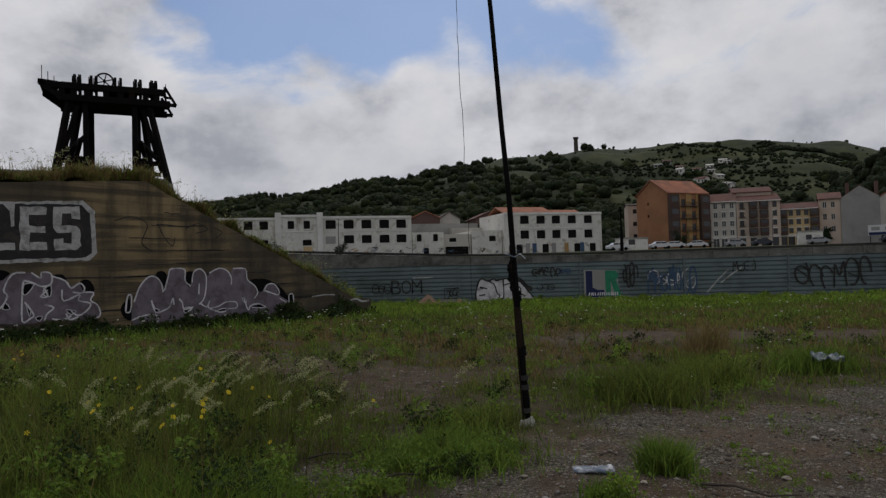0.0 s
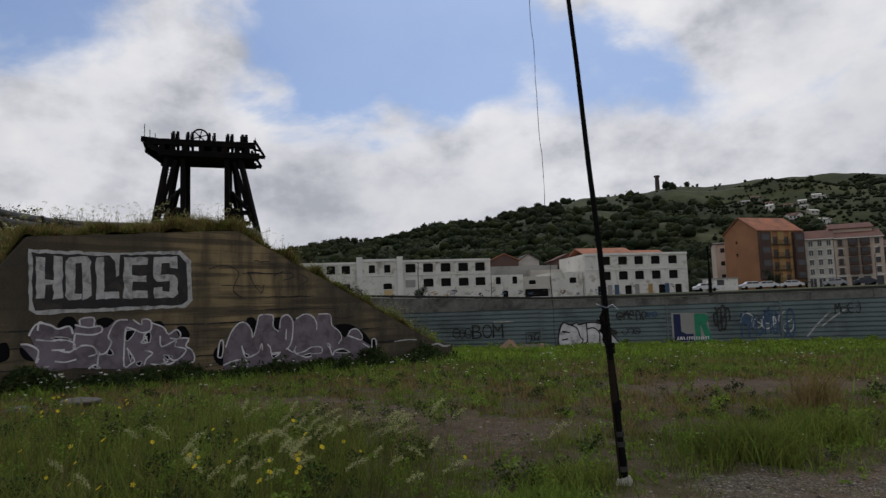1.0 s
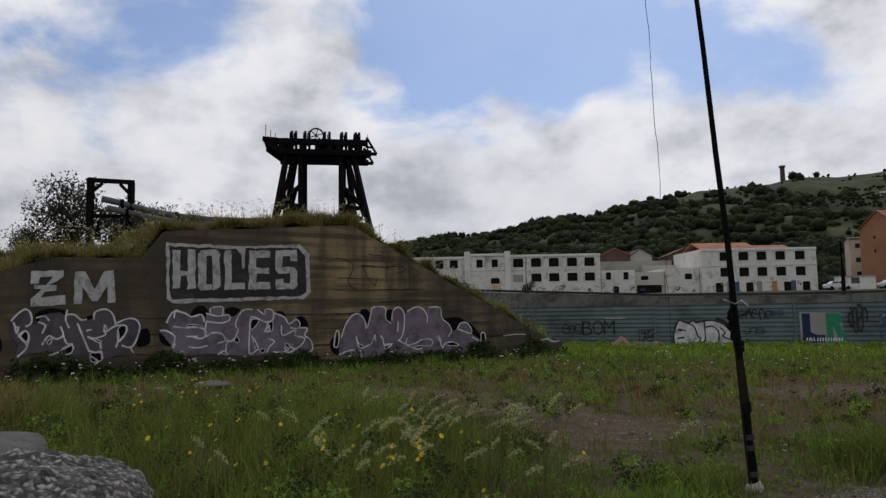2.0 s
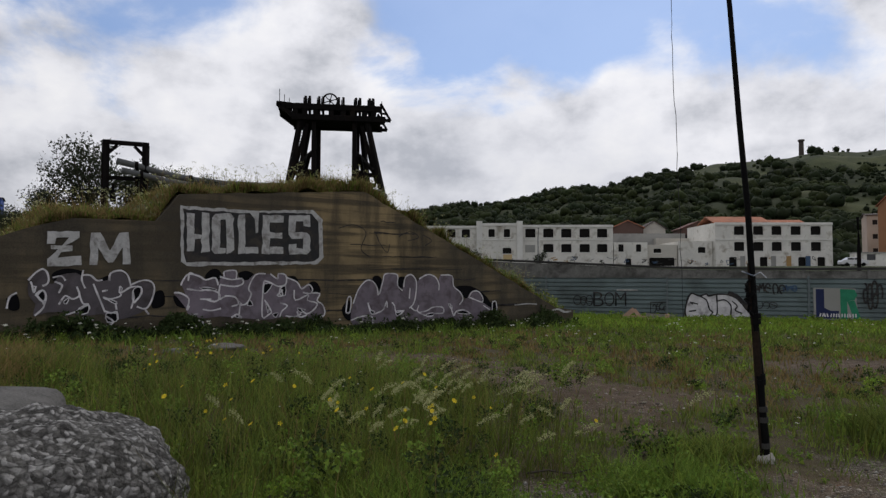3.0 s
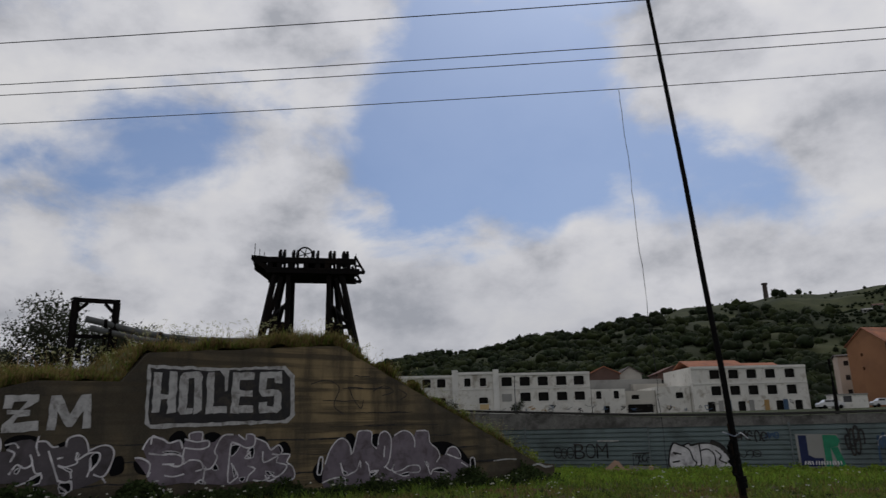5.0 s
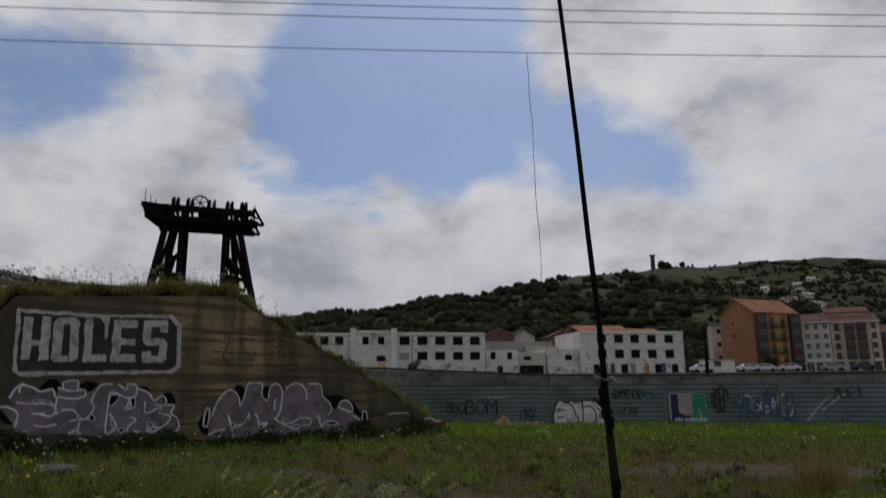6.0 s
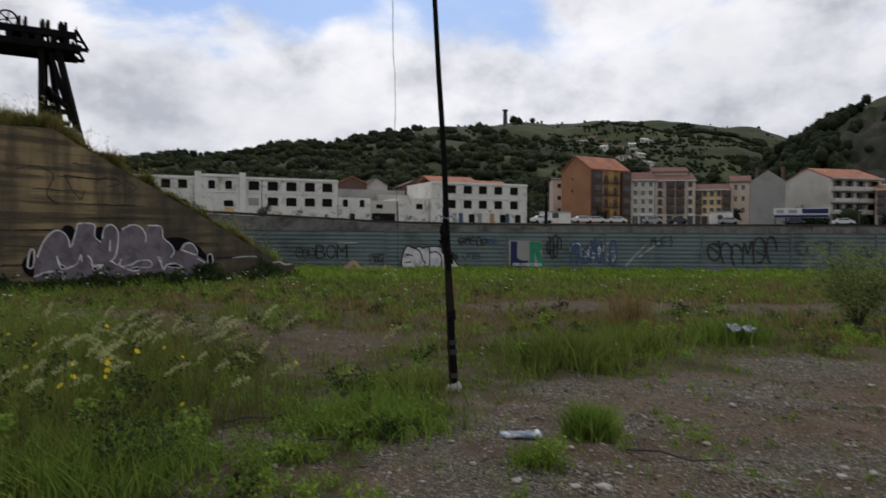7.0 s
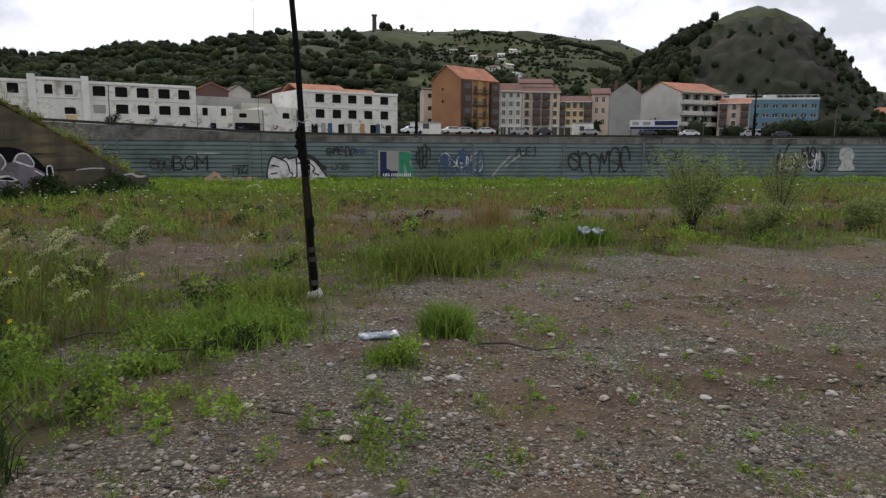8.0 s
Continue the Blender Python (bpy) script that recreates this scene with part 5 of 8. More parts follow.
graffiti([(88, 550), (100, 536), (115, 530), (122, 540), (124, 555), (135, 553), (140, 541), (170, 536), (182, 543), (195, 540), (206, 550), (225, 548), (229, 536), (250, 532), (263, 550), (282, 551), (300, 550), (306, 562), (300, 585), (290, 600), (270, 610), (240, 618), (215, 608), (185, 612), (160, 606), (120, 606), (95, 613), (100, 592), (88, 577)],
         [[(88, 550), (100, 537), (112, 530), (120, 535), (123, 548), (120, 556), (112, 560)], [(100, 575), (112, 567), (118, 577), (113, 598), (98, 612)], [(100, 575), (112, 587), (114, 592)], [(92, 552), (95, 562), (97, 572), (101, 560)], [(130, 545), (145, 542), (152, 550)], [(133, 552), (146, 558), (140, 572)], [(140, 592), (150, 577), (156, 578), (165, 582), (176, 575), (171, 560)], [(176, 575), (182, 590), (192, 590)], [(150, 610), (170, 604), (190, 592), (193, 600)], [(183, 531), (180, 548), (186, 563)], [(182, 540), (195, 540), (206, 549), (216, 548)], [(200, 555), (210, 580), (220, 605)], [(215, 568), (225, 566)], [(217, 578), (225, 582), (245, 577), (248, 572)], [(238, 588), (240, 600)], [(247, 558), (245, 570), (252, 568), (265, 560), (282, 560), (283, 572), (270, 588)], [(268, 568), (270, 580), (265, 598)], [(228, 550), (230, 536), (248, 531), (260, 540), (265, 558)], [(265, 556), (285, 548), (300, 550), (306, 562), (300, 585), (290, 598), (275, 594)], [(290, 600), (296, 608)], [(218, 602), (230, 606), (240, 604), (242, 618)], [(222, 612), (235, 622), (222, 630), (214, 643)], [(50, 600), (55, 580), (68, 572)], [(178, 615), (200, 618)]],
         [[(103, 577), (114, 567), (118, 577), (112, 588)], [(95, 560), (100, 562), (97, 569)], [(175, 598), (192, 592), (190, 606), (176, 608)], [(268, 568), (275, 560), (283, 562), (280, 575), (269, 588)], [(222, 607), (240, 607), (240, 620), (224, 622)], [(148, 587), (158, 580), (153, 591)], [(217, 578), (240, 586), (238, 590), (225, 583)], [(245, 560), (250, 562), (247, 570)]],
         [[(128, 540), (150, 529), (180, 533), (178, 548), (140, 556)], [(304, 572), (318, 565), (324, 575), (322, 592), (302, 596)], [(50, 582), (68, 575), (72, 600), (55, 602)], [(205, 552), (228, 540), (232, 556), (215, 566)]], "faded grey spray-painted tag with white edges on the concrete", M_LILACDK)


def text_part(words, x0, x1, z0, z1, put, mat, parent, name="lettering", label="", weight=0.03):
    """Words in the built-in font, stretched into a box."""
    cu = bpy.data.curves.new("letters", "FONT")
    cu.body, cu.offset, cu.extrude, cu.resolution_u = words, weight, 0.0, 3
    tmp = bpy.data.objects.new("letters", cu)
    me = bpy.data.meshes.new_from_object(tmp)
    bpy.data.objects.remove(tmp)
    co = np.empty(len(me.vertices) * 3, np.float32)
    me.vertices.foreach_get("co", co)
    co = co.reshape(-1, 3)
    lo, hi = co.min(0), co.max(0)
    for v, c in zip(me.vertices, co):
        u, w = (c[0] - lo[0]) / (hi[0] - lo[0]), (c[1] - lo[1]) / (hi[1] - lo[1])
        v.co = put(x0 + (x1 - x0) * u, z0 + (z1 - z0) * w)
    me.materials.clear()
    me.materials.append(mat)
    ob = new(name, me)
    ob.parent = parent
    return thick(tagged(ob, label) if label else ob)


def worn(pts, seed, step=0.16, amp=0.022):
    """An outline with the uneven edge of brushed and flaking paint."""
    rnd, out = random.Random(seed), []
    for (x0, z0), (x1, z1) in zip(pts, pts[1:] + pts[:1]):
        n = max(1, int(math.hypot(x1 - x0, z1 - z0) / step))
        for i in range(n):
            out.append((x0 + (x1 - x0) * i / n + rnd.uniform(-amp, amp), z0 + (z1 - z0) * i / n + rnd.uniform(-amp, amp)))
    return out


def rect(x0, y0, x1, y1):
    return [(x0, y0), (x1, y0), (x1, y1), (x0, y1)]


# the square brush strokes of each letter, on the painters' plan
BLOCKS = {
    "H": [rect(363, 429, 376, 497), rect(388, 428, 402, 497), rect(376.3, 466, 387.7, 474)],
    "O": [[(406, 436), (412, 429), (420, 429), (420, 499), (412, 499), (406, 492)], [(431, 429), (438, 429), (444, 436), (444, 492), (438, 499), (431, 499)], rect(420.3, 429, 430.7, 439), rect(420.3, 489, 430.7, 499)],
    "L": [rect(452, 431, 464, 499), rect(464.3, 486, 488, 499)],
    "E": [rect(494, 431, 507, 499), rect(507.3, 431, 531, 443), rect(507.3, 461, 529, 471), rect(507.3, 487, 530, 499)],
    "S": [[(540, 430), (577, 430), (577, 450), (565, 450), (565, 442), (552, 442), (552, 460), (572, 460), (578, 467), (578, 492), (571, 499), (541, 499), (541, 481), (553, 481), (553, 488), (565, 488), (565, 472), (546, 472), (540, 465)]],
}


def holes_sign():
    outer = [(351, 416), (480, 423), (583, 421), (599, 437), (601, 504), (592, 516), (480, 519), (362, 522), (352, 513)]
    inner = [(357, 422), (472, 428), (481, 438), (482, 462), (487, 462), (489, 427), (580, 427), (593, 441), (594, 503), (586, 511), (480, 513), (362, 515), (358, 507)]
    bm = bmesh.new()
    fill(bm, worn(wall_pts(outer), 1), on_wall(0.002))
    g = thick(part("sign_border", bm, M_WHITEP, WALL, "worn white painted border"))
    bm = bmesh.new()
    fill(bm, worn(wall_pts(inner), 2), on_wall(0.007))
    thick(part("sign_ground", bm, M_BLACKP, g, "black painted ground"))
    for i, strokes in enumerate(BLOCKS.values()):
        bm = bmesh.new()
        for k, q in enumerate(strokes):
            fill(bm, worn(wall_pts(q), i * 7 + k), on_wall(0.012))
        thick(part("letter", bm, M_WHITEP, g, "white painted block letter"))


holes_sign()
for seed, outline in ((3, [(121, 464), (178, 463), (178, 474), (152, 489), (165, 489), (165, 497), (146, 500), (138, 509), (180, 507), (180, 523), (121, 525), (121, 512), (140, 496), (128, 496), (128, 489), (147, 488), (160, 475), (138, 475), (135, 485), (121, 486)]), (4, [(193, 521), (197, 465), (212, 464), (230, 496), (247, 464), (262, 464), (266, 520), (252, 521), (251, 490), (234, 517), (226, 517), (209, 491), (208, 521)])):
    bm = bmesh.new()
    fill(bm, worn(wall_pts(outline), seed, 0.16, 0.018), on_wall(0.004))
    thick(part("letter", bm, M_WHITEP, WALL, "white painted letter"))


def wall_joints():
    """Dark casting joints and cracks that run along the wall."""
    rnd = random.Random(12)
    for z in (0.45, 1.02, 1.5, 1.9, 2.35, 2.75, 3.2, 3.62):
        for k in range(11):
            s0 = rnd.uniform(3, 18)
            ln = rnd.uniform(0.6, 3.0)
            lim = np.interp(s0, WALL_S, WALL_Z) - 0.35
            if z > lim or (11.9 < s0 + ln and s0 < 18 and 1.8 < z < 3.9):
                continue
            bm = bmesh.new()
            ribbon(bm, smooth_line([(s0 + ln * i / 5, z + rnd.uniform(-0.025, 0.025)) for i in range(6)], 2), rnd.uniform(0.015, 0.045), on_wall(0.001), False, k)
            thick(part("crack", bm, M_BLACKP, WALL))
    # thin tag scratched on the ochre part
    bm = bmesh.new()
    for pts in ([(11.9, 3.3), (11.3, 3.45), (10.8, 3.2), (11.0, 2.6), (10.6, 2.3)], [(10.4, 3.2), (10.2, 2.8), (9.9, 2.5), (9.8, 2.8)], [(9.4, 3.1), (8.9, 3.3), (8.5, 3.1), (9.0, 2.95)], [(8.3, 3.2), (7.9, 3.0), (8.2, 2.8)]):
        ribbon(bm, smooth_line(pts, 5), 0.03, on_wall(0.003), False, 3)
    thick(part("thin_tag", bm, M_BLACKP, WALL, "thin black scribbled tag"))
    bm = bmesh.new()
    ribbon(bm, smooth_line([(3.6, 0.42), (2.9, 0.46), (2.3, 0.43)], 4), 0.05, on_wall(0.003), False, 3)
    ribbon(bm, smooth_line([(1.4, 0.12), (1.0, 0.18), (0.6, 0.05), (0.15, 0.06)], 4), 0.09, on_wall(0.003), False, 4)
    thick(part("paint_stroke", bm, M_WHITEP, WALL, "pale paint stroke"))


wall_joints()

# ---------------------------------------------------------------- paint on the hoarding
FN = Vector((-0.141, -1, 0)).normalized()


def on_fence(off):
    return lambda x, z: (x + FN.x * off, fence_y(x) + FN.y * off, z)


def scrawl(x0, x1, z0, z1, n, mat, seed, w=0.06, label="black spray scrawl"):
    """Looping tag letters side by side, each one a single curling stroke."""
    rnd = random.Random(seed)
    bm = bmesh.new()
    step = (x1 - x0) / n
    for k in range(n):
        cx, cz = x0 + step * (k + 0.5), (z0 + z1) / 2 + rnd.uniform(-0.1, 0.1) * (z1 - z0)
        kind = rnd.randrange(4)
        th0, turn = rnd.uniform(0, 6.28), rnd.choice((-1, 1)) * rnd.uniform(4.0, 7.5)
        rx, rz = step * rnd.uniform(0.45, 0.68), (z1 - z0) * rnd.uniform(0.36, 0.52)
        if kind < 3:
            pts = [(cx + rx * math.cos(th0 + turn * i / 9) * (1 - 0.06 * i * (kind == 1)), cz + rz * math.sin(th0 + turn * i / 9) * (1 - 0.07 * i * (kind == 2))) for i in range(10)]
        else:
            pts = [(cx - rx * 0.7, cz - rz), (cx - rx * 0.5, cz + rz * 0.8), (cx, cz - rz * 0.1), (cx + rx * 0.5, cz + rz), (cx + rx * 0.8, cz - rz * 0.9)]
        ribbon(bm, smooth_line(pts, 4), w, on_fence(0.03 + 0.001 * k), False, k)
        if rnd.random() < 0.5:
            ribbon(bm, [(cx - rx * 0.6, cz + rz * rnd.uniform(-0.4, 0.4)), (cx + rx * 0.7, cz + rz * rnd.uniform(-0.4, 0.4))], w * 0.8, on_fence(0.0305 + 0.001 * k), False, k)
    return thick(part("scrawl", bm, mat, FENCE, label))


def fence_paint():
    f = quad_map([(-4.54, 1.68), (10.59, 1.69), (10.55, -0.95), (-4.55, -1.49)])
    m = lambda pts: [f(x / 1568, y / 276) for x, y in pts]
    bm = bmesh.new()
    body = smooth_line(m([(595, 205), (592, 140), (615, 88), (655, 100), (690, 90), (700, 100), (745, 92), (800, 95), (850, 120), (880, 160), (905, 190), (905, 212), (700, 215)]), 3, True)
    fill(bm, body, on_fence(0.028))
    g = thick(part("throw_up", bm, M_LINE, FENCE, "white bubble throw-up with black outline"))
    bm = bmesh.new()
    ribbon(bm, body, 0.09, on_fence(0.036), True, 2)
    for i, s in enumerate(([(625, 140), (610, 130), (650, 140)], [(655, 100), (690, 120), (705, 165), (720, 180), (700, 205)], [(740, 95), (742, 185), (720, 195)], [(745, 125), (780, 120), (810, 150), (805, 210)], [(815, 125), (840, 150), (830, 170), (865, 185)], [(605, 175), (640, 170)], [(640, 215), (660, 200), (680, 212)])):
        ribbon(bm, smooth_line(m(s), 4), 0.07, on_fence(0.037 + 0.0005 * i), False, i)
    thick(part("outline_paint", bm, M_BLACKP, g))
    bm = bmesh.new()
    ribbon(bm, smooth_line(m([(795, 85), (840, 105), (870, 135), (905, 155)]), 5), 0.26, on_fence(0.033), False, 7)
    thick(part("drip_paint", bm, M_BLACKP, g, "thick black paint streak"))
    # outlined word
    for i, (ch, a, b) in enumerate((("B", 140, 190), ("O", 193, 242), ("M", 246, 300))):
        (xa, za), (xb, zb) = m([(a, 148)])[0], m([(b, 80)])[0]
        text_part(ch, xa, xb, za, zb, on_fence(0.03), M_BLACKP, FENCE, "letter", "thin black sprayed letter", -0.012)
    scrawl(-4.0, -3.0, 0.0, 0.55, 3, M_BLACKP, 2, 0.05)
    bm = bmesh.new()
    ribbon(bm, m([(418, 130), (498, 130), (498, 185), (418, 185)]), 0.07, on_fence(0.03), True, 1)
    thick(part("painted_box", bm, M_BLACKP, FENCE, "black painted box"))
    scrawl(0.15, 0.9, -0.25, 0.2, 4, M_BLACKP, 4, 0.05)
    scrawl(4.9, 6.4, 0.75, 1.3, 5, M_BLACKP, 5, 0.07)
    scrawl(5.1, 6.0, 0.0, 0.4, 3, M_BLACKP, 6, 0.04)
    scrawl(6.3, 6.9, 0.9, 1.2, 3, M_BLUEP, 8, 0.07, "blue spray scrawl")
    # two-letter block piece on a white ground
    bm = bmesh.new()
    fill(bm, [(7.6, -0.45), (9.45, -0.45), (9.35, 1.05), (7.6, 1.08)], on_fence(0.028))
    g = thick(part("painted_panel", bm, M_GREYR, FENCE, "white painted ground of a block piece"))
    bm = bmesh.new()
    for q in ([(7.7, -0.4), (8.05, -0.4), (8.05, 1.02), (7.7, 1.02)], [(8.05, -0.4), (8.65, -0.4), (8.65, -0.02), (8.3, -0.02), (8.05, 0.12)]):
        fill(bm, q, on_fence(0.034))
    thick(part("block_letter", bm, M_NAVY, g, "navy block shape"))
    bm = bmesh.new()
    for q in ([(8.72, -0.4), (9.0, -0.4), (9.0, 1.02), (8.72, 1.02)], [(9.0, 0.45), (9.3, 0.5), (9.42, 0.75), (9.3, 1.0), (9.0, 1.02)], [(9.0, 0.45), (9.25, -0.4), (9.55, -0.4), (9.3, 0.48)]):
        fill(bm, q, on_fence(0.034))
    thick(part("block_letter", bm, M_GREENP, g, "green block shape"))
    bm = bmesh.new()
    rnd = random.Random(2)
    for k in range(14):
        x = 7.85 + k * 0.115
        ribbon(bm, [(x, -0.32), (x + rnd.uniform(-0.05, 0.05), -0.15)], 0.06, on_fence(0.038), False, k)
    thick(part("print_bar", bm, M_LINE, g))
    scrawl(9.65, 10.4, 0.15, 1.4, 4, M_BLACKP, 9, 0.08)
    scrawl(10.9, 13.4, -0.25, 1.1, 7, M_BLUEP, 10, 0.09, "pale blue spray scrawl")
    scrawl(11.0, 13.3, -0.1, 1.0, 5, M_LINE, 15, 0.05, "white spray scrawl")
    scrawl(15.2, 16.4, 0.75, 1.35, 4, M_BLACKP, 11, 0.05)
    scrawl(18.3, 21.9, -0.15, 1.35, 6, M_BLACKP, 12, 0.10, "large black outlined scrawl")
    scrawl(23.0, 25.2, 0.3, 1.3, 4, M_BLACKP, 13, 0.035)
    scrawl(26, 27, 0.0, 0.8, 3, M_NAVY, 31, 0.05, "dark blue spray scrawl")
    scrawl(31.1, 34.2, -0.15, 1.45, 6, M_BLACKP, 14, 0.12, "dense dark blue and black piece")
    scrawl(31.3, 34.0, 0.0, 1.2, 6, M_LINE, 16, 0.06, "white spray scrawl")
    bm = bmesh.new()
    fill(bm, smooth_line([(35.2, 0.0), (36.3, 0.05), (36.1, 0.5), (36.2, 0.9), (35.9, 1.35), (35.3, 1.3), (35.2, 0.8), (35.4, 0.45)], 4, True), on_fence(0.028))
    thick(part("paint_blot", bm, M_WHITEP, FENCE, "cream painted blot"))
    scrawl(38.9, 41.5, 0.1, 1.3, 7, M_BLACKP, 17, 0.08)
    # long pale scuffs down the sheets
    for k, (x, z, ln) in enumerate(((13.9, -0.3, 1.2), (14.6, 0.2, 0.8), (-1.7, 0.9, 0.0))):
        bm = bmesh.new()
        ribbon(bm, [(x, z), (x + 0.5, z + ln * 0.5), (x + 1.1, z + ln)], 0.07, on_fence(0.027), False, k)
        thick(part("scuff", bm, M_WHITEP, FENCE, "pale scuff"))


fence_paint()


# ---------------------------------------------------------------- the old cable headframe
def headframe():
    hf = thing("headframe", pose(-26.2, 54.1, 0, 0, 0, 25.8), "tall rusted steel headframe with a deck of pulleys", "headframe")
    # legs (x at deck, x at z = 9.4)
    legs = [(-2.85, -3.75, -1.7, -2.6), (-2.3, -3.3, 1.7, 2.6), (-1.75, -1.75, -1.6, -1.7), (-1.45, -1.5, 1.6, 1.7), (1.7, 1.68, -1.6, -1.7), (2.0, 1.95, 1.6, 1.7), (2.45, 3.1, 1.7, 2.6), (2.75, 3.85, -1.7, -2.6)]
    for xt, xb, yt, yb in legs:
        k = (14.9 - 2.5) / (14.9 - 9.4)
        bm = bmesh.new()
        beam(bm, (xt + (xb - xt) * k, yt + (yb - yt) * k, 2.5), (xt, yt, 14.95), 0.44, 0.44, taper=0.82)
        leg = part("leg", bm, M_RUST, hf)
    for sx in (-1, 1):
        for a, b in (((-2.3, -1.6, 14.6), (-3.6, -1.9, 9.6)), ((-2.1, -1.7, 12.0), (-2.9, 1.9, 9.8)), ((-1.7, 1.6, 13.0), (-3.3, -2.3, 10.6))):
            bm = bmesh.new()
            beam(bm, (a[0] * -sx, a[1], a[2]), (b[0] * -sx, b[1], b[2]), 0.30)
            part("brace", bm, M_RUST, hf)
        bm = bmesh.new()
        beam(bm, (-3.4 * -sx, -2.0, 10.3), (-1.5 * -sx, -1.7, 10.3), 0.35)
        beam(bm, (-3.5 * -sx, -2.0, 9.4), (-1.5 * -sx, -1.7, 9.7), 0.3)
        part("tie_beam", bm, M_RUST, hf)
        part("winch", boxes(((-2.9 if sx < 0 else 1.7, -0.8, 9.6), (-1.9 if sx < 0 else 2.7, 0.8, 10.9)), bevel=0.15), M_RUST, hf)
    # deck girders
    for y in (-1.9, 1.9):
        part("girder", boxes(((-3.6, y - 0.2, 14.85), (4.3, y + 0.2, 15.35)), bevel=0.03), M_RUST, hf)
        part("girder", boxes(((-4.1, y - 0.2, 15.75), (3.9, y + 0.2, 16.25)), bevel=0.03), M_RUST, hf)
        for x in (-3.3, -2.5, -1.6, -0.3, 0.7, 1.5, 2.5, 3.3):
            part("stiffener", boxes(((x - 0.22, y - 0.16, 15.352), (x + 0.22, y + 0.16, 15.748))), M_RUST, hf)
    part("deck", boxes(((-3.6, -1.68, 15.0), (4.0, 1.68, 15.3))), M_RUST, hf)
    # cantilevered nose
    bm = bmesh.new()
    for y in (-1.9, 1.9):
        beam(bm, (-4.75, y, 16.15), (-3.2, y, 15.0), 0.35)
        beam(bm, (-4.85, y, 16.2), (-3.6, y, 16.1), 0.35)
    box(bm, (-4.75, -2.0, 15.95), (-3.7, 2.0, 16.3))
    part("nose_frame", bm, M_RUST, hf)
    for y in (-1.9, 1.9):
        bm = bmesh.new()
        beam(bm, (3.9, y, 16.5), (4.75, y, 15.05), 0.18)
        beam(bm, (3.6, y, 15.1), (4.75, y, 15.05), 0.25)
        beam(bm, (3.8, y, 15.7), (4.4, y, 15.6), 0.15)
        beam(bm, (3.9, y, 16.4), (4.0, y, 15.1), 0.15)
        part("end_frame", bm, M_RUST, hf)
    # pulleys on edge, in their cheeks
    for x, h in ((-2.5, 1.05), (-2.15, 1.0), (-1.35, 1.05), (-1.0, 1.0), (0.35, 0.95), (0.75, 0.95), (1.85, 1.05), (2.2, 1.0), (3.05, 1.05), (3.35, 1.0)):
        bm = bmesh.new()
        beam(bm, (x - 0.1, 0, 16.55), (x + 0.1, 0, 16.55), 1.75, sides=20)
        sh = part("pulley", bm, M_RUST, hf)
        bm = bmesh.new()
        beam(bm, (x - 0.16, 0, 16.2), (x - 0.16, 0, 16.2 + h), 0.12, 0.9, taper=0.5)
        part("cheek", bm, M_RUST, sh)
    bm = bmesh.new()
    c = Vector((-0.4, -1.2, 16.75))
    n = 24
    tube(bm, [c + Vector((0.62 * math.cos(i * 2 * math.pi / n), 0, 0.62 * math.sin(i * 2 * math.pi / n))) for i in range(n + 1)], 0.07, 6)
    for i in range(6):
        beam(bm, c, c + Vector((0.6 * math.cos(i * math.pi / 3 + 0.3), 0, 0.6 * math.sin(i * math.pi / 3 + 0.3))), 0.07)
    beam(bm, c - Vector((0, 0.3, 0)), c + Vector((0, 0.3, 0)), 0.2, sides=8)
    part("spoked_wheel", bm, M_RUST, hf)
    part("machine_housing", boxes(((-3.4, -1.2, 16.1), (-2.7, 1.2, 16.5)), ((-0.4, -0.5, 16.0), (1.6, 1.2, 16.35)), ((2.4, -1, 16.2), (3.4, 1, 16.55)), bevel=0.05), M_RUST, hf)
    for x, h in ((-4.6, 1.15), (-4.2, 0.7), (-3.8, 0.4), (4.0, 0.45)):
        bm = bmesh.new()
        beam(bm, (x, -1.8, 16.2), (x, -1.8, 16.3 + h), 0.06, sides=6)
        part("aerial", bm, M_RUST, hf)
    # ladder on the left leg
    bm = bmesh.new()
    for k in range(24):
        z = 9.0 + k * 0.25
        x = -2.72 - (14.9 - z) * 0.125
        beam(bm, (x - 0.15, -1.9, z), (x + 0.2, -1.9, z), 0.05)
    for o in (-0.17, 0.2):
        beam(bm, (-2.72 - 5.9 * 0.125 + o, -1.9, 9.0), (-2.72 + o, -1.9, 14.9), 0.05)
    part("ladder", bm, M_RUST, hf)


headframe()


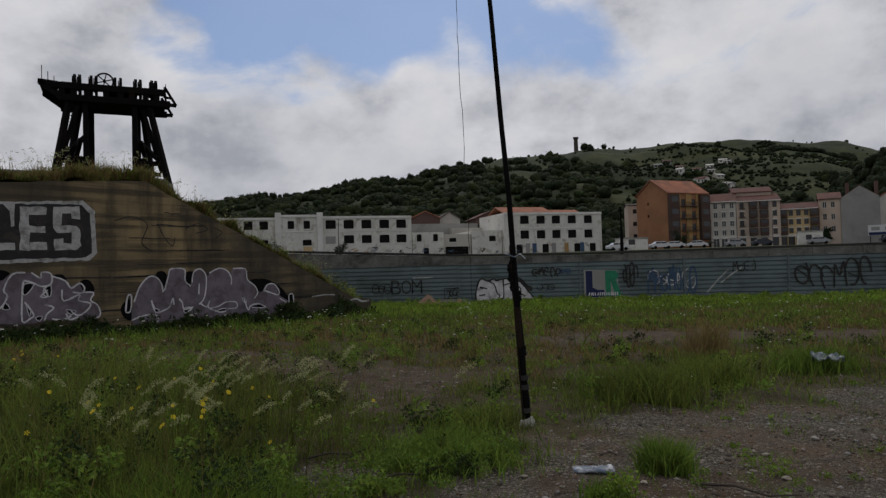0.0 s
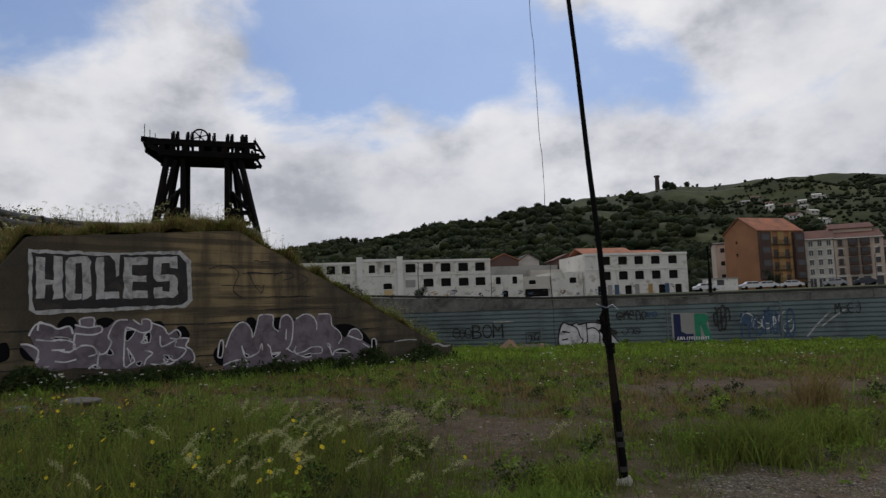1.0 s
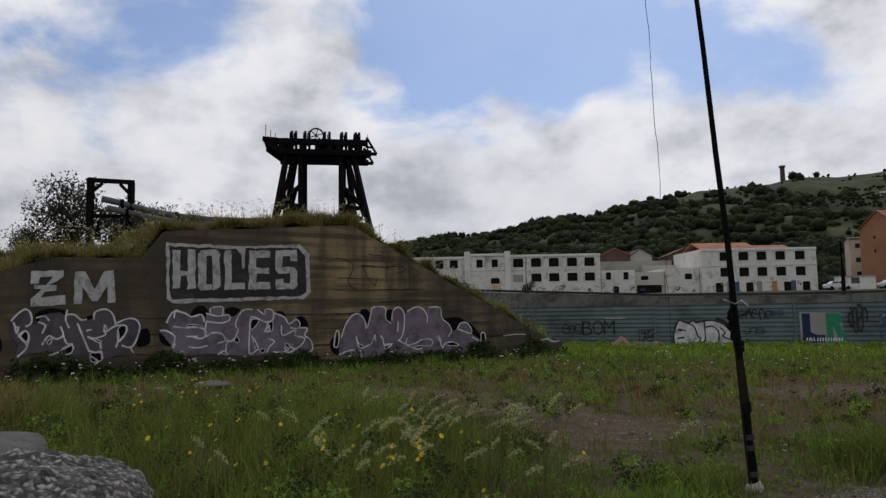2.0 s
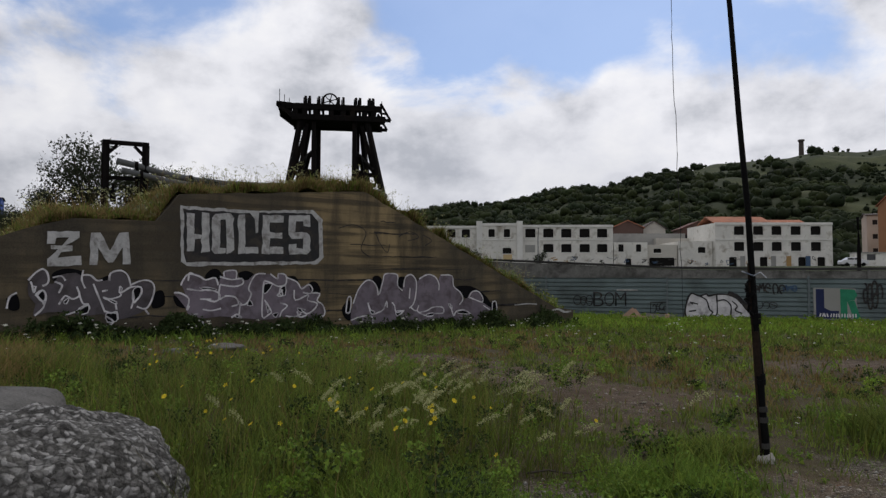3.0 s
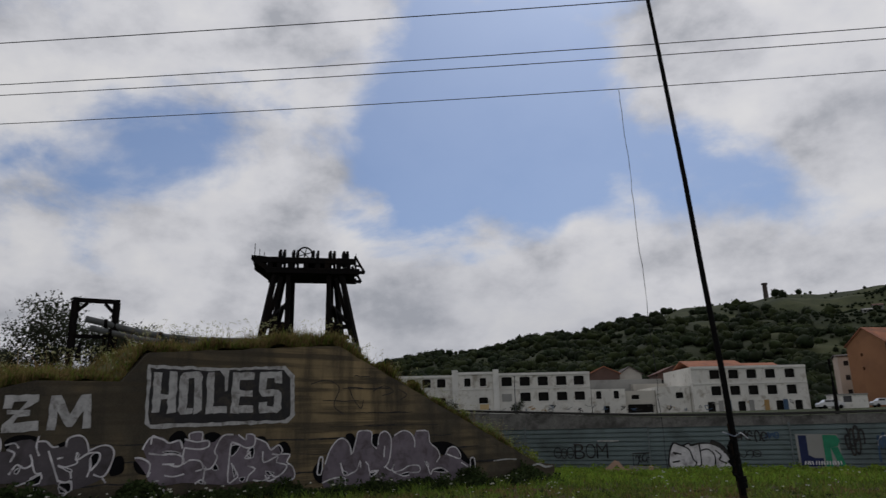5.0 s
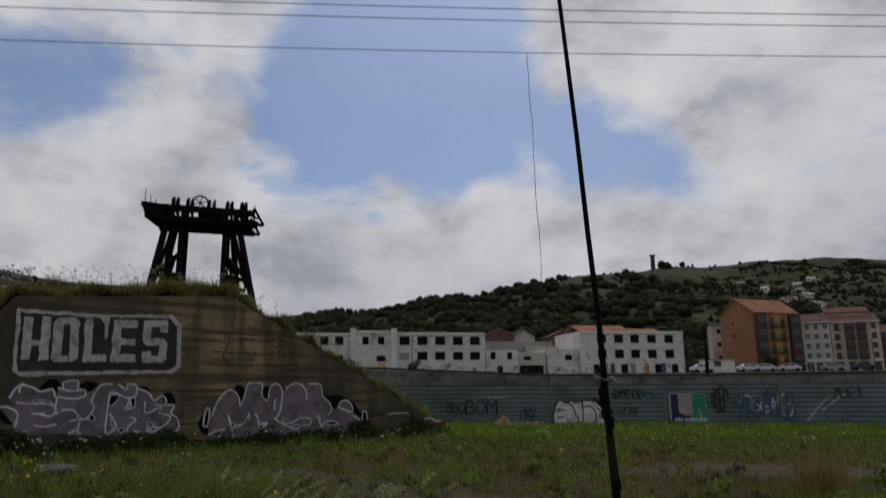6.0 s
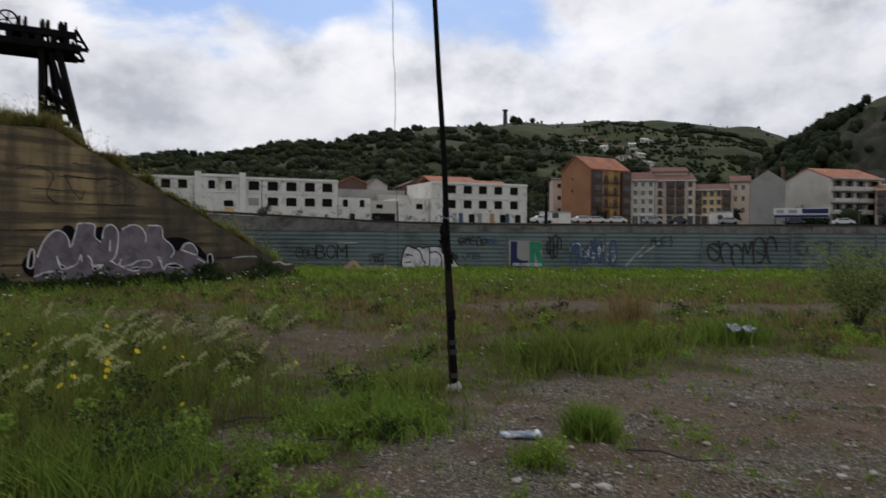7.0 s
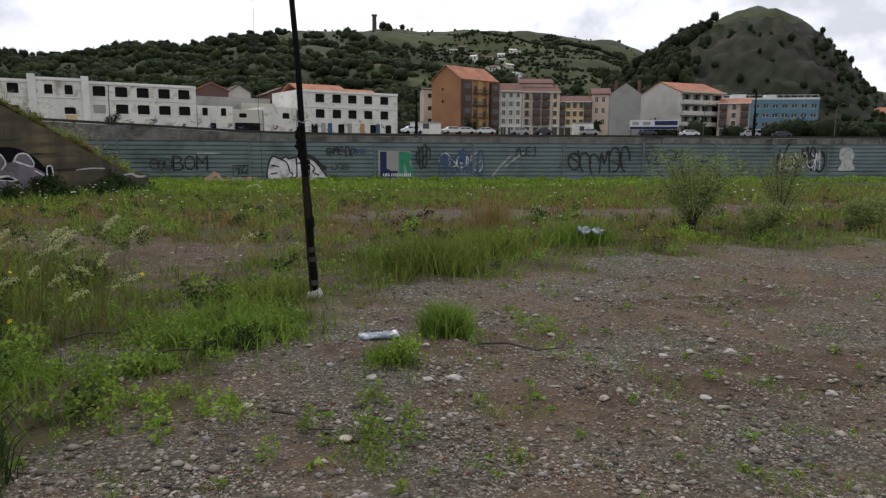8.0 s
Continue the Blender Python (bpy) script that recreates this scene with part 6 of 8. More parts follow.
def pipe_gantry():
    g = thing("pipe_gantry", Matrix.Identity(4), "rusted steel portal frame standing on the grassy bank", "frame")
    a, b = Vector((-20.74, 21.98, 0)), Vector((-19.65, 22.96, 0))
    for p in (a, b):
        bm = bmesh.new()
        beam(bm, p + Vector((0, 0, 3.2)), p + Vector((0, 0, 6.95)), 0.20)
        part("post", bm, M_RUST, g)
    d = (b - a).normalized()
    bm = bmesh.new()
    beam(bm, a - d * 0.12 + Vector((0, 0, 6.98)), b + d * 0.12 + Vector((0, 0, 6.98)), 0.16, 0.2)
    part("top_beam", bm, M_RUST, g)
    for p, s in ((a, 1), (b, -1)):
        bm = bmesh.new()
        beam(bm, p + Vector((0, 0, 6.45)), p + d * s * 0.42 + Vector((0, 0, 6.88)), 0.12)
        part("corner_brace", bm, M_RUST, g)
    bm = bmesh.new()
    beam(bm, a + Vector((0, 0, 5.55)), b + Vector((0, 0, 5.55)), 0.14)
    part("cross_beam", bm, M_RUST, g)
    bm = bmesh.new()
    beam(bm, a.lerp(b, 0.2) + Vector((0, 0, 4.6)), a.lerp(b, 0.2) + Vector((0, 0, 5.3)), 0.26, taper=0.3, sides=10)
    part("hopper", bm, M_RUST, g, "small dark cone")
    for k, (dz, dx_, r) in enumerate(((0.0, 0.0, 0.13), (-0.38, 0.25, 0.12))):
        t = thing("pipe", Matrix.Identity(4), "long grey pipe running along the top of the bank", "pipe", "pipes on the bank")
        bm = bmesh.new()
        pts = [(-20.45 + dx_, 22.25, 6.25 + dz), (-19.9 + dx_, 22.75, 6.1 + dz), (-19.15 + dx_, 23.4, 5.85 + dz * 0.9), (-18.3 + dx_, 24.05, 5.66 + dz * 0.7), (-17.2 + dx_, 24.85, 5.54 + dz * 0.55), (-14.8 + dx_, 26.3, 5.5 + dz * 0.5), (-11.6 + dx_, 28.6, 5.42 + dz * 0.5)]
        tube(bm, pts, r, 10)
        part("tube", bm, M_PIPE, t, smooth=True)
        for p in pts[1::2]:
            bm = bmesh.new()
            beam(bm, (p[0] - 0.05, p[1] - 0.04, p[2]), (p[0] + 0.05, p[1] + 0.04, p[2]), r * 2.7, sides=10)
            part("flange", bm, M_RUST, t)
            bm = bmesh.new()
            beam(bm, (p[0], p[1], 3.6), (p[0], p[1], p[2] - r), 0.09)
            part("support", bm, M_RUST, t)


pipe_gantry()


# ---------------------------------------------------------------- the leaning pole and the lines overhead
def leaning_pole():
    t = thing("leaning_pole", Matrix.Identity(4), "thin black leaning pole with bare wood and tape near its foot", "pole")
    def ax(z):
        k = 1.58 + (z - 1.58) / 1.095
        return Vector((0.767 - 0.0496 * k - 0.00312 * k * k, 6.5, z - 0.03))
    rnd = random.Random(8)
    bm = bmesh.new()
    zs = [0.0, 0.25, 0.5, 0.8, 1.15, 1.6, 2.2, 3.0, 4.0, 5.2, 6.5, 8.0, 9.2]
    tube(bm, [ax(z) + Vector((rnd.uniform(-0.006, 0.006), 0, 0)) for z in zs], 0.037, 10, 0.015)
    shaft = part("shaft", bm, M_POLE, t, smooth=True)
    bm = bmesh.new()
    tube(bm, [ax(0.78) + Vector((-0.012, -0.012, 0)), ax(0.95) + Vector((-0.012, -0.012, 0)), ax(1.16) + Vector((-0.012, -0.012, 0))], 0.033, 10, 0.030)
    part("bare_wood", bm, M_POLEWOOD, t, "bare brown wood where the coating is gone")
    for z, r in ((0.16, 0.042), (0.38, 0.043), (0.47, 0.042), (0.70, 0.045), (0.75, 0.044), (1.22, 0.043), (1.27, 0.045)):
        bm = bmesh.new()
        tube(bm, [ax(z), ax(z + 0.045)], r, 10)
        part("tape_band", bm, M_POLE if z > 0.5 else M_COPING, t)
    bm = bmesh.new()
    for k in range(14):
        p = ax(1.30 + 0.022 * k) + Vector((rnd.uniform(-0.06, -0.02), rnd.uniform(-0.05, 0.02), 0))
        beam(bm, p, p + Vector((rnd.uniform(-0.05, 0.05), rnd.uniform(-0.03, 0.03), rnd.uniform(0.02, 0.09))), 0.02)
    tagged(part("knotted_cord", bm, M_POLE, t, "frayed black cord knot"), kind="stuff")
    bm = bmesh.new()
    tube(bm, [ax(1.66) + Vector((-0.09, -0.05, 0.02)), ax(1.64) + Vector((0, -0.055, 0)), ax(1.66) + Vector((0.06, -0.03, 0.01)), ax(1.62) + Vector((0.11, -0.02, 0))], 0.006, 6)
    part("white_tie", bm, M_PLASTIC, t, "white cord tie")
    bm = bmesh.new()
    tube(bm, [ax(0) + Vector((-0.036, -0.02, 0)), ax(0.6) + Vector((-0.038, -0.02, 0)), ax(1.2) + Vector((-0.034, -0.02, 0)), ax(1.75) + Vector((-0.03, -0.02, 0))], 0.011, 6, 0.008)
    part("stake", bm, M_POLEWOOD, t, "thin wooden stake bound to the pole")
    bm = bmesh.new()
    bmesh.ops.create_icosphere(bm, subdivisions=2, radius=1.0)
    for v in bm.verts:
        k = 1 + 0.25 * noise.noise(v.co * 2)
        v.co = Vector((v.co.x * 0.085 * k, v.co.y * 0.08 * k, v.co.z * 0.10 * k)) + ax(0.03)
    part("foot", bm, M_STONELT, t, "pale lump of concrete at the foot", smooth=True)


leaning_pole()


def overhead_lines():
    nrm = Vector((math.sin(radians(-10)), math.cos(radians(-10)), 0))
    along = Vector((nrm.y, -nrm.x, 0))
    for k, (dist, z) in enumerate(((25.0, 14.9), (22.6, 14.9), (21.9, 14.95), (19.0, 14.8))):
        bm = bmesh.new()
        pts = [nrm * dist + along * u + Vector((0, 0, z - 0.35 + 0.0004 * (u + 5) ** 2)) for u in range(-90, 91, 6)]
        tube(bm, pts, 0.017, 5)
        ob = link_mesh("overhead_cable", bm, M_WIRE)
        tagged(ob, "thin black cable strung high overhead", "cable", "overhead cables")
    bm = bmesh.new()
    rnd = random.Random(4)
    x, y = polar(1.85, 25.6)
    tube(bm, [(x - 0.12 + 0.012 * i + rnd.uniform(-0.03, 0.03), y, 14.6 - i * 0.48) for i in range(31)], 0.012, 5)
    ob = link_mesh("hanging_wire", bm, M_WIRE)
    tagged(ob, "slack thin wire hanging down from the overhead cable", "cable")


overhead_lines()


# ---------------------------------------------------------------- boulder and litter
def boulder():
    bm = bmesh.new()
    bmesh.ops.create_icosphere(bm, subdivisions=6, radius=1.0)
    for v in bm.verts:
        p = v.co.copy()
        # squarish block with a flat top, worn round
        k = (abs(p.x) ** 3.2 + abs(p.y) ** 3.2 + abs(p.z) ** 2.6) ** (-1 / 2.9)
        p = p * k
        q = Vector((p.x * 1.32, p.y * 1.0, p.z * 0.62))
        d = 0.10 * noise.noise(q * 1.1 + Vector((3, 1, 0))) + 0.06 * noise.noise(q * 3.0) + 0.035 * noise.noise(q * 8) + 0.022 * noise.noise(q * 19) + 0.010 * noise.noise(q * 40)
        q = q + p.normalized() * d
        v.co = q
    ob = link_mesh("boulder", bm, M_ROCK, smooth=True)
    ob.matrix_world = pose(-3.93, 3.06, 0.27, 0, 5, 52) @ Matrix.Scale(0.86, 4)
    tagged(ob, "large pale grey speckled boulder lying in the grass", "rock")


def flat_slab():
    """A flat-topped block with a split front edge, lying behind the boulder."""
    bm = bmesh.new()
    bmesh.ops.create_cube(bm, size=2.0)
    bmesh.ops.subdivide_edges(bm, edges=bm.edges[:], cuts=18, use_grid_fill=True)
    for v in bm.verts:
        q = v.co.copy()
        k = (abs(q.x) ** 9 + abs(q.y) ** 9 + abs(q.z) ** 9) ** (-1 / 9) * max(abs(q.x), abs(q.y), abs(q.z))
        q = Vector((q.x * k * 1.15, q.y * k * 0.7, q.z * k * 0.42))
        q += q.normalized() * (0.05 * noise.noise(q * 2.0 + Vector((5, 2, 1))) + 0.02 * noise.noise(q * 7.0) + 0.008 * noise.noise(q * 20.0))
        v.co = q
    ob = link_mesh("flat_rock", bm, M_SLAB, smooth=True)
    ob.matrix_world = pose(-5.28, 3.36, 0.36, 3, 5, 42)
    tagged(ob, "flat-topped grey rock slab behind the speckled boulder", "rock")


boulder()
flat_slab()


def lump(r, sub, seed, squash=0.6, amp=0.35):
    bm = bmesh.new()
    bmesh.ops.create_icosphere(bm, subdivisions=sub, radius=r)
    for v in bm.verts:
        k = 1 + amp * noise.noise(v.co / r * 1.3 + Vector((seed * 7.1, seed * 3.3, 0)))
        v.co = Vector((v.co.x * k, v.co.y * k * 0.8, v.co.z * k * squash))
    return bm


def litter():
    # crumpled plastic pack
    bm = bmesh.new()
    bmesh.ops.create_grid(bm, x_segments=16, y_segments=7, size=0.5)
    bmesh.ops.translate(bm, vec=(0, 0, 0.0), verts=bm.verts)
    for v in bm.verts:
        x, y = v.co.x, v.co.y
        v.co = Vector((x * 0.30, y * 0.11, 0.025 * math.cos(y * 3) * (1 - 0.5 * abs(x)) + 0.02 * noise.noise(Vector((x * 7, y * 9, 2)))))
    t = thing("plastic_pack", pose(1.06, 5.03, 0.02, 0, 0, -8), "crumpled white and blue plastic pack on the gravel", "litter")
    ob = part("wrapper", bm, M_PLASTIC, t, smooth=True)
    so = ob.modifiers.new("thick", "SOLIDIFY")
    so.thickness = 0.02
    bm = boxes(((0.10, -0.05, 0.006), (0.14, 0.05, 0.03)), bevel=0.01)
    part("cap_end", bm, M_CARW, t)
    # scrap of paper or cloth in the grass
    bm = bmesh.new()
    bmesh.ops.create_grid(bm, x_segments=14, y_segments=10, size=0.5)
    for v in bm.verts:
        x, y = v.co.x, v.co.y
        v.co = Vector((x * 0.34, y * 0.2, 0.15 + 0.09 * noise.noise(Vector((x * 3, y * 4, 5))) + 0.05 * noise.noise(Vector((x * 9, y * 9, 1)))))
    ob = link_mesh("crumpled_paper", bm, M_PLASTIC, smooth=True)
    ob.matrix_world = pose(5.0, 8.95, 0.04, 0, 0, -25) @ Matrix.Scale(1.1, 4)
    so = ob.modifiers.new("thick", "SOLIDIFY")
    so.thickness = 0.02
    tagged(ob, "crumpled white paper caught in the grass", "litter")
    # dumped boards against the fence
    t = thing("dumped_boards", Matrix.Identity(4), "heap of pinkish broken boards and panels in the weeds", "debris")
    for a, b, w, d, c in (((-1.2, 35.3, -0.15), (1.2, 35.1, -0.2), 0.5, 0.16, M_CARD), ((-0.2, 35.2, 0.02), (1.15, 35.0, -0.05), 0.34, 0.1, M_STONELT), ((-1.25, 35.0, -0.1), (-0.75, 35.0, 0.32), 0.4, 0.1, M_CARD), ((0.75, 34.9, -0.3), (0.8, 34.9, 0.1), 0.35, 0.2, M_CARD), ((-0.75, 35, 0.3), (-0.45, 35, -0.1), 0.3, 0.08, M_CARD), ((-1.8, 35.2, -0.25), (-1.1, 35, -0.15), 0.3, 0.2, M_STONELT)):
        bm = bmesh.new()
        low = Vector((0, 0, -0.3))
        beam(bm, Vector(a) + low, Vector(b) + low, w * 0.55, d * 0.7)
        part("board", bm, c, t)
    # pale slabs in the grass before the wall
    for x, y, z, sx, sd in ((-9.3, 13.4, 0.0, 0.75, 1), (-9.9, 12.4, 0.02, 0.45, 2), (-2.0, 8.6, 0.0, 0.28, 3)):
        ob = link_mesh("slab", lump(sx * 0.55, 3, sd, 0.26), M_SLAB, smooth=True)
        ob.matrix_world = pose(x, y, z, 0, 0, sd * 40)
        tagged(ob, "grey broken concrete slab lying in the grass", "rubble", "broken slabs")
    # single larger stones that stand out of the gravel
    for i, (x, y, r) in enumerate(((2.38, 4.83, 0.055), (0.82, 4.08, 0.06), (3.35, 4.0, 0.06), (1.35, 4.75, 0.045), (2.8, 4.0, 0.05), (3.05, 4.05, 0.05), (0.55, 3.35, 0.06), (1.3, 3.95, 0.07), (1.15, 4.0, 0.055), (4.2, 5.2, 0.05), (3.0, 5.6, 0.05), (4.9, 6.4, 0.06), (2.0, 3.4, 0.05), (2.6, 3.3, 0.06), (3.4, 3.2, 0.05), (0.1, 3.9, 0.045))):
        z = float(ground_z(np.array(x), np.array(y)))
        ob = link_mesh("stone", lump(r * 0.62, 2, i, 0.45, 0.6), M_STONELT if i % 3 else M_STONE, smooth=False)
        ob.matrix_world = pose(x, y, z + r * 0.2, 0, 0, i * 47)
        tagged(ob, "pale loose stone on the gravel", "stone", "loose stones")
    for i, (x, y, ln, deg) in enumerate(((1.9, 4.35, 0.6, -40), (-0.3, 4.9, 0.5, 20), (0.35, 3.55, 0.5, -60), (-0.9, 5.6, 0.5, 10))):
        bm = bmesh.new()
        tube(bm, [(-ln / 2, 0, 0.01), (-ln / 6, 0.03, 0.03), (ln / 5, -0.02, 0.02), (ln / 2, 0.02, 0.05)], 0.010, 5, 0.005)
        ob = link_mesh("dry_stick", bm, M_TRUNK)
        ob.matrix_world = pose(x, y, float(ground_z(np.array(x), np.array(y))) + 0.02, 0, 0, deg)
        tagged(ob, "dry brown stick on the gravel", "stick", "dry sticks")


litter()

# ---------------------------------------------------------------- trees


def leaf_cloud(centres, radii, per, size, rng, squash=0.8):
    """Loose crowns: many small leaf triangles scattered through lumpy ellipsoids."""
    n = len(centres)
    c = np.repeat(np.asarray(centres, float), per, 0)
    r = np.repeat(np.asarray(radii, float), per)
    d = rng.normal(size=(n * per, 3))
    d /= np.linalg.norm(d, axis=1, keepdims=True)
    # each crown is built of a few lobes
    lobe = rng.normal(size=(n, 6, 3))
    lobe /= np.linalg.norm(lobe, axis=2, keepdims=True)
    pick = rng.integers(0, 6, n * per)
    lo = lobe[np.repeat(np.arange(n), per), pick] * 0.55
    p = lo + d * (0.55 * rng.uniform(0.3, 1.0, (n * per, 1)) ** 0.5)
    p[:, 2] *= squash
    p = c + p * r[:, None]
    s = np.repeat(np.asarray(size * np.asarray(radii, float)), per) * rng.uniform(0.6, 1.4, n * per)
    a = rng.normal(size=(n * per, 3))
    a /= np.linalg.norm(a, axis=1, keepdims=True)
    b = np.cross(a, rng.normal(size=(n * per, 3)))
    b /= np.linalg.norm(b, axis=1, keepdims=True)
    v = np.empty((n * per, 3, 3))
    v[:, 0] = p + a * s[:, None]
    v[:, 1] = p - a * s[:, None] * 0.6 + b * s[:, None] * 0.7
    v[:, 2] = p - a * s[:, None] * 0.5 - b * s[:, None] * 0.8
    return v.reshape(-1, 3), np.arange(n * per * 3).reshape(-1, 3)


def crowns(centres, radii, rng, squash=0.85, per=46, size=0.15):
    """Far tree crowns: a lumpy mass of foliage each, roughened by small leaves lying over it."""
    n = len(centres)
    bm = bmesh.new()
    bmesh.ops.create_icosphere(bm, subdivisions=2, radius=1.0)
    base = np.array([v.co[:] for v in bm.verts])
    faces = np.array([[v.index for v in f.verts] for f in bm.faces])
    bm.free()
    m = len(base)
    lobes = rng.normal(size=(n, 5, 3))
    lobes /= np.linalg.norm(lobes, axis=2, keepdims=True)

    def swell(dirs):
        dots = np.einsum("nkc,nlc->nkl", dirs, lobes)
        return 0.62 + 0.38 * np.clip(dots.max(2) * 1.5 - 0.5, 0, 1)
    dirs = np.broadcast_to(base, (n, m, 3))
    c, r = np.asarray(centres)[:, None, :], np.asarray(radii)[:, None, None]
    core = dirs * (swell(dirs) * rng.uniform(0.86, 1.08, (n, m)))[:, :, None]
    core = core * np.array((1, 1, squash)) * r * 0.92 + c
    tris = (np.arange(n)[:, None, None] * m + faces[None]).reshape(-1, 3)
    d = rng.normal(size=(n, per, 3))
    d /= np.linalg.norm(d, axis=2, keepdims=True)
    p = d * (swell(d) * rng.uniform(0.9, 1.12, (n, per)))[:, :, None] * np.array((1, 1, squash)) * r + c
    t1 = np.cross(d, rng.normal(size=d.shape))
    t1 /= np.linalg.norm(t1, axis=2, keepdims=True)
    t2 = np.cross(d, t1) + 0.5 * rng.normal(size=d.shape)
    sz = size * r * rng.uniform(0.6, 1.4, (n, per, 1))
    leaf = np.stack([p + t1 * sz, p - t1 * sz * 0.6 + t2 * sz * 0.7, p - t1 * sz * 0.5 - t2 * sz * 0.8], 2).reshape(-1, 3)
    k = n * m
    return np.vstack([core.reshape(-1, 3), leaf]), np.vstack([tris, k + np.arange(n * per * 3).reshape(-1, 3)])


def woods():
    rng = np.random.default_rng(11)

    def place(az, d, r):
        x, y = d * np.sin(np.radians(az)), d * np.cos(np.radians(az))
        return np.stack([x, y, ground_z(x, y) + r * 0.45], -1)
    # dense dark woods on the near slope, thinning upward
    n = 8800
    az, d = rng.uniform(-24, 36, n), rng.uniform(225, 690, n)
    x, y = d * np.sin(np.radians(az)), d * np.cos(np.radians(az))
    keep = rng.random(n) < wood_mask(x, y) + 0.035
    r = (1.4 + 4.6 * rng.random(n) ** 1.8) * np.interp(d, (225, 690), (0.85, 1.0)) * np.where(wood_mask(x, y) > 0.5, 1.0, 0.6)
    r = np.where(d > 600, np.minimum(r, np.interp(az, (-2, 3), (3.4, 2.0))), r)
    sel = rough2(x, y + 70, 60) + rng.normal(0, 0.45, n) > -0.05
    for mask, mat, name in ((keep & sel, M_LEAFDK, "dark woods covering the lower hillside"), (keep & ~sel, M_LEAF, "mixed green trees on the hillside")):
        v, t = crowns(place(az[mask], d[mask], r[mask]), r[mask], rng)
        tri_mesh("woods", v, t, mat, name, "trees")
    # single trees along the skyline
    n = 46
    az = np.concatenate([rng.uniform(-21, 30, n), rng.normal(-7.9, 0.2, 3), rng.normal(-5.1, 0.35, 6), rng.normal(-1.6, 0.35, 7), rng.normal(0.3, 0.25, 5), rng.normal(3.4, 0.9, 10), rng.normal(12.4, 0.5, 7), rng.normal(-15, 1.4, 16)])
    d = rng.uniform(640, 690, len(az))
    r = np.concatenate([rng.uniform(0.6, 1.7, n), rng.uniform(2.8, 4.8, len(az) - n)])
    v, t = crowns(place(az, d, r) + np.array((0, 0, 0.6)), r, rng, 1.05, 90, 0.16)
    tri_mesh("skyline_trees", v, t, M_LEAFDK, "dark single trees along the ridge", "trees")
    # hedges across the terraces
    rows = [(14 + rng.uniform(0, 4), 32 - rng.uniform(0, 6), 150, dd) for dd in range(385, 640, 17)] + [(26.5, 31.5, 140, 592), (26.5, 31.5, 140, 597)]
    az = np.concatenate([rng.uniform(a, b, k) for a, b, k, _ in rows])
    d = np.concatenate([np.full(k, float(dd)) for _, _, k, dd in rows])
    d = d + rng.normal(0, 3, len(az))
    r = rng.uniform(0.7, 1.7, len(az)) * np.where((d > 585) & (d < 604) & (az > 26.4), 1.8, 1.0)
    v, t = crowns(place(az, d, r), r, rng, 0.8)
    tri_mesh("hedges", v, t, M_LEAFDK, "dark hedges between terraced fields", "hedge")
    # the knoll: pines on its shoulder, scrub on the face
    n = 1500
    az, d = rng.uniform(30, 52, n), rng.uniform(285, 450, n)
    x, y = d * np.sin(np.radians(az)), d * np.cos(np.radians(az))
    shoulder = az < 37.0 + 1.2 * rough2(x, y, 40)
    keep = shoulder | ((rng.random(n) < 0.35) & (d < 370) & (rough2(x, y, 34) > 0.2)) | ((az > 45) & (rng.random(n) < 0.4))
    r = np.where(shoulder, rng.uniform(1.8, 3.6, n), rng.uniform(0.8, 2.2, n))
    c = place(az[keep], d[keep], r[keep])
    c[:, 2] += r[keep] * np.where(shoulder[keep], 0.6, 0.0)
    v, t = crowns(c, r[keep], rng, 1.25, 60, 0.15)
    tri_mesh("pine_wood", v, t, M_LEAFDK, "dark pines and scrub on the steep knoll", "trees")
    # crest row on the knoll
    az, d = rng.uniform(35, 46, 60), np.full(60, 438.0)
    az = np.where(rng.random(60) < 0.55, rng.uniform(36, 41.3, 60), az)
    r = rng.uniform(0.7, 2.0, 60)
    v, t = crowns(place(az, d, r), r, rng, 1.2, 60, 0.15)
    tri_mesh("crest_trees", v, t, M_LEAFDK, "small trees on the crest of the knoll", "trees")
    # greenery behind and between the houses
    n = 420
    az, d = rng.uniform(-22, 50, n), rng.uniform(196, 262, n)
    d = np.where(az < 9, rng.uniform(165, 260, n), d)
    r = rng.uniform(2.0, 4.2, n)
    v, t = crowns(place(az, d, r), r, rng, 0.9, 80, 0.14)
    tri_mesh("garden_trees", v, t, M_LEAFDK, "dark trees behind the houses", "trees")
    # far left trees beyond the bank
    n = 90
    az, d = rng.uniform(-62, -38, n), rng.uniform(95, 260, n)
    r = rng.uniform(2.5, 5.0, n)
    c = place(az, d, r)
    c[:, 2] += np.interp(d, (95, 260), (2.0, 9.0)) * rng.uniform(0.3, 1.0, n) * np.interp(az, (-50, -47), (0.6, 1.0))
    v, t = crowns(c, r, rng, 1.0, 110, 0.13)
    tri_mesh("far_trees", v, t, M_LEAFDK, "dark trees beyond the bank", "trees")


woods()


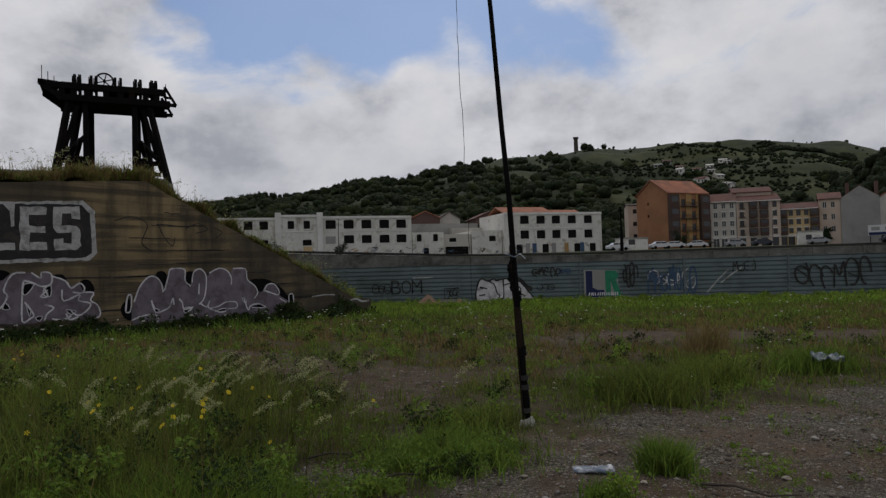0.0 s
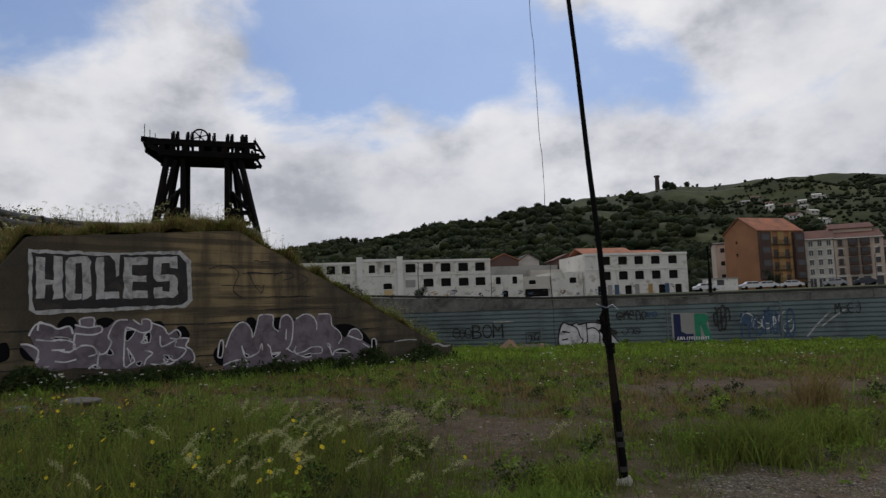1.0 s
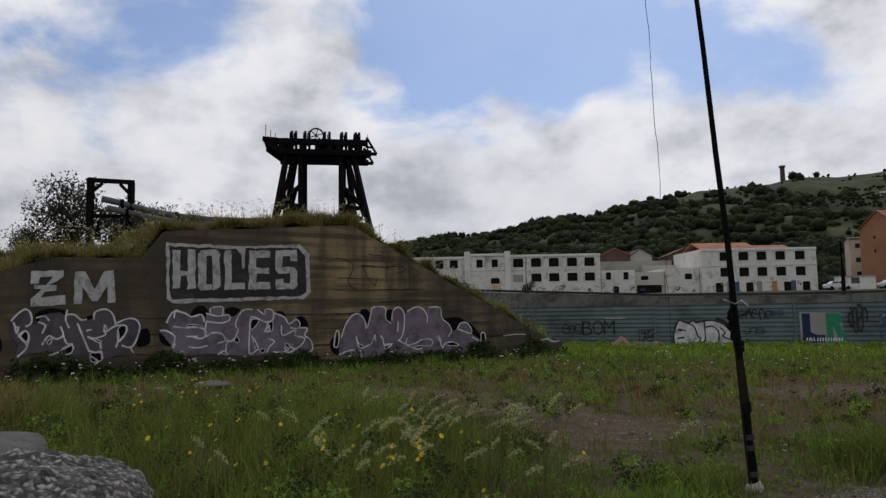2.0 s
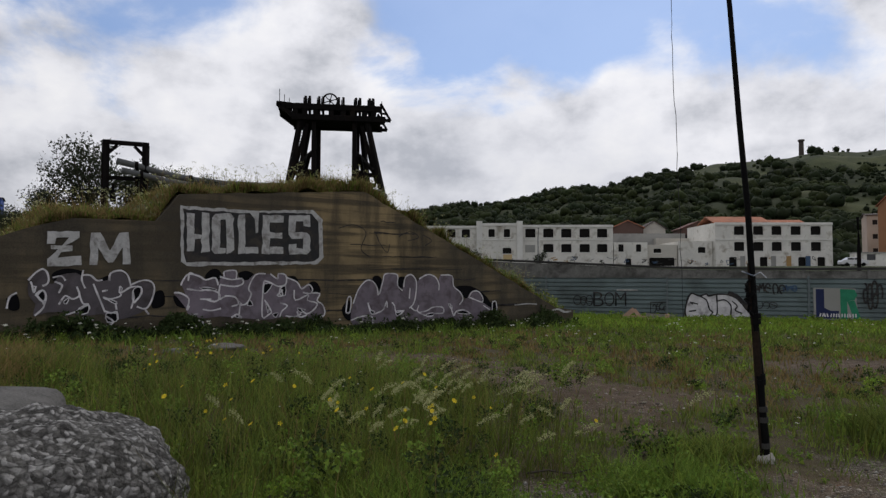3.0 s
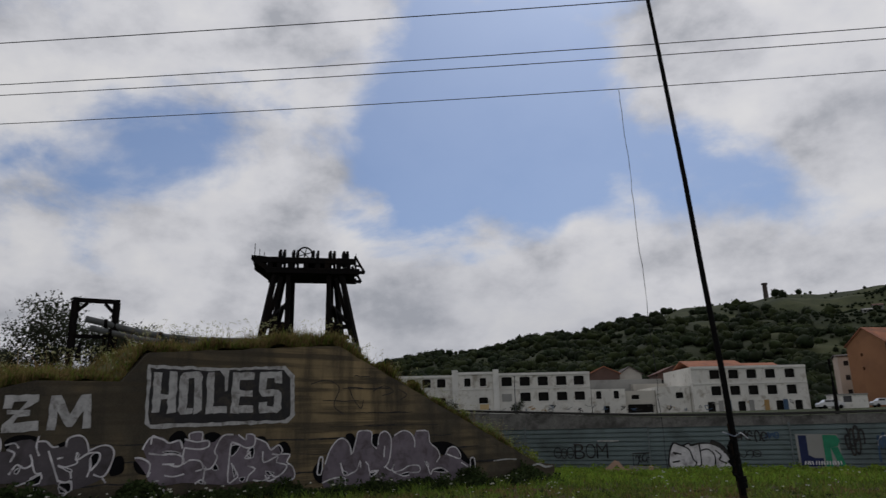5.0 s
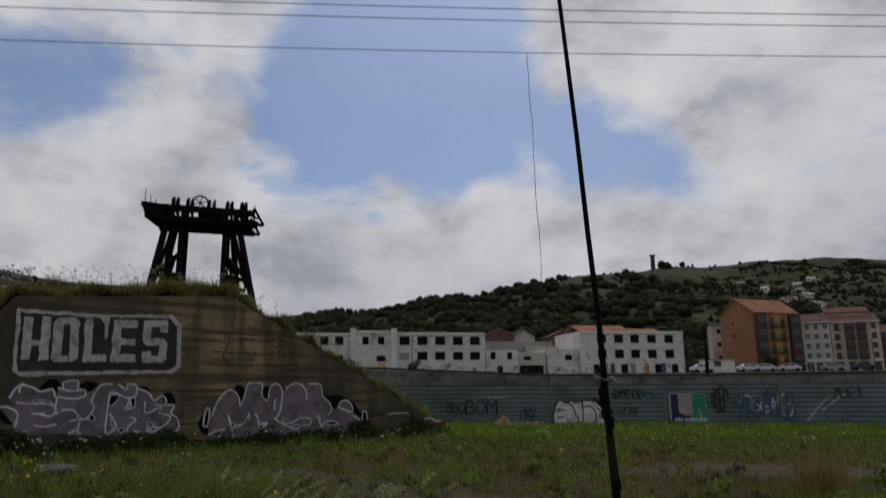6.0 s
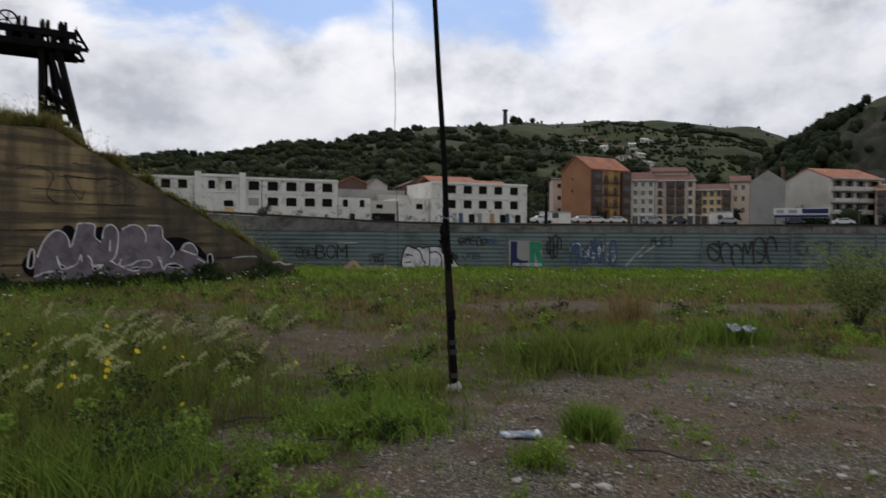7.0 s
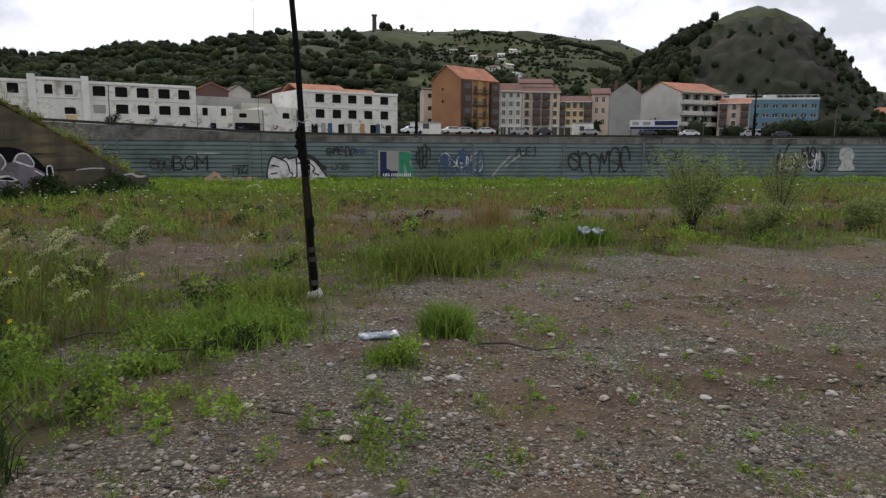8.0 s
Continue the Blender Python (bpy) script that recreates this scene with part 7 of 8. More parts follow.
def tree(x, y, z, h, r, seed, mat, label, per=900, name="tree", size=0.075, stems=5, category="tree", limb=0.022):
    """A trunk that forks into limbs, and a crown of many small leaves with gaps."""
    rnd, rng = random.Random(seed), np.random.default_rng(seed)
    t = thing(name, pose(x, y, z), label, category, "bushes" if category == "bush" else "")
    bm = bmesh.new()
    tips = []
    for k in range(stems):
        a = 2 * math.pi * k / stems + rnd.uniform(-0.5, 0.5)
        reach = r * rnd.uniform(0.35, 0.8)
        top = h * rnd.uniform(0.62, 1.0)
        pts = [(0, 0, -0.1), (reach * 0.15 * math.cos(a), reach * 0.15 * math.sin(a), top * 0.3), (reach * 0.55 * math.cos(a), reach * 0.55 * math.sin(a), top * 0.65), (reach * math.cos(a), reach * math.sin(a), top * 0.95)]
        tube(bm, pts, limb * h, 6, limb * 0.27 * h)
        for f in (0.5, 0.65, 0.8, 0.92):
            b0 = Vector((reach * f * math.cos(a), reach * f * math.sin(a), top * f))
            for _ in range(3):
                b1 = b0 + Vector((rnd.uniform(-0.3, 0.3) * r, rnd.uniform(-0.3, 0.3) * r, rnd.uniform(0.08, 0.28) * h))
                beam(bm, b0, b1, limb * 0.35 * h, taper=0.4, sides=3)
        for f in (0.45, 0.6, 0.75, 0.9, 1.0):
            tips.append((reach * f * math.cos(a) + rnd.uniform(-0.2, 0.2) * r, reach * f * math.sin(a) + rnd.uniform(-0.2, 0.2) * r, top * f))
    part("trunk", bm, M_TRUNK, t)
    tips = np.array(tips)
    v, tri = leaf_cloud(tips, rng.uniform(0.22, 0.42, len(tips)) * r, per // len(tips) * 2, size * 2.2, rng, 0.95)
    crown = tri_mesh("crown", v, tri, mat)
    crown.parent = t
    return t


M_BUSH = material("bush_leaves", (0.035, 0.045, 0.024), var=0.3, bump=0, island=0.4, translucent=0.3)
for i, (x, y, h, r) in enumerate(((-24.2, 24.6, 3.7, 2.0), (-25.6, 24.0, 1.7, 1.3), (-23.0, 26.5, 3.2, 1.8), (-22.2, 27.5, 2.8, 1.5), (-26.6, 22.6, 1.1, 1.2), (-24.6, 21.6, 0.9, 1.0))):
    tree(x, y, 3.75 if i < 4 else 3.3, h, r, 30 + i, M_BUSH, "tangled grey-green bush on top of the bank", 3000, "bush", 0.044, 14, "bush", 0.011)
tree(-15.95, 21.8, 4.3, 0.95, 0.7, 41, M_BUSH, "small dark bush on the edge of the bank", 1400, "bush", 0.05, 5, "bush")
M_SHRUB = material("shrub_leaves", (0.17, 0.215, 0.07), var=0.3, bump=0, island=0.4, translucent=0.35)
tree(7.45, 9.9, -0.08, 1.40, 0.78, 51, M_SHRUB, "loose yellow-green shrub at the edge of the gravel", 3600, "bush", 0.034, 16, "bush", 0.009)
tree(9.45, 10.1, -0.08, 1.32, 0.55, 52, M_SHRUB, "thin pale-topped shrub at the edge of the gravel", 2000, "bush", 0.036, 13, "bush", 0.009)
tree(8.3, 9.2, -0.06, 0.5, 0.5, 53, M_SHRUB, "low leafy shrub at the edge of the gravel", 1800, "bush", 0.05, 7, "bush")
tree(10.6, 9.4, -0.06, 0.55, 0.6, 54, M_SHRUB, "low leafy shrub at the edge of the gravel", 1800, "bush", 0.05, 7, "bush")
for i, (s, b, h, r) in enumerate(((3.2, 1.0, 1.0, 0.9), (2.0, 1.3, 0.9, 0.8), (4.6, 1.2, 0.8, 0.8), (6.0, 1.3, 0.7, 0.7), (0.8, 1.4, 0.7, 0.7))):
    m = wall_frame()
    p = m @ Vector((-s, b, 0))
    tree(p.x, p.y, float(np.interp(s, WALL_S, WALL_Z)) - 0.35, h, r, 60 + i, M_SHRUB, "green scrub spilling over the end of the wall", 1800, "bush", 0.05, 7, "bush")
for az, d, h in ((19.3, 168, 4.2), (-14.0, 128, 3.2), (-8.5, 130, 3.0), (47.2, 235, 5.0)):
    x, y = polar(az, d)
    tree(x, y, float(ground_z(np.array(x), np.array(y))), h, h * 0.55, int(d), M_LEAFDK, "dark green tree beside the street", 900, "tree", 0.07, 6)


# ---------------------------------------------------------------- grass and weeds
def blades(xy, h, w, rng, lean=0.35, z=None):
    """Tapered bent blades: five corners and three triangles each."""
    n = len(xy)
    a = rng.uniform(0, 6.283, n)
    side = np.stack([np.cos(a), np.sin(a), np.zeros(n)], -1) * (w / 2)[:, None]
    b = rng.uniform(0, 6.283, n)
    bend = np.stack([np.cos(b), np.sin(b)], -1) * (h * rng.uniform(0.05, 1.0, n) * lean * 2)[:, None]
    z0 = ground_z(xy[:, 0], xy[:, 1]) - 0.01 if z is None else z
    base = np.column_stack([xy, z0])
    mid = base + np.column_stack([bend * 0.3, h * 0.55])
    tip = base + np.column_stack([bend, h])
    v = np.stack([base - side, base + side, mid - side * 0.75, mid + side * 0.75, tip], 1).reshape(-1, 3)
    o = np.arange(n)[:, None] * 5
    t = np.concatenate([o + [0, 1, 3], o + [0, 3, 2], o + [2, 3, 4]], 1).reshape(-1, 3)
    return v, t


def field(n, rng, r0=2.5, r1=38.0, a0=-54, a1=58, power=1.5):
    r = r0 + (r1 - r0) * rng.random(n) ** power
    a = np.radians(rng.uniform(a0, a1, n))
    return np.stack([r * np.sin(a), r * np.cos(a)], -1), r


def behind_wall(xy):
    d = xy - np.array(WALL_TOE)
    s = d @ np.array(WALL_DIR)
    b = d @ np.array((WALL_DIR.y, -WALL_DIR.x))
    return (b > -0.02) & (s > 0)


def clumps(xy, size, cut, rng):
    return rough2(xy[:, 0] * 1.0, xy[:, 1], size) + rng.normal(0, 0.25, len(xy)) > cut


def open_ground(xy):
    return ~behind_wall(xy) & (xy[:, 1] < fence_y(xy[:, 0]) - 0.15) & (np.hypot(xy[:, 0] + 4.3, xy[:, 1] - 3.35) > 1.25)


def grassland():
    rng = np.random.default_rng(5)
    # short green turf
    xy, r = field(300000, rng)
    g = gravel_mask(xy[:, 0], xy[:, 1])
    dry = sstep(-0.1, 0.7, rough2(xy[:, 0] + 40, xy[:, 1], 7.0) + 0.5 * rough2(xy[:, 0], xy[:, 1] + 9, 2.2) - 0.45 * sstep(9, 6, xy[:, 1]) + 0.65 * sstep(8, 12, xy[:, 1]) * sstep(22, 15, xy[:, 1]) - 0.9 * sstep(24, 30, xy[:, 1]))
    keep = open_ground(xy) & (rng.random(len(xy)) > g * 1.04 + 0.75 * sstep(0.15, -0.9, rough2(xy[:, 0] - 17, xy[:, 1], 2.1) + 0.6 * rough2(xy[:, 0], xy[:, 1], 0.6)) * sstep(26, 14, r))
    lumpy = 0.6 + 0.55 * np.clip(rough2(xy[:, 0], xy[:, 1], 1.3) + 0.6 * rough2(xy[:, 0], xy[:, 1], 0.5), -0.8, 1.4)
    h = rng.uniform(0.10, 0.30, len(xy)) * lumpy * np.interp(r, (2, 6, 9, 20, 38), (0.9, 0.95, 0.68, 0.65, 0.8))
    w = np.clip(r * 0.0013, 0.005, 0.03) * rng.uniform(0.7, 1.4, len(xy))
    h = h * (1 - 0.45 * sstep(-1.8, -0.9, xy[:, 0]) * sstep(9.5, 7.0, xy[:, 1]))
    isdry = rng.random(len(xy)) < dry * 0.75 + 0.06
    for m, mat, lab in ((keep & ~isdry, M_GRASS, "short uneven green grass on the waste ground"), (keep & isdry, M_GRASSDRY, "dry straw-brown grass among the green")):
        v, t = blades(xy[m], h[m], w[m], rng, 0.45)
        tri_mesh("grass", v, t, mat, lab, "grass")
    # lush weeds before the fence, by the wall and in tufts
    xy, r = field(170000, rng, 3.0, 38.0, power=0.75)
    tuft = rough2(xy[:, 0] * 1.0 + 11, xy[:, 1], 1.9) + 0.4 * rough2(xy[:, 0], xy[:, 1], 0.7)
    near_fence = sstep(25, 31, xy[:, 1])
    d = xy - np.array(WALL_TOE)
    to_wall = -(d @ np.array((WALL_DIR.y, -WALL_DIR.x)))
    by_wall = sstep(3.0, 0.6, to_wall) * (xy[:, 0] < -2.5)
    p = np.maximum(np.maximum(near_fence * 0.95, by_wall * 0.8), 0.55 * sstep(0.35, 1.0, tuft))
    keep = open_ground(xy) & (rng.random(len(xy)) < p) & (gravel_mask(xy[:, 0], xy[:, 1]) < 0.3)
    h = rng.uniform(0.15, 0.45, len(xy)) * (0.8 - 0.25 * near_fence + 0.5 * by_wall * rng.random(len(xy))) * (0.75 + 0.4 * np.clip(rough2(xy[:, 0], xy[:, 1], 2.4), -0.7, 1))
    w = np.clip(r * 0.0018, 0.008, 0.055) * rng.uniform(0.6, 1.5, len(xy))
    strip = keep & (near_fence > 0.5) & (xy[:, 0] > -4)
    v, t = blades(xy[strip], h[strip], w[strip], rng, 0.5)
    tri_mesh("fence_weeds", v, t, M_NETTLE, "bright yellow-green weeds in a strip before the fence", "weeds")
    keep &= ~strip
    v, t = blades(xy[keep], h[keep], w[keep], rng, 0.5)
    tri_mesh("lush_weeds", v, t, M_GRASSLUSH, "lush bright green weeds before the fence and in tufts", "weeds")
    k = 2600
    s, b = rng.uniform(1.0, 27, k), -np.abs(rng.normal(0.15, 0.55, k)) - 0.1
    m = wall_frame()
    X, Y = m[0][3] - m[0][0] * s + m[0][1] * b, m[1][3] - m[1][0] * s + m[1][1] * b
    c = np.column_stack([X, Y, ground_z(X, Y) + rng.uniform(0.0, 0.55, k) * (0.6 + 0.6 * np.clip(rough2(s, b, 3.0), -0.6, 1))])
    v, t = leaf_cloud(c, rng.uniform(0.12, 0.3, k), 34, 0.22, rng, 0.8)
    tri_mesh("brambles", v, t, M_BRAMBLE, "dark brambles along the foot of the concrete wall", "weeds")
    k = 900
    x = rng.uniform(-6, 48, k)
    y = fence_y(x) - rng.uniform(0.3, 5.5, k)
    c = np.column_stack([x, y, ground_z(x, y) + rng.uniform(0.0, 0.14, k) * (0.7 + 0.6 * np.clip(rough2(x, y, 4.0), -0.6, 1))])
    v, t = leaf_cloud(c, rng.uniform(0.15, 0.32, k), 40, 0.2, rng, 0.8)
    tri_mesh("fence_weeds", v, t, M_NETTLE, "leafy bright weeds before the fence", "weeds")
    k = 1000
    s, b = rng.uniform(0.2, 8.5, k), rng.uniform(0.35, 3.4, k)
    X, Y = m[0][3] - m[0][0] * s + m[0][1] * b, m[1][3] - m[1][0] * s + m[1][1] * b
    c = np.column_stack([X, Y, np.interp(s, WALL_S, WALL_Z) + rng.uniform(-0.35, 0.40, k) * sstep(8.5, 5, s) - 0.15 * np.maximum(b - 1.2, 0)])
    v, t = leaf_cloud(c, rng.uniform(0.12, 0.3, k), 40, 0.22, rng, 0.8)
    tri_mesh("scrub", v, t, M_GRASS, "dark green scrub behind the sloping end of the wall", "weeds")
    # tall meadow on the left of the gravel, where the seed heads stand
    n = 42000
    xy = np.column_stack([rng.uniform(-8.5, 0.4, n), rng.uniform(3.2, 12, n)])
    dens = sstep(-0.9, -2.0, xy[:, 0] - 0.03 * xy[:, 1]) * sstep(12, 7, xy[:, 1]) * (0.55 + 0.5 * rough2(xy[:, 0], xy[:, 1], 1.6))
    keep = open_ground(xy) & (rng.random(n) < dens) & (gravel_mask(xy[:, 0], xy[:, 1]) < 0.35)
    xy = xy[keep]
    h = rng.uniform(0.22, 0.60, len(xy)) * np.interp(xy[:, 0], (-8, -3, 0.4), (0.8, 1.0, 0.45))
    v, t = blades(xy, h, rng.uniform(0.005, 0.012, len(xy)), rng, 0.5)
    tri_mesh("tall_grass", v, t, M_GRASS, "tall meadow grass in the foreground", "grass")
    sub = xy[rng.random(len(xy)) < 0.10]
    v, t = blades(sub, rng.uniform(0.35, 0.75, len(sub)), np.full(len(sub), 0.005), rng, 0.4)
    tri_mesh("dry_stalks", v, t, M_GRASSDRY, "thin dry stalks standing in the tall grass", "grass")
    # small herbs with broad leaves on the gravel and in the turf
    xy, r = field(9000, rng, 2.8, 14, -40, 50, 1.2)
    g = gravel_mask(xy[:, 0], xy[:, 1])
    keep = open_ground(xy) & ((clumps(xy, 1.1, 0.75, rng) & (g < 0.7)) | (rng.random(len(xy)) < 0.03))
    xy = xy[keep]
    c = np.column_stack([xy, ground_z(xy[:, 0], xy[:, 1]) + 0.03])
    v, t = leaf_cloud(c, rng.uniform(0.025, 0.06, len(c)), 14, 0.34, rng, 0.6)
    tri_mesh("herbs", v, t, M_GRASSLUSH, "small broad-leaved herbs in the gravel", "weeds")
    # leafy weeds of several kinds through the turf
    xy, r = field(2600, rng, 4.0, 24, -52, 50, 0.9)
    keep = open_ground(xy) & (gravel_mask(xy[:, 0], xy[:, 1]) < 0.35) & (rough2(xy[:, 0] + 31, xy[:, 1], 2.7) + 0.5 * rough2(xy[:, 0], xy[:, 1], 0.8) > 0.1)
    xy, r = xy[keep], r[keep]
    c = np.column_stack([xy, ground_z(xy[:, 0], xy[:, 1]) + rng.uniform(0.02, 0.16, len(xy))])
    pick = rng.random(len(c))
    for lo_, hi_, mat, lab in ((0, 0.4, M_BRAMBLE, "dark low leafy weeds in the turf"), (0.4, 0.75, M_GRASSLUSH, "green low leafy weeds in the turf"), (0.75, 1.01, M_NETTLE, "bright low leafy weeds in the turf")):
        k = (pick >= lo_) & (pick < hi_)
        v, t = leaf_cloud(c[k], rng.uniform(0.06, 0.2, k.sum()), 70, 0.13, rng, 0.75)
        tri_mesh("leafy_weeds", v, t, mat, lab, "weeds")
    for x, y, rad, k, mat in ((-0.15, 5.35, 0.55, 60, M_GRASSLUSH), (0.1, 5.0, 0.3, 14, M_BRAMBLE), (-0.7, 4.6, 0.6, 40, M_GRASSLUSH), (-0.35, 3.9, 0.4, 16, M_NETTLE), (-1.6, 5.0, 0.7, 60, M_GRASSLUSH), (1.0, 4.35, 0.2, 8, M_NETTLE), (-2.6, 4.2, 0.7, 60, M_NETTLE), (5.9, 3.9, 0.35, 18, M_BRAMBLE), (7.0, 9.0, 0.8, 30, M_NETTLE), (0.6, 3.3, 0.5, 10, M_GRASSLUSH), (2.2, 4.9, 0.5, 9, M_GRASSLUSH), (-3.2, 5.2, 0.8, 70, M_BRAMBLE)):
        q = np.column_stack([rng.normal(x, rad * 0.5, k), rng.normal(y, rad * 0.4, k)])
        c = np.column_stack([q, ground_z(q[:, 0], q[:, 1]) + rng.uniform(0.02, 0.12, k)])
        v, t = leaf_cloud(c, rng.uniform(0.05, 0.13, k), 80, 0.13, rng, 0.8)
        tri_mesh("weed_clump", v, t, mat, "clump of leafy weeds at the edge of the gravel", "weeds")
    # leafy plants standing in the tall grass
    k = 420
    q = np.column_stack([rng.uniform(-8.5, -0.9, k), rng.uniform(4.0, 10.0, k)])
    q = q[open_ground(q) & (rough2(q[:, 0], q[:, 1] + 50, 1.8) > -0.2)]
    c = np.column_stack([q, ground_z(q[:, 0], q[:, 1]) + rng.uniform(0.08, 0.42, len(q))])
    pick = rng.random(len(c))
    for lo_, hi_, mat, lab in ((0, 0.5, M_BRAMBLE, "dark leafy plants in the tall grass"), (0.5, 1.01, M_GRASSLUSH, "green leafy plants in the tall grass")):
        j = (pick >= lo_) & (pick < hi_)
        v, t = leaf_cloud(c[j], rng.uniform(0.08, 0.2, j.sum()), 90, 0.11, rng, 0.9)
        tri_mesh("leafy_weeds", v, t, mat, lab, "weeds")
    # thin grass creeping over the edge of the gravel
    xy, r = field(90000, rng, 2.6, 13, -32, 58, 1.1)
    g = gravel_mask(xy[:, 0], xy[:, 1])
    spot = rough2(xy[:, 0] - 8, xy[:, 1], 1.0) + 0.7 * rough2(xy[:, 0], xy[:, 1] + 3, 0.35)
    keep = open_ground(xy) & (g > 0.3) & (rng.random(len(xy)) < 0.85 * sstep(0.35, 1.3, spot) + 0.3 * sstep(1.0, 0.5, g) + 0.01)
    xy = xy[keep]
    v, t = blades(xy, rng.uniform(0.02, 0.09, len(xy)), rng.uniform(0.004, 0.008, len(xy)), rng, 0.8)
    tri_mesh("thin_grass", v, t, M_GRASSLUSH, "thin grass creeping over the gravel", "grass")
    # chosen tufts at the edge of the gravel
    for x, y, rad, hh, n, mat in ((1.62, 5.15, 0.17, 0.24, 1300, M_GRASSLUSH), (0.0, 5.45, 0.55, 0.20, 2200, M_GRASSLUSH), (0.25, 6.5, 0.4, 0.22, 900, M_GRASS), (-1.1, 3.3, 0.22, 0.32, 500, M_BRAMBLE), (-1.6, 4.3, 0.5, 0.34, 1500, M_GRASSLUSH), (1.0, 4.35, 0.15, 0.12, 400, M_GRASSLUSH), (3.3, 8.6, 0.5, 0.38, 1300, M_GRASS), (2.2, 7.6, 0.55, 0.4, 1800, M_GRASS), (5.0, 9.2, 0.5, 0.35, 1400, M_GRASSLUSH), (5.9, 3.9, 0.4, 0.2, 1200, M_GRASSLUSH), (4.0, 10.4, 0.3, 0.8, 320, M_GRASSDRY), (-8.7, 7.0, 0.9, 0.85, 1800, M_GRASSDRY), (-8.4, 7.4, 1.0, 0.7, 2200, M_GRASS)):
        q = np.column_stack([rng.normal(x, rad * 0.5, n), rng.normal(y, rad * 0.5, n)])
        v, t = blades(q, hh * rng.uniform(0.4, 1.1, n), rng.uniform(0.006, 0.016, n), rng, 0.55)
        tri_mesh("grass_tuft", v, t, mat, "dense tuft of grass at the edge of the gravel", "grass")
    # turf and straw along the top of the bank
    n = 70000
    s, b = rng.uniform(0.3, 33, n), 0.25 + 6 * rng.random(n) ** 2.2
    m = wall_frame()
    X = m[0][3] - m[0][0] * s + m[0][1] * b
    Y = m[1][3] - m[1][0] * s + m[1][1] * b
    top = np.interp(s, WALL_S, WALL_Z) + 0.10 + 0.15 * sstep(0.5, 2.5, b) * sstep(8, 12, s) + 0.35 * sstep(17, 19, s) * sstep(23, 20, s) * sstep(1, 5, b) + 0.09 * rough2(s, b, 1.7) - sstep(1.5, 9, b) * np.maximum(0, 8 - s) * 0.25 - 0.9 * sstep(2, 0, s) - 0.7 * sstep(20.6, 22.0, s)
    h = rng.uniform(0.12, 0.38, n) * (0.8 + 0.5 * np.clip(rough2(s, b, 2.0), -0.8, 1)) * np.interp(s, (0, 6, 9, 11, 13, 15, 34), (0.8, 0.8, 1.5, 1.9, 1.4, 1.0, 1.0))
    dry = rng.random(n) < 0.6
    for k, mat, lab in ((dry, M_GRASSDRY, "straw-coloured grass along the top of the wall"), (~dry, M_GRASS, "green grass along the top of the wall")):
        v, t = blades(np.column_stack([X[k], Y[k]]), h[k], rng.uniform(0.02, 0.045, k.sum()), rng, 0.55, top[k] - 0.05)
        tri_mesh("bank_grass", v, t, mat, lab, "grass")
    k = rng.random(n) < 0.02
    v, t = blades(np.column_stack([X[k], Y[k]]), rng.uniform(0.4, 0.95, k.sum()), np.full(k.sum(), 0.014), rng, 0.3, top[k])
    tri_mesh("bank_stalks", v, t, M_GRASSDRY, "thin feathery stalks on the bank", "grass")
    c = np.column_stack([X[k], Y[k], top[k] + rng.uniform(0.35, 0.9, k.sum())])
    v, t = leaf_cloud(c, rng.uniform(0.04, 0.10, len(c)), 10, 0.22, rng, 0.6)
    tri_mesh("bank_seed_heads", v, t, M_SEED, "pale seed heads on the bank", "grass")


grassland()


def street_verge():
    """Weeds and broken masonry on the strip behind the street wall."""
    rng = np.random.default_rng(77)
    n = 420
    x = rng.uniform(-32, 90, n)
    y = 60.5 - 0.10 * np.maximum(0, x - 10) + rng.uniform(0.6, 3.0, n)
    top = np.interp(x, (-45, -17, 2, 12, 95), (3.9, 3.2, 2.25, 2.1, 2.3))
    k = rough2(x, y * 0 + 3, 9.0) > -0.1
    c = np.column_stack([x, y, np.minimum(ground_z(x, y), top) + rng.uniform(0.1, 0.5, n)])[k]
    v, t = leaf_cloud(c, rng.uniform(0.25, 0.6, len(c)), 60, 0.2, rng, 0.8)
    tri_mesh("verge_weeds", v, t, M_LEAF, "scrubby weeds behind the street wall", "weeds")
    rnd = random.Random(78)
    for i in range(26):
        px = rnd.uniform(-15, 80)
        py = 60.5 - 0.10 * max(0, px - 10) + rnd.uniform(0.8, 2.5)
        ob = link_mesh("rubble", lump(rnd.uniform(0.3, 0.75), 2, i, 0.6, 0.7), rnd.choice((M_STONELT, M_WALLGREY, M_CREAM)))
        ob.matrix_world = pose(px, py, float(min(ground_z(np.array(px), np.array(py)), 9)) + 0.15, 0, 0, i * 31)
        tagged(ob, "lump of broken masonry behind the street wall", "rubble", "rubble by the street")


street_verge()


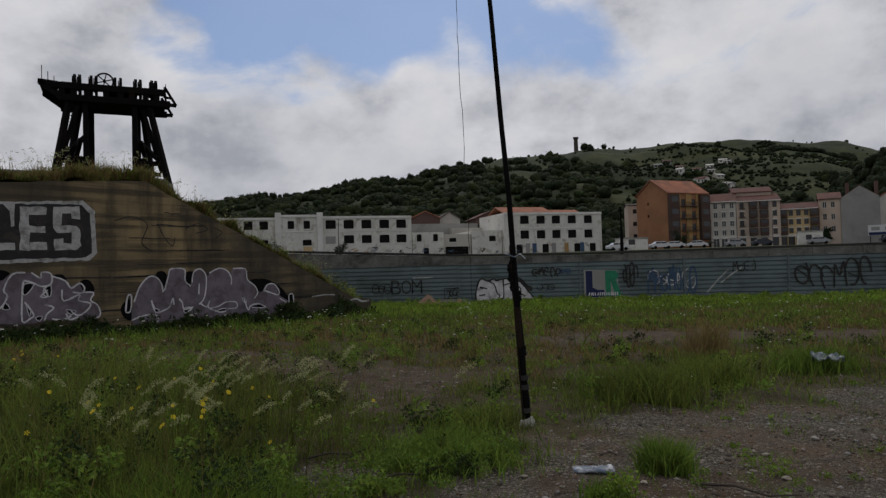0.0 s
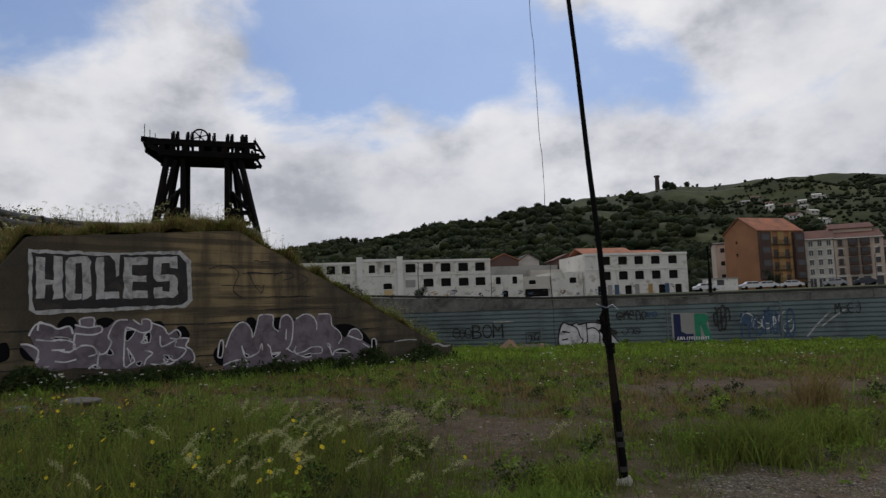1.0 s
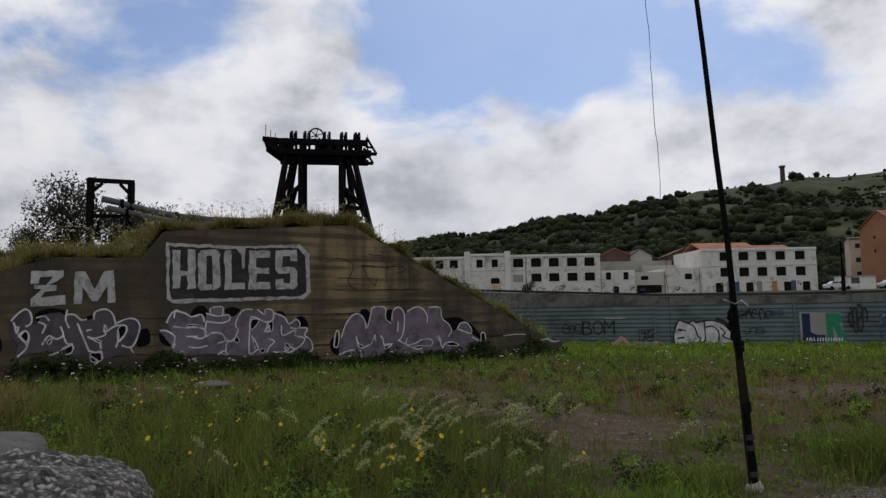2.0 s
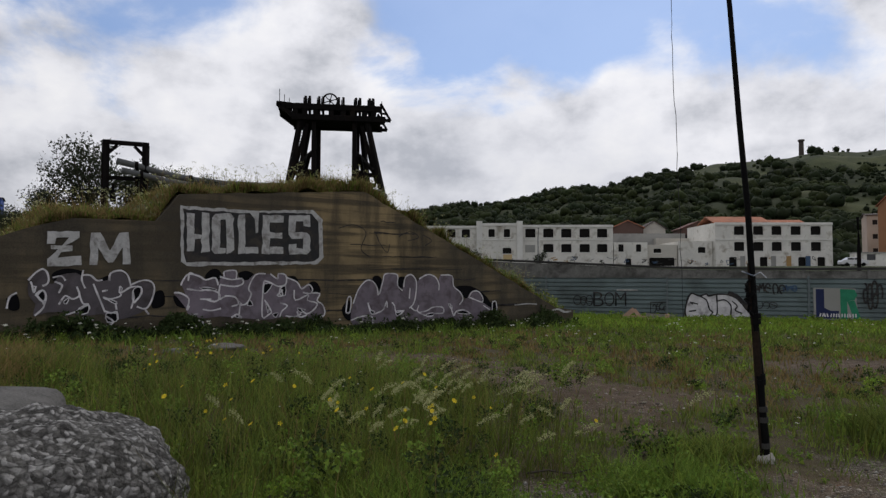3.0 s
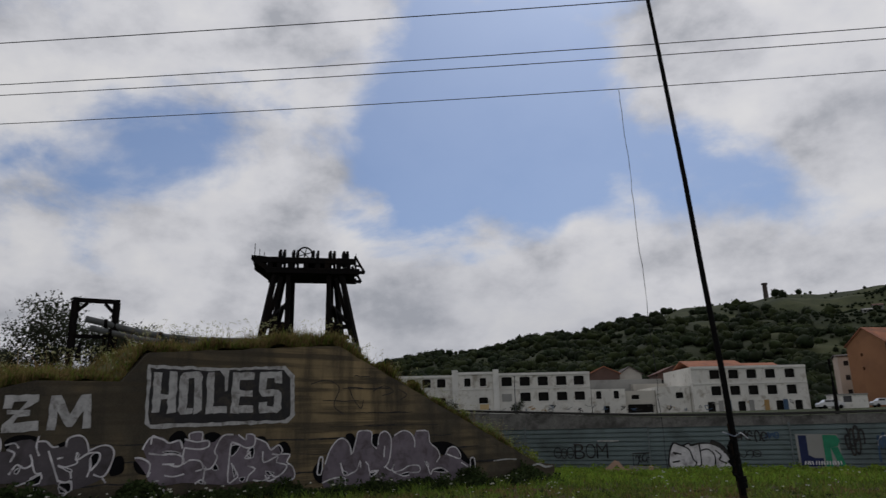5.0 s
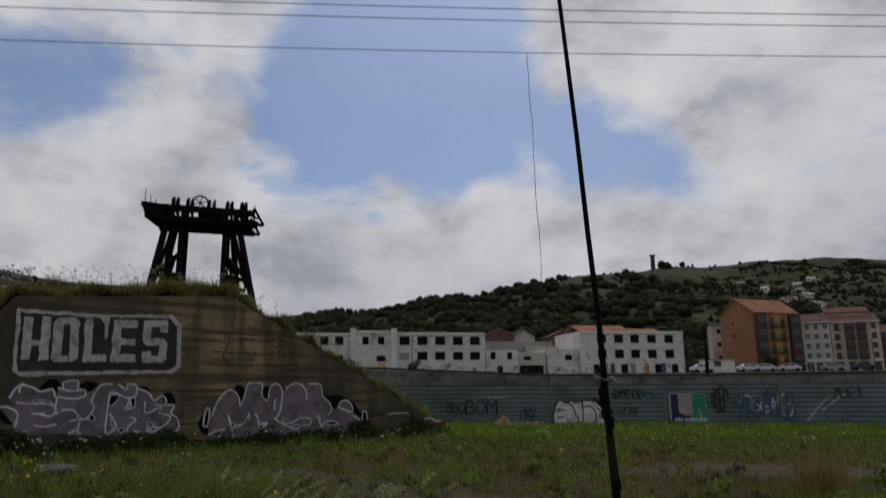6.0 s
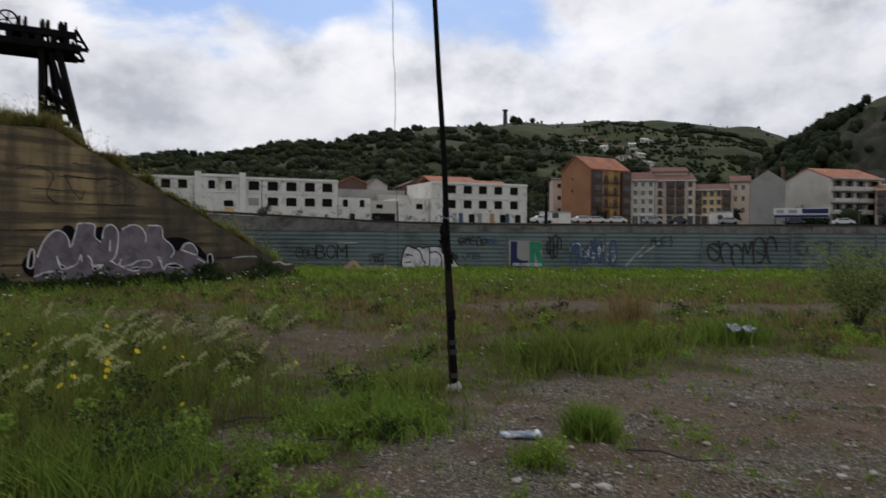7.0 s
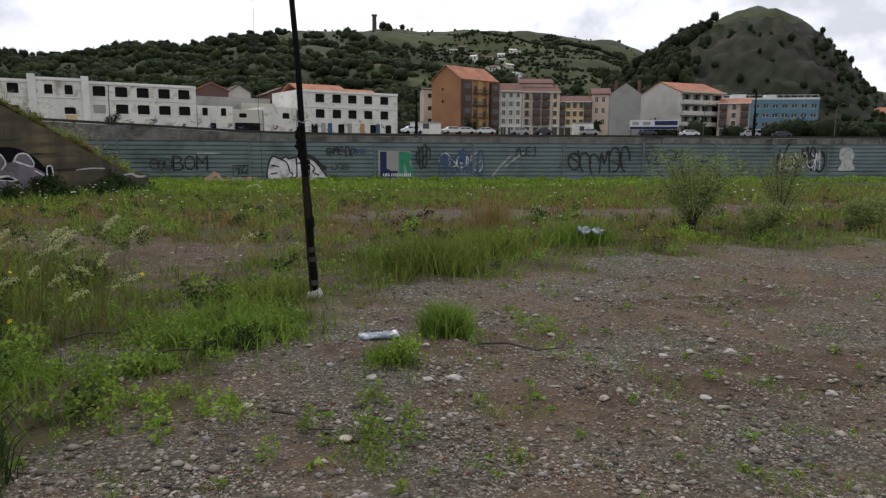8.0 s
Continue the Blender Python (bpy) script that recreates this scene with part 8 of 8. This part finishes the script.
def flowers():
    rng = np.random.default_rng(23)
    rnd = random.Random(23)
    # pale drooping seed plumes
    for i in range(64):
        x, y = rng.normal(-2.1, 0.75), rng.uniform(4.4, 6.8)
        z = float(ground_z(np.array(x), np.array(y)))
        h = rnd.uniform(0.45, 0.78)
        a, out = rnd.choice((0, 0, 0, math.pi)) + rnd.uniform(-0.6, 0.6), rnd.uniform(0.10, 0.30)
        dx_, dy_ = math.cos(a) * out, math.sin(a) * out
        t = thing("seed_plume", pose(x, y, z), "pale drooping grass plume in the tall grass", "grass plume", "grass plumes")
        bm = bmesh.new()
        tube(bm, [(0, 0, 0), (dx_ * 0.15, dy_ * 0.15, h * 0.6), (dx_ * 0.5, dy_ * 0.5, h * 0.92)], 0.004, 4, 0.002)
        part("stalk", bm, M_GRASS, t)
        k = 90
        u = rng.random(k)
        thin = 0.006 + 0.010 * np.sin(np.pi * np.clip(u, 0.02, 1)) ** 0.7
        c = np.column_stack([dx_ * (0.5 + u * 0.7), dy_ * (0.5 + u * 0.7), h * (0.92 + 0.24 * u - 0.10 * u * u)]) + rng.normal(0, 1, (k, 3)) * thin[:, None] * 0.7
        v, tri = leaf_cloud(c, np.full(k, 0.0075), 2, 0.75, rng, 0.9)
        head = tagged(tri_mesh("plume", v, tri, M_SEED), kind="stuff")
        head.parent = t
    # yellow flowers
    spots = [(rng.normal(-2.2, 0.8), rng.uniform(4.3, 6.4)) for _ in range(26)] + [(rng.normal(-5.2, 0.5), rng.uniform(6.6, 7.8)) for _ in range(22)] + [(rng.normal(-1.9, 0.2), rng.normal(4.9, 0.25)) for _ in range(7)]
    for x, y in spots:
        z = float(ground_z(np.array(x), np.array(y)))
        h = rnd.uniform(0.42, 0.70)
        t = thing("yellow_flower", pose(x, y, z, 0, 0, rnd.uniform(-50, 50)), "small yellow flower on a thin green stem", "flower", "yellow flowers")
        bm = bmesh.new()
        tube(bm, [(0, 0, 0), (0.01, 0.01, h * 0.5), (0.02, 0, h)], 0.004, 4, 0.002)
        part("stem", bm, M_GRASS, t)
        bm = bmesh.new()
        n = rnd.choice((5, 6, 8))
        r = rnd.uniform(0.009, 0.017)
        for k in range(n):
            a = 2 * math.pi * k / n
            pts = [(0.02, 0, h), (0.02 + r * math.cos(a - 0.35), r * math.sin(a - 0.35), h + 0.008 + 0.8 * r * math.sin(a - 0.35)), (0.02 + 1.25 * r * math.cos(a), 1.25 * r * math.sin(a), h + 0.004 + r * math.sin(a)), (0.02 + r * math.cos(a + 0.35), r * math.sin(a + 0.35), h + 0.008 + 0.8 * r * math.sin(a + 0.35))]
            bm.faces.new([bm.verts.new(p) for p in pts])
        part("petals", bm, M_YFLOWER, t)
    # white umbels and daisies, past counting
    n = 1000
    xy, r = field(n, rng, 6, 33, -50, 45, 0.8)
    keep = open_ground(xy) & (gravel_mask(xy[:, 0], xy[:, 1]) < 0.4) & (rough2(xy[:, 0], xy[:, 1], 5) + 0.5 * rough2(xy[:, 0], xy[:, 1], 1.4) > 0.1)
    xy, r = xy[keep], r[keep]
    c = np.column_stack([xy, ground_z(xy[:, 0], xy[:, 1]) + rng.uniform(0.2, 0.42, len(xy))])
    v, t = leaf_cloud(c, np.clip(r * 0.0016, 0.012, 0.045) * rng.uniform(0.5, 1.3, len(xy)), 9, 0.45, rng, 0.25)
    tri_mesh("white_flowers", v, t, M_WFLOWER, "scattered small white flower heads in the grass", "flowers")
    s = rng.uniform(3, 24, 50)
    m = wall_frame()
    b = -rng.uniform(0.4, 3.5, 50)
    X, Y = m[0][3] - m[0][0] * s + m[0][1] * b, m[1][3] - m[1][0] * s + m[1][1] * b
    c = np.column_stack([X, Y, ground_z(X, Y) + rng.uniform(0.25, 0.6, 50)])
    v, t = leaf_cloud(c, rng.uniform(0.02, 0.07, 50), 12, 0.45, rng, 0.22)
    tri_mesh("white_umbels", v, t, M_WFLOWER, "white umbel flowers along the foot of the wall", "flowers")


flowers()


# ---------------------------------------------------------------- gravel
def gravel():
    rng = np.random.default_rng(31)
    ico_v = np.array([(0, 0, 1), (0.9, 0, 0.15), (0.28, 0.85, 0.1), (-0.73, 0.53, 0.2), (-0.73, -0.53, 0.1), (0.28, -0.85, 0.2), (0, 0, -0.8)])
    ico_t = np.array([(0, 1, 2), (0, 2, 3), (0, 3, 4), (0, 4, 5), (0, 5, 1), (6, 2, 1), (6, 3, 2), (6, 4, 3), (6, 5, 4), (6, 1, 5)])
    for n, lo, hi, r1, mat, lab in ((190000, 0.004, 0.012, 9.0, M_STONE, "fine grey and brown gravel"), (17000, 0.010, 0.030, 14.0, M_STONE, "coarse grey gravel stones"), (2800, 0.014, 0.042, 14.0, M_STONE, "angular broken stones"), (3600, 0.008, 0.034, 14.0, M_STONELT, "pale stones among the gravel"), (9000, 0.006, 0.022, 12.0, M_BRICKBIT, "reddish crumbs of brick and clay")):
        xy, r = field(n, rng, 2.4, r1, -35, 58, 1.1)
        g = gravel_mask(xy[:, 0], xy[:, 1])
        pile = 0.45 + 0.5 * rough2(xy[:, 0] + 5, xy[:, 1], 1.2)
        keep = (rng.random(n) < g * np.clip(pile, 0.12, 1) + 0.02) & open_ground(xy)
        xy = xy[keep]
        k = len(xy)
        s = lo + (hi - lo) * rng.random(k) ** 2.2
        a = rng.uniform(0, 6.28, k)
        v = ico_v[None] * rng.uniform(0.45, 1.45, (k, 7, 3)) * np.where(rng.random((k, 1, 1)) < 0.4, np.array((1.5, 0.7, 0.7)), 1.0)
        v[:, :, 2] *= 0.55
        ca, sa = np.cos(a)[:, None], np.sin(a)[:, None]
        X, Y = v[:, :, 0] * ca - v[:, :, 1] * sa, v[:, :, 0] * sa + v[:, :, 1] * ca
        z = ground_z(xy[:, 0], xy[:, 1])
        V = np.stack([X * s[:, None] + xy[:, :1], Y * s[:, None] + xy[:, 1:], v[:, :, 2] * s[:, None] + (z + s * 0.12)[:, None]], -1).reshape(-1, 3)
        T = (np.arange(k)[:, None, None] * 7 + ico_t[None]).reshape(-1, 3)
        tri_mesh("gravel", V, T, mat, lab, "gravel")


gravel()
